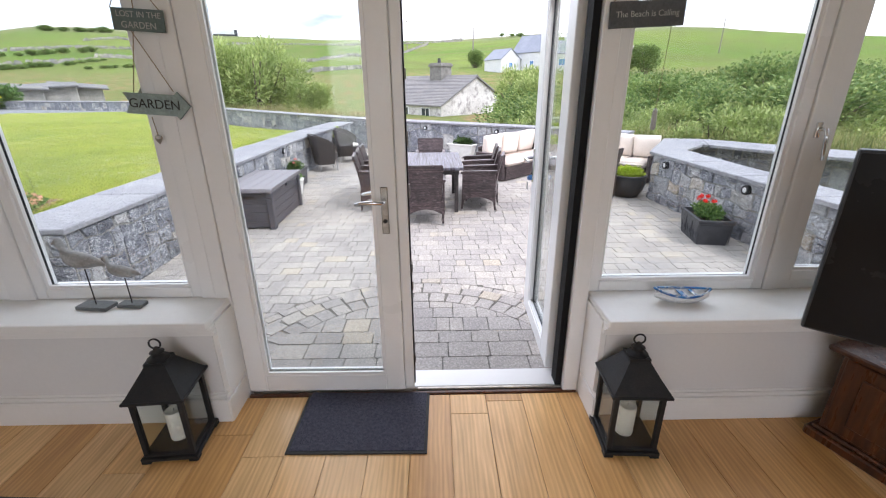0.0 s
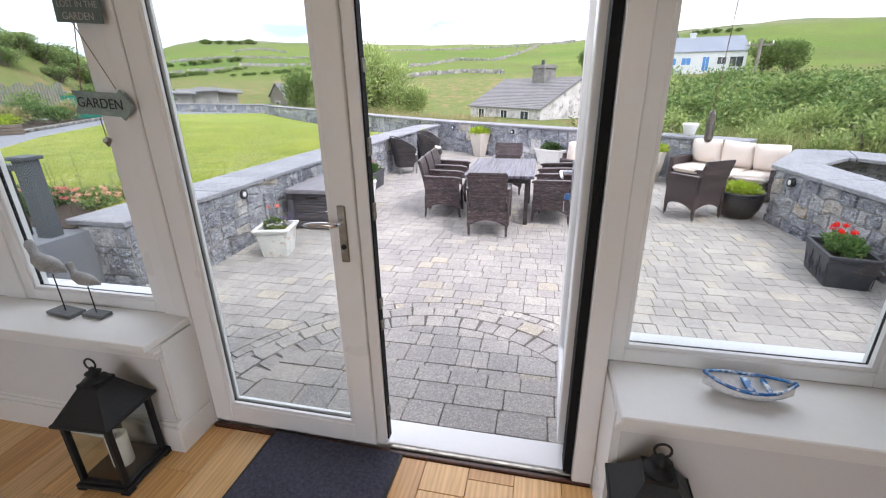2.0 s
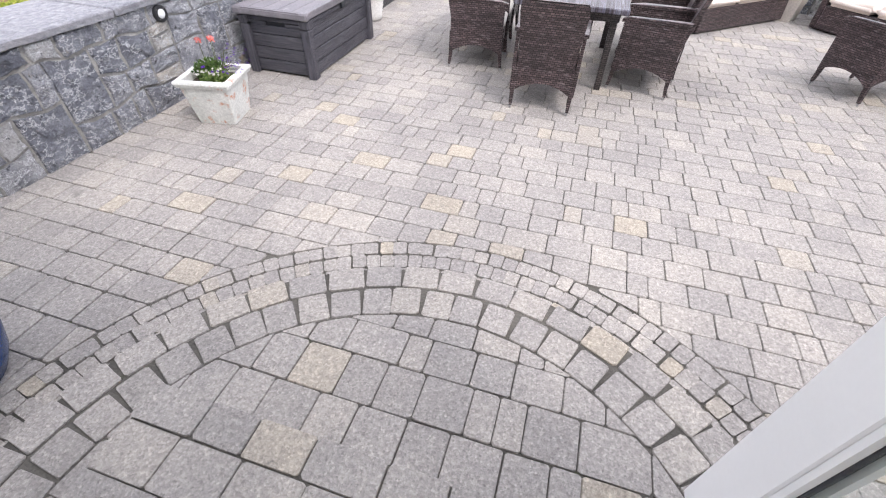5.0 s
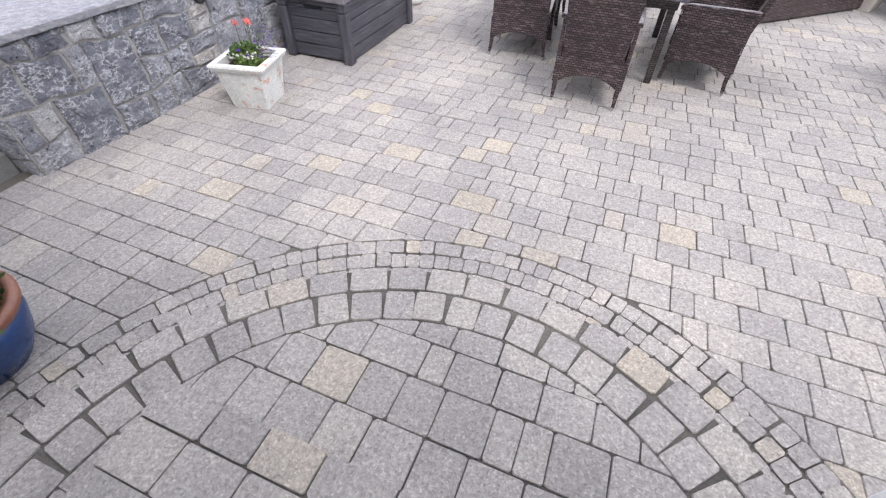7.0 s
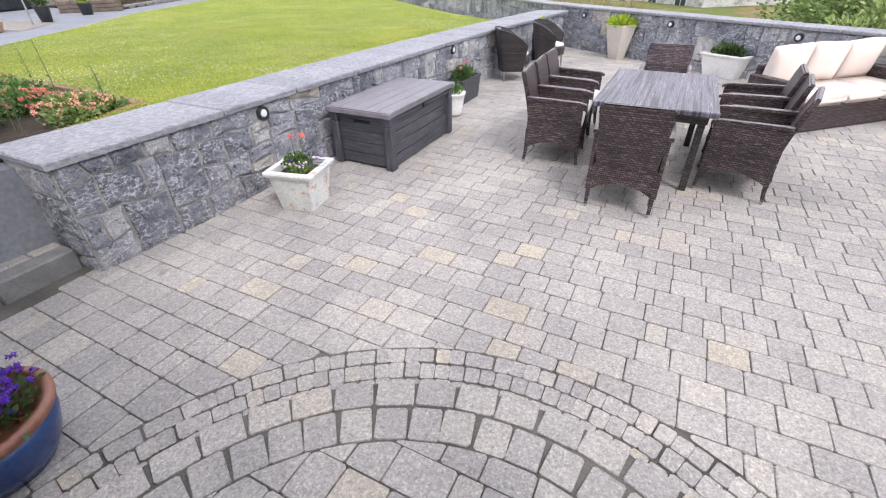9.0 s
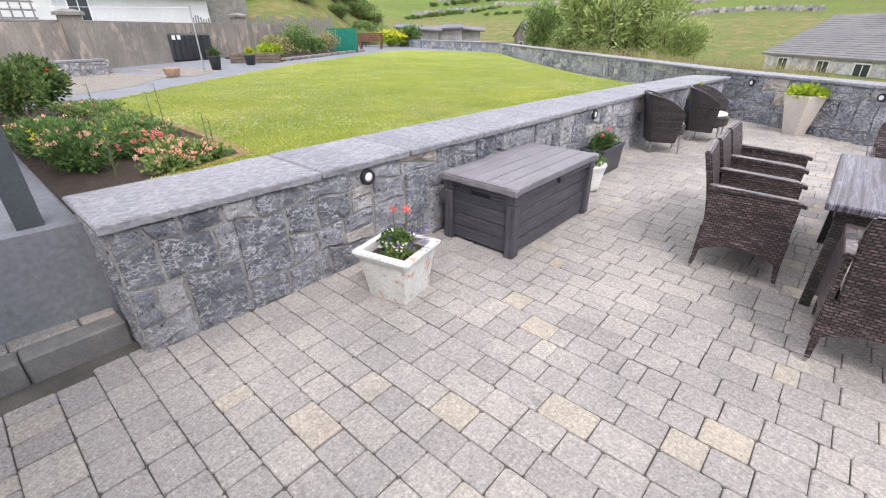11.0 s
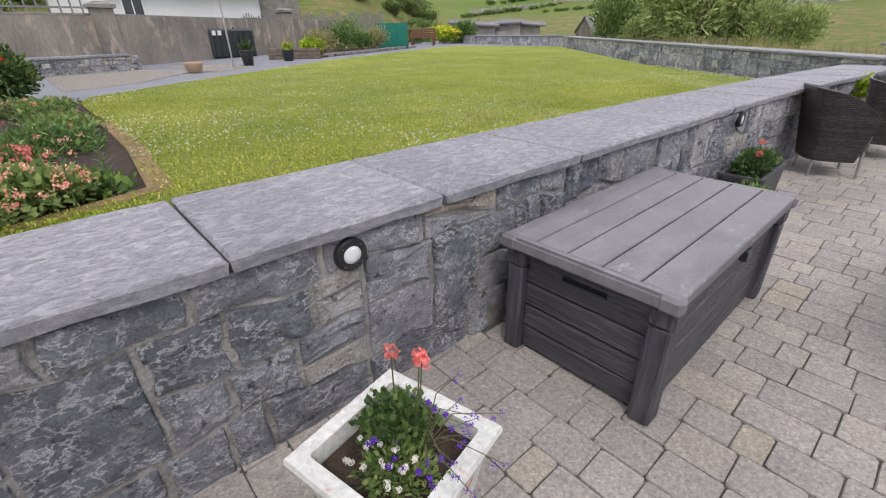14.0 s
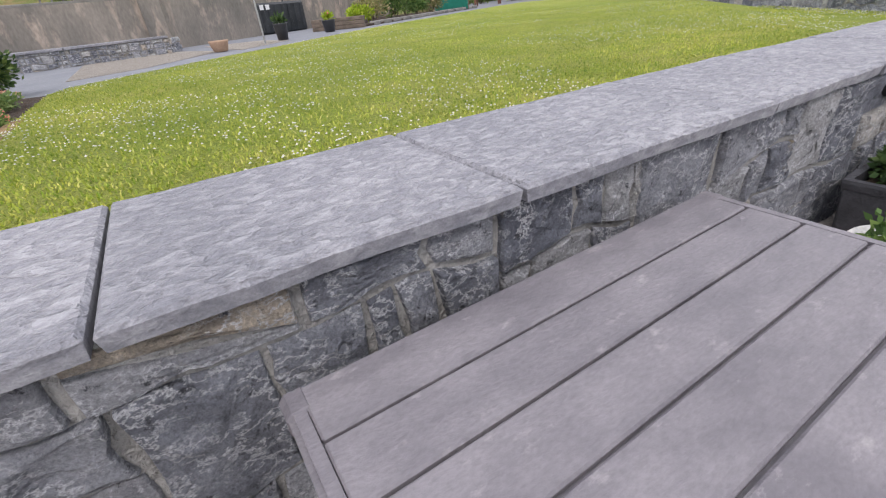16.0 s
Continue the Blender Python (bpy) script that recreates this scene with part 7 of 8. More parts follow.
net = empty("netting_screen", "dark green netting screen on posts at the lawn edge", "garden screen", at=(-20.6, 18.1, .345), turn=heading((-21.4, 17.7), (-19.8, 18.4)))
part("netting", wobble(boxes((-.85, .85, 0, .02, .04, 1.10)), .01, 4), "green_net", net)
for x in (-.85, 0, .85):
    part("post", boxes((x - .025, x + .025, .022, .07, 0, 1.14)), "old_wood", net)
part("side_netting", boxes((-.87, -.85, 0, 1.2, .04, 1.08)), "green_net", net)
bench = empty("garden_bench", "brown slatted timber bench on the path", "bench", at=(-22.9, 21.9, .345), turn=40)
for i in range(4):
    part("slat", boxes((-.7, .7, .20 + i * .0, .225, .45 + i * .11, .54 + i * .11), bevel=.008), "brown_wood", bench)
for i in range(4):
    part("seat_slat", boxes((-.7, .7, -.25 + i * .11, -.16 + i * .11, .40, .43), bevel=.006), "brown_wood", bench)
for x in (-.62, .62):
    part("leg", boxes((x - .04, x + .04, -.24, -.16, 0, .40), bevel=.005), "brown_wood", bench)
    part("leg", boxes((x - .04, x + .04, .226, .29, 0, .88), bevel=.005), "brown_wood", bench)
lowwall = tagged(new("low_wall"), "low dark stone wall at the bottom of the lawn", kind="structure")
stone_wall(lowwall, (-28.0, 27.3), (-13.9, 22.5), .78, .80, .1, .34, seed=90)
ckz = random.Random(91)
for i in range(14):
    k = i / 14
    x, y = -19.9 + k * 4.6, 19.1 - k * 7.4
    t = put("edging_stone", wobble(boxes((-.22, .22, -.10, .10, 0, .11), bevel=.02), .012, 5, i), "coping_conc", None, "rough pale stone edging the planted border", category="edging stone", group="edging stones of the border")
    t.matrix_basis = pose(x - .55, y + .1, .345, 0, 0, heading((0, 0), (4.6, -7.4)) + ckz.uniform(-8, 8))
border = put("border", wobble(prism(bmesh.new(), [(-15.6, 11.6), (-17.6, 14.6), (-20.4, 18.9), (-22.4, 17.2), (-21.6, 13.6), (-19.6, 11.6)][::-1], 0, .40), .015, 3), "soil", kind="structure", label="planted soil border")
for i, (x, y, r, h, lf, nm) in enumerate(((-18.2, 13.2, .7, .42, "straw", "tall grass clump"), (-19.2, 14.6, .7, .5, "pot_leaf", "green border shrub"), (-17.3, 12.3, .5, .3, "lime_leaf", "lime border plant"), (-20.4, 15.7, .9, .75, "shrub_leaf", "tall border shrub"), (-19.8, 16.6, .7, .5, "straw", "tall grass clump"), (-18.6, 15.2, .5, .35, "pot_leaf", "green border shrub"))):
    shrub("border_shrub", nm + " in the planted border", "shrub", (x, y, .38), lf, 100 + i, (r, r, h), 1500, .05)


# ---- buildings ----
def house(name, label, at, turn, L, D, base, eave, ridge, wallm, roofm, wins=(), chimneys=(), cat="house", over=.15, courses=0):
    """Gabled house, its ridge along its own x; windows are (face, x, z, w, h)."""
    t = empty(name, label, cat, at=(*at, 0), turn=turn)
    bm = bmesh.new()
    e = [(-L / 2, -D / 2), (L / 2, -D / 2), (L / 2, D / 2), (-L / 2, D / 2)]
    lo, hi = [bm.verts.new((*p, base)) for p in e], [bm.verts.new((*p, eave)) for p in e]
    g0, g1 = bm.verts.new((-L / 2, 0, ridge)), bm.verts.new((L / 2, 0, ridge))
    bm.faces.new(lo[::-1])
    bm.faces.new((lo[0], lo[1], hi[1], hi[0]))
    bm.faces.new((lo[2], lo[3], hi[3], hi[2]))
    bm.faces.new((lo[1], lo[2], hi[2], g1, hi[1]))
    bm.faces.new((lo[3], lo[0], hi[0], g0, hi[3]))
    bm.faces.new((hi[0], hi[1], g1, g0))
    bm.faces.new((hi[2], hi[3], g0, g1))
    part("wall", bm, wallm, t)
    sl = (ridge - eave) / (D / 2)
    rf = bmesh.new()
    sheets = []
    for s in (-1, 1):
        n = courses or 1
        for i in range(n):
            y0, y1 = (D / 2 + over) * (1 - i / n), (D / 2 + over) * (1 - (i + 1) / n)
            z0, z1 = ridge - sl * y0, ridge - sl * y1
            q = []
            for x in (-L / 2 - over, L / 2 + over):
                q += [(x, s * y0, z0 + .10), (x, s * y1, z1 + (.07 if courses else .10)), (x, s * y1, z1 + .0), (x, s * y0, z0 + .0)]
            if courses:
                sheets.append(loft(bmesh.new(), [q[:4], q[4:]]))
            else:
                loft(rf, [q[:4], q[4:]])
    if courses:
        boxy = [(x, -.18, ridge + .04) for x in (-L / 2 - over, L / 2 + over)]
        loft(rf, [[(x, -.2, ridge - .02), (x, 0, ridge + .15), (x, .2, ridge - .02), (x, 0, ridge + .03)] for x, _, _ in boxy])
    roof = part("roof", rf, roofm, t)
    for q in sheets:
        part("slate_course", q, roofm, roof)
    for x, w, h in chimneys:
        c = part("chimney", boxes((x - w / 2, x + w / 2, -w * .4, w * .4, ridge - .6, ridge + h), (x - w / 2 - .08, x + w / 2 + .08, -w * .4 - .08, w * .4 + .08, ridge + h - .25, ridge + h - .1), bevel=.01), wallm if h < 1 else "coping_conc", roof)
        pot = part("pot", lathe(bmesh.new(), [(.14, ridge + h), (.11, ridge + h + .3), (.13, ridge + h + .33)], 10, at=(x - .15, 0, 0)), "black_pot", roof)
    for f, x, z, w, h, m in wins:
        wn_ = part("window", boxes((-w / 2 - .06, w / 2 + .06, -.03, .02, -h / 2 - .06, -h / 2), (-w / 2 - .06, w / 2 + .06, -.03, .02, h / 2, h / 2 + .06), (-w / 2 - .06, -w / 2, -.03, .02, -h / 2, h / 2), (w / 2, w / 2 + .06, -.03, .02, -h / 2, h / 2), (-.02, .02, -.02, .02, -h / 2, h / 2)), "upvc", t)
        pn = part("pane", boxes((-w / 2, w / 2, -.012, .004, -h / 2, h / 2)), m, wn_)
        wn_.matrix_basis = {"f": pose(x, -D / 2 - .01, z), "r": pose(L / 2 + .01, x, z, 0, 0, 90), "l": pose(-L / 2 - .01, x, z, 0, 0, -90), "b": pose(x, D / 2 + .01, z, 0, 0, 180)}[f]
    return t


def spot(az, r):
    return (-r * math.sin(radians(az)), r * math.cos(radians(az)))


CO = (.35, 35.6)
house("cottage", "old whitewashed cottage with grey slate roof and chimney", CO, -49, 8.4, 6.6, -3.2, .10, 1.88, "render_old", "slate_piece", (("f", -2.6, -.42, .7, .6, "dark_window"), ("f", .3, -.42, .7, .6, "dark_window"), ("f", 2.6, -.42, .8, .6, "dark_window"), ("r", 0.9, -1.6, .5, .5, "dark_window")), ((.5, 1.3, 1.0),), courses=20)
house("white_cottage", "small white gabled outbuilding with slate roof on the hill", spot(-8.3, 92), -60, 5.2, 4.6, 2.4, 5.4, 7.2, "render_white", "blue_roof", (("r", 0, 4.4, .7, .8, "blue_paint"),))
house("white_house", "tall white gabled house with slate roof on the hill", spot(-12.2, 93), -52, 7.0, 5.6, 2.4, 6.6, 9.6, "render_white", "blue_roof", (("r", 0, 6.5, .6, .9, "dark_window"), ("f", 1.5, 4.6, .8, .9, "blue_paint")))
house("blue_house", "white bungalow with blue grey roof and blue door", spot(-16.6, 90), -6, 11.5, 8, 1.8, 6.0, 8.3, "render_white", "blue_roof", (("f", -4.6, 4.6, 1.1, 1.0, "blue_paint"), ("f", -2.6, 4.6, 1.3, 1.0, "blue_paint"), ("f", .2, 4.2, .9, 2.0, "blue_paint"), ("f", 2.4, 4.6, 1.2, 1.0, "dark_window"), ("f", 4.4, 4.4, 1.8, 1.4, "dark_window")), ((-1.5, .8, .7),))
house("stone_barn", "small stone barn with grey slate roof in the pasture", spot(29.2, 62), 62, 5.2, 3.6, -2, .75, 2.2, "concrete", "slate_roof", (("l", 0, -.2, .8, .6, "dark_window"),))
house("neighbour_bungalow", "white rendered bungalow with dark eaves behind the wall", (-32.3, 10.9), 102, 7.4, 8, -.5, 3.1, 4.9, "render_white", "slate_roof", (("f", -2.75, 1.85, .8, 1.9, "dark_window"),), over=.35)
put("block_shed", boxes((-33.5, -30.2, 15.1, 18.2, -.5, 3.6), bevel=.03), "coping_conc", None, "grey rendered block outbuilding behind the wall", category="outbuilding")
tr = empty("lorry_box", "pale grey lorry body parked on the skyline", "lorry", at=(*spot(23.4, 300), ground_z(*spot(23.4, 300))), turn=20)
part("body", boxes((-5.5, 5.5, -1.2, 1.2, .9, 4.4), bevel=.08), "render_white", tr)
part("cab", boxes((5.6, 7.4, -1.1, 1.1, .9, 3.4), bevel=.15), "dark_window", tr)
part("chassis", boxes((-5.4, 7.2, -.9, .9, .0, .88)), "black_plastic", tr)
for i, (r, az, w, tilt) in enumerate(((40, 42.0, 3.2, 4), (41, 39.5, 3.4, -3), (42, 37.2, 3.0, 5))):
    x, y = spot(az, r)
    t = empty("stone_shed", "low ruined stone shed with leaning slate slabs", "shed", "ruined sheds behind the garden", at=(x, y, -.4), turn=az)
    part("wall", wobble(boxes((-w / 2, w / 2, -.9, .9, 0, 1.9), bevel=.05), .06, 1.5, i), "dry_stone", t)
    part("roof", boxes((-w / 2 - .2, w / 2 + .2, -1.1, 1.1, 1.9, 2.02), bevel=.02, m=pose(0, 0, 0, 6, tilt, 0)), "slate_roof", t)
fen = empty("paling_fence", "weathered grey paling fence behind the wall", "fence", at=(0, 0, 0))
for i in range(60):
    k = i / 60
    x, y = -27.5 + 3.4 * k, 13.8 + 6.4 * k
    part("paling", boxes((x - .04, x + .04, y - .02, y + .02, .3, 2.0 + .1 * math.sin(i))), "grey_wood", fen)
part("rail", tube(bmesh.new(), [(-27.5, 13.9, 1.6), (-24.1, 20.3, 1.6)], .04, 5), "grey_wood", fen)
tre = empty("trellis_panel", "grey lattice trellis panel behind the concrete wall", "trellis", at=(-23.0, 5.2, .4), turn=heading((-23, 4), (-23.4, 7)))
for i in range(9):
    part("lath", boxes((-1.6, 1.6, -.012, .012, .3 + i * .26, .36 + i * .26)), "grey_wood", tre)
for i in range(11):
    part("lath", boxes((-1.6 + i * .31, -1.55 + i * .31, .013, .035, .1, 2.6)), "grey_wood", tre)


def pole_at(az, r, h, label="tall wooden utility pole on the hillside", arm=True, sink=0):
    x, y = spot(az, r)
    t = empty("utility_pole", label, "utility pole", "utility poles on the hillside", at=(x, y, ground_z(x, y) - sink), turn=az)
    part("pole", tube(bmesh.new(), [(0, 0, 0), (0, 0, h)], [.16, .11], 8), "pole_wood", t)
    if arm:
        part("crossarm", boxes((-.9, .9, -.06, .06, h - .55, h - .42)), "pole_wood", t)
        for x_ in (-.8, 0, .8):
            part("insulator", lathe(bmesh.new(), [(.05, h - .42), (.06, h - .3), (.03, h - .2)], 6, at=(x_, 0, 0)), "white_tape", t)
    return t


def reach(az, el, eye=1.5, start=45):
    """How far out the land comes up to that elevation on that bearing."""
    r = start
    while r < 345:
        x, y = spot(az, r)
        if (ground_z(x, y) - eye) / r >= math.tan(radians(el)):
            return r
        r += 1.5
    return 345


pole_at(3.2, 200, 11)
pole_at(-4.75, 105, 8.0, arm=False)
pole_at(-22.0, 47, 6.6)
pole_at(-31.2, 150, 8.5, arm=False)
pole_at(10.5, 290, 9, arm=False)
pole_at(20.8, 290, 9, arm=False)
pole_at(24.8, 290, 9, arm=False)

# ---- field walls and hedges ----
def field_wall(rows, seed, h=1.1, name="field_wall", mat="dry_stone", label="pale dry stone field wall across the pasture"):
    """Loose stones along a line of (bearing, elevation)."""
    rnd = random.Random(seed)
    pts = []
    for (a0, e0), (a1, e1) in zip(rows, rows[1:]):
        for i in range(12):
            k = i / 12
            az, el = a0 + (a1 - a0) * k, e0 + (e1 - e0) * k
            pts.append(spot(az, reach(az, el)))
    bm = bmesh.new()
    for p, q in zip(pts, pts[1:]):
        d = math.dist(p, q)
        if d > 40:
            continue
        n = min(40, max(2, int(d / .7)))
        for i in range(n):
            for lv in (0, 1):
                k = (i + rnd.random()) / n
                x, y = p[0] + (q[0] - p[0]) * k + rnd.uniform(-.2, .2), p[1] + (q[1] - p[1]) * k + rnd.uniform(-.2, .2)
                if rnd.random() < .12:
                    continue
                s = rnd.uniform(.35, .6) * (1 if lv == 0 else .8)
                z = ground_z(x, y) + lv * h * .45 - .1
                ring = [(x + s * math.cos(a) * rnd.uniform(.8, 1.2), y + s * math.sin(a) * rnd.uniform(.8, 1.2)) for a in (0.3, 1.6, 2.9, 4.4)]
                loft(bm, [[(a, b, z) for a, b in ring], [(x + (a - x) * .7, y + (b - y) * .7, z + s * h) for a, b in ring]])
    return put(name, bm, mat, None, label, kind="stuff")


field_wall([(16.5, 1.9), (13, 2.5), (10, 2.9), (6, 2.7), (3.5, 3.2), (.5, 4.2)], 1)
field_wall([(26, 3.9), (18, 4.0), (10, 4.05), (1, 4.25), (-4, 4.5)], 2)
field_wall([(17, .9), (13, 1.3), (9, 1.5), (4, 1.3)], 3)
field_wall([(44, 1.4), (38, 1.9), (33, 2.4), (27, 2.5), (24, 1.7), (20, 1.2)], 4)
field_wall([(42, 2.8), (36, 3.3), (30, 3.2), (24, 3.4)], 5)
field_wall([(0, 4.35), (-6, 4.9), (-10.5, 5.0)], 6)
field_wall([(36, 3.9), (33, 4.2), (30, 3.8)], 7)


def crowns(name, label, leaf, seed, n, size, rad=(1, 1, 1), long=1.8, shell=.4):
    """One bush, about two metres over, to be copied and scaled."""
    rnd = random.Random(seed)
    t = empty(name, label, "bush", name.replace("_", " ") + " group")
    st = bmesh.new()
    for _ in range(8):
        a, q = rnd.uniform(0, 6.3), rnd.uniform(.3, .8)
        tube(st, [(0, 0, -.4), (q * .4 * math.cos(a), q * .4 * math.sin(a), .5), (q * math.cos(a), q * math.sin(a), 1.3)], [.06, .035, .01], 5)
    part("trunk", st, "bark", t, kind="stuff")
    lf = bmesh.new()
    for _ in range(9):
        a, q = rnd.uniform(0, 6.3), rnd.uniform(0, .62)
        o = Vector((q * math.cos(a) * rad[0], q * math.sin(a) * rad[1], rnd.uniform(.35, 1.35) * rad[2]))
        k = rnd.uniform(.4, .62)
        leaves(lf, rnd, o, (k * rad[0], k * rad[1], k * rad[2] * .9), n // 9, size, .5, shell, long)
    part("crown", lf, leaf, t)
    return t


def scatter(t, spots):
    first = True
    for x, y, z, sx, sz, turn in spots:
        m = pose(x, y, z, 0, 0, turn) @ Matrix.Diagonal((sx, sx, sz, 1))
        if first:
            t.matrix_basis = m
            first = False
        else:
            copy_thing(t, m).scale = (sx, sx, sz)


def on_land(az, r, sx, sz, turn, sink=.1):
    x, y = spot(az, r)
    return (x, y, ground_z(x, y) - sink, sx, sz, turn)


rb2 = random.Random(41)
willow = crowns("willow_bush", "light green willow bush beyond the boundary wall", "willow_leaf", 1, 15000, .026, long=3.4)
scatter(willow, [on_land(az, r, sx, sz, rb2.uniform(0, 360)) for az, r, sx, sz in ((20.8, 24.5, 2.2, 2.5), (24.4, 26, 1.2, 1.3), (17.6, 25, 1.9, 2.0), (15.3, 24, 1.4, 1.4), (-9.6, 24, .9, 1.3), (-11.2, 23, 1.2, 1.7), (-13.2, 23.5, 1.5, 1.7), (-13.9, 20, 1.3, 1.5))])
dark = crowns("dark_bush", "dark green bush beyond the boundary wall", "shrub_leaf", 2, 7000, .05)
scatter(dark, [on_land(az, r, sx, sz, rb2.uniform(0, 360)) for az, r, sx, sz in ((27.3, 30, 1.5, 1.9), (-5.1, 103, 2.2, 2.2), (-22.5, 84, 3, 2.6), (-24.5, 83, 3, 2.6), (-13.7, 98, 2.5, 2.0))])
sh = crowns("shrub_bush", "green scrub bush on the slope beyond the wall", "shrub_leaf", 3, 8500, .036)
rows = []
for i in range(62):
    az = -12 - 38 * (i + rb2.random()) / 62
    r = rb2.choice((17, 20, 24, 28, 33, 38, 44)) + rb2.uniform(-1.5, 1.5)
    if az > -15.5 and r > 30:
        continue
    h = min(rb2.uniform(1.4, 2.0) * (1 + r * .006), 9)
    rows.append(on_land(az, r, h * rb2.uniform(.9, 1.3), h * (.62 if r < 22 else .8), rb2.uniform(0, 360)))
scatter(sh, rows)
sw = crowns("scrub_willow", "pale green willow scrub on the slope beyond the wall", "willow_leaf", 5, 7000, .034, long=3.0)
rows = []
for i in range(26):
    az = -13 - 34 * (i + rb2.random()) / 26
    r = rb2.choice((16.5, 19, 23, 31)) + rb2.uniform(-1, 1)
    h = rb2.uniform(1.1, 1.7)
    rows.append(on_land(az, r, h, h * (.62 if r < 22 else .85), rb2.uniform(0, 360)))
for i in range(34):
    az = -13 - 36 * (i + rb2.random()) / 34
    s = rb2.uniform(.45, .95)
    rows.append(on_land(az, rb2.uniform(13.2, 16.5), s * 1.3, s, rb2.uniform(0, 360)))
scatter(sw, rows)
bank = crowns("bank_scrub", "low green scrub on the bank behind the garden", "shrub_leaf", 6, 3200, .055)
rows = []
for i in range(80):
    az = 46 + 42 * rb2.random()
    r = 36 + 26 * rb2.random() ** .8
    x, y = spot(az, r)
    if -40 < x < -27 and 5 < y < 19:
        continue
    s = rb2.uniform(.8, 1.7)
    rows.append(on_land(az, r, s * 1.4, s * .62, rb2.uniform(0, 360)))
scatter(bank, rows)
hedge = crowns("hedge_bush", "dark hedge bush along a field boundary", "shrub_leaf", 7, 1600, .10)
rows = []
for (a0, e0, a1, e1, n) in ((45, 1.0, 34, 2.1, 16), (36, 1.4, 27, 1.9, 13), (43, 2.2, 35, 3.0, 9), (26, 1.8, 20, 1.0, 8), (-8, 4.9, -11, 4.8, 3), (39, 4.6, 33, 4.7, 8), (-15, 4.6, -20, 4.7, 5)):
    for i in range(n):
        k = (i + rb2.random()) / n
        az = a0 + (a1 - a0) * k
        r = reach(az, e0 + (e1 - e0) * k)
        s = rb2.uniform(.8, 1.3) * (r / 110)
        rows.append(on_land(az, r, s * 1.05, s * .5, rb2.uniform(0, 360)))
scatter(hedge, rows)
rg2 = random.Random(44)


def verge_spot(rnd):
    k = rnd.random()
    i = 2 if rnd.random() < .55 else 3
    a, b = FAR[i], FAR[min(i + 1, 4)]
    x, y = a[0] + (b[0] - a[0]) * k, a[1] + (b[1] - a[1]) * k
    o = .6 + rnd.random() * 2.6
    x, y = x + o * .57, y + o * .82
    return (x, y, ground_z(x, y) + .15 * (i - 1))


vg = blades(bmesh.new(), rg2, verge_spot, 11000, .95, .012, .5)
put("tall_grass", vg, "straw", kind="stuff", label="tall dry seeding grass beyond the boundary wall")


def reed_spot(rnd):
    a = radians(-12 - 38 * rnd.random())
    r = 12.5 + 5 * rnd.random()
    x, y = r * math.sin(-a), r * math.cos(a)
    return (x, y, ground_z(x, y))


vg = blades(bmesh.new(), rg2, reed_spot, 16000, 1.0, .014, .5)
put("rough_grass", vg, "rough_leaf", kind="stuff", label="rough green grass and reeds beyond the wall")
yb = shrub("yellow_shrub", "bright yellow flowering shrub behind the low wall", "shrub", (*spot(44.6, 35.5), .3), "lime_leaf", 140, (1.5, .8, .55), 2200, .08, "yellow_petal", 60, .14)
shrub("green_shrub", "round light green shrub behind the low wall", "shrub", (*spot(42.2, 35.5), .3), "pot_leaf", 141, (1.2, .9, .7), 2200, .08)
shrub("green_shrub", "green shrub behind the low wall", "shrub", (*spot(47.5, 36), .3), "shrub_leaf", 142, (1.6, .9, .6), 2200, .08)

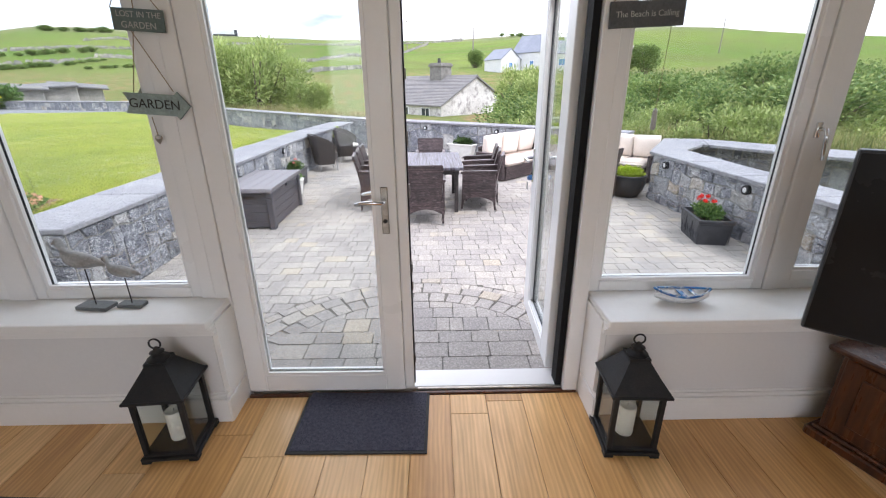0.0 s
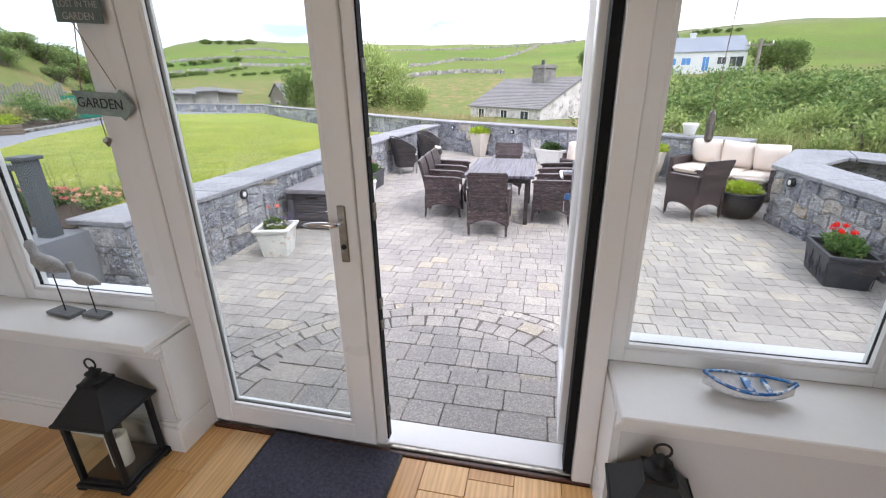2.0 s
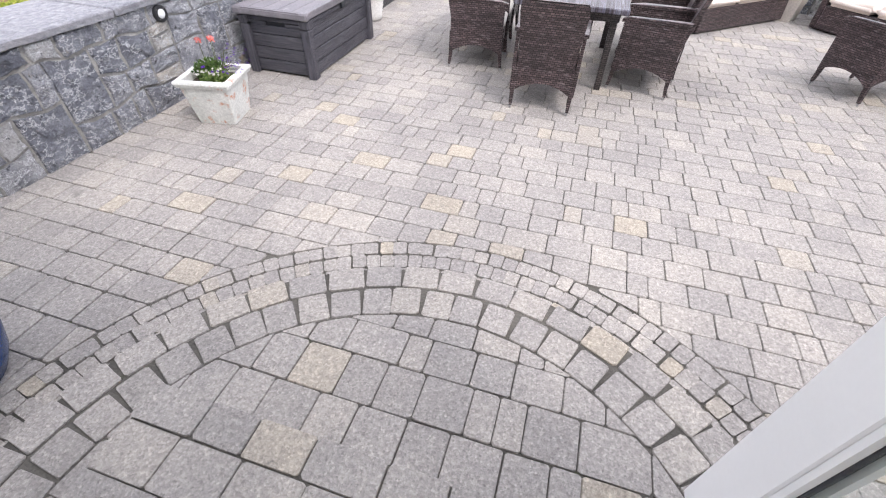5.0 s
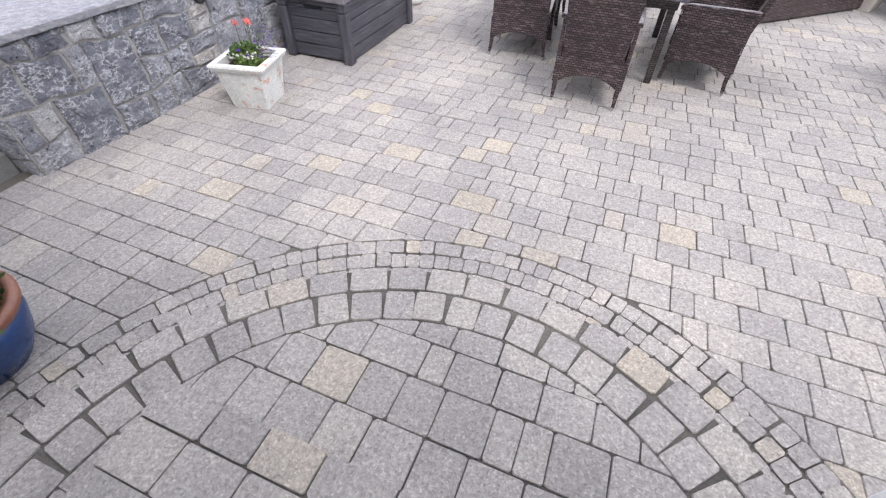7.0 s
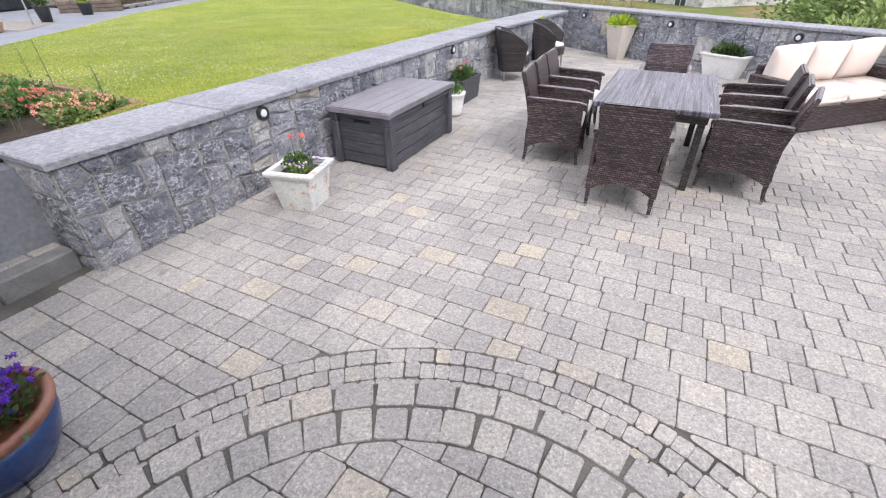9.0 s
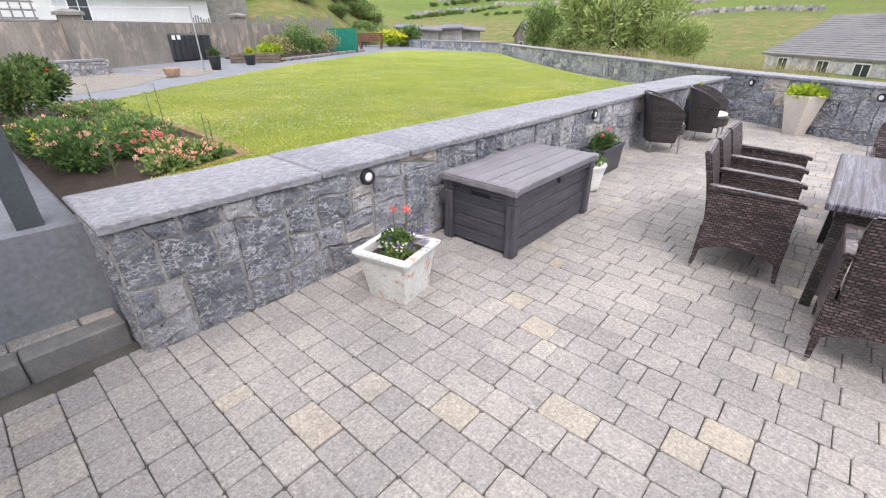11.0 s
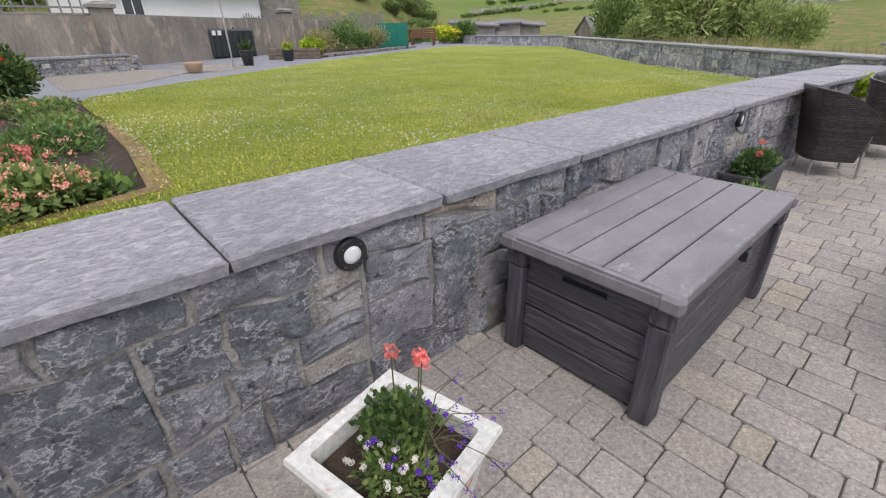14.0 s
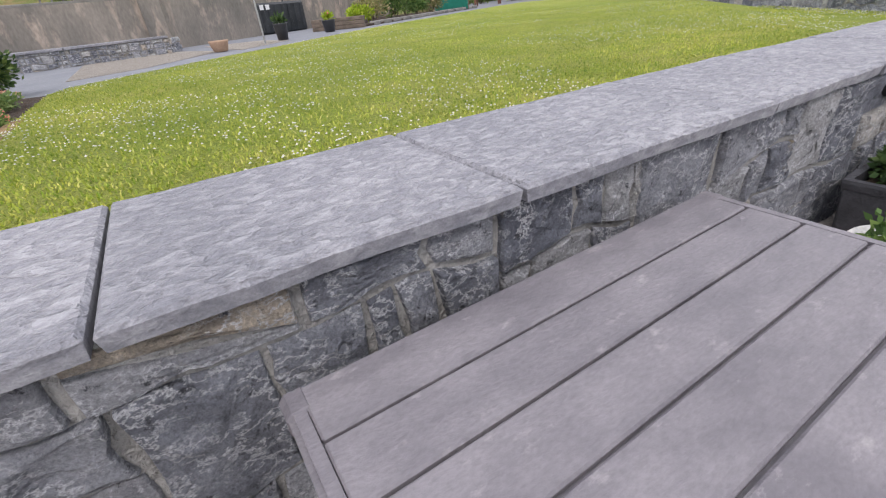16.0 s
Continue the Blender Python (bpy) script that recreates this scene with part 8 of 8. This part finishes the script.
# ---- floor boards, paving blocks and wall stones ----
floor = bpy.data.objects["floor"]
rb = random.Random(2)
x = X0
widths = 0.195
i = 0
while x < X1 - .01:
    y = Y0 - rb.uniform(0, 1.2)
    while y < 1.94:
        l = rb.uniform(1.0, 2.2)
        y0, y1 = max(y, Y0), min(y + l, 1.944)
        if y1 - y0 > .05:
            me_b = boxes((0, min(widths, X1 - x) - .0022, 0, y1 - y0 - .0022, -.02, 0), bevel=0.0012)
            b = put("floor_board", me_b, "oak", floor)
            b.location = (x, y0, 0)
        y += l
    x += widths
paving = put("pavement", boxes((-2.9, 4.0, 2.2, 3.0, -0.6, PAVE - .02)), "joint", kind="structure", label="tumbled grey and buff paving blocks with an arched band at the door")
rq = random.Random(9)


def near(item):
    poly = item[0]
    cx, cy = sum(p[0] for p in poly) / len(poly), sum(p[1] for p in poly) / len(poly)
    return min(math.dist((cx, cy), p) for p in ((0.3, 2.9), (0, 3.2), (-.5, 3.4), (-1.2, 4.2), (-1.8, 4.8)))


ALL = sorted(PAVERS + RINGS, key=near)
for item in ALL[:300]:
    bm = bmesh.new()
    paver_mesh(bm, item, rq)
    put("paving_block", bm, "paver", paving)
for lo in range(300, len(ALL), 400):
    bm = bmesh.new()
    for item in ALL[lo:lo + 400]:
        paver_mesh(bm, item, rq)
    put("paving_blocks", bm, "paver", paving, kind="stuff")
rs = random.Random(12)
for p, q in ((LEFT[0], LEFT[1]), (LEFT[1], LEFT[2]), (LEFT[2], LEFT[3])):
    a, b = Vector(p), Vector(q)
    length = (b - a).length
    d = (b - a) / length
    nrm = Vector((d.y, -d.x))
    polys = cells(rs, length, CAPB - PAVE + .02, .29)
    joined = bmesh.new()
    for poly in polys:
        single = a.y < 9
        bm = bmesh.new() if single else joined
        stone(bm, rs, poly, lambda u, v, o: (a.x + d.x * u + nrm.x * o, a.y + d.y * u + nrm.y * o, PAVE - .02 + v), .017)
        if single:
            if len(bm.faces):
                put("stone", bm, "rubble", garden_wall)
            else:
                bm.free()
    if len(joined.faces):
        put("stonework", joined, "rubble", garden_wall, kind="stuff")
    else:
        joined.free()
# end face of the wall by the steps
for poly in cells(rs, .55, CAPB - PAVE + .02, .26):
    bm = bmesh.new()
    stone(bm, rs, poly, lambda u, v, o: (-3.555 + u, 3.64 - o, PAVE - .02 + v), .017)
    if len(bm.faces):
        put("stone", bm, "rubble", garden_wall)
    else:
        bm.free()
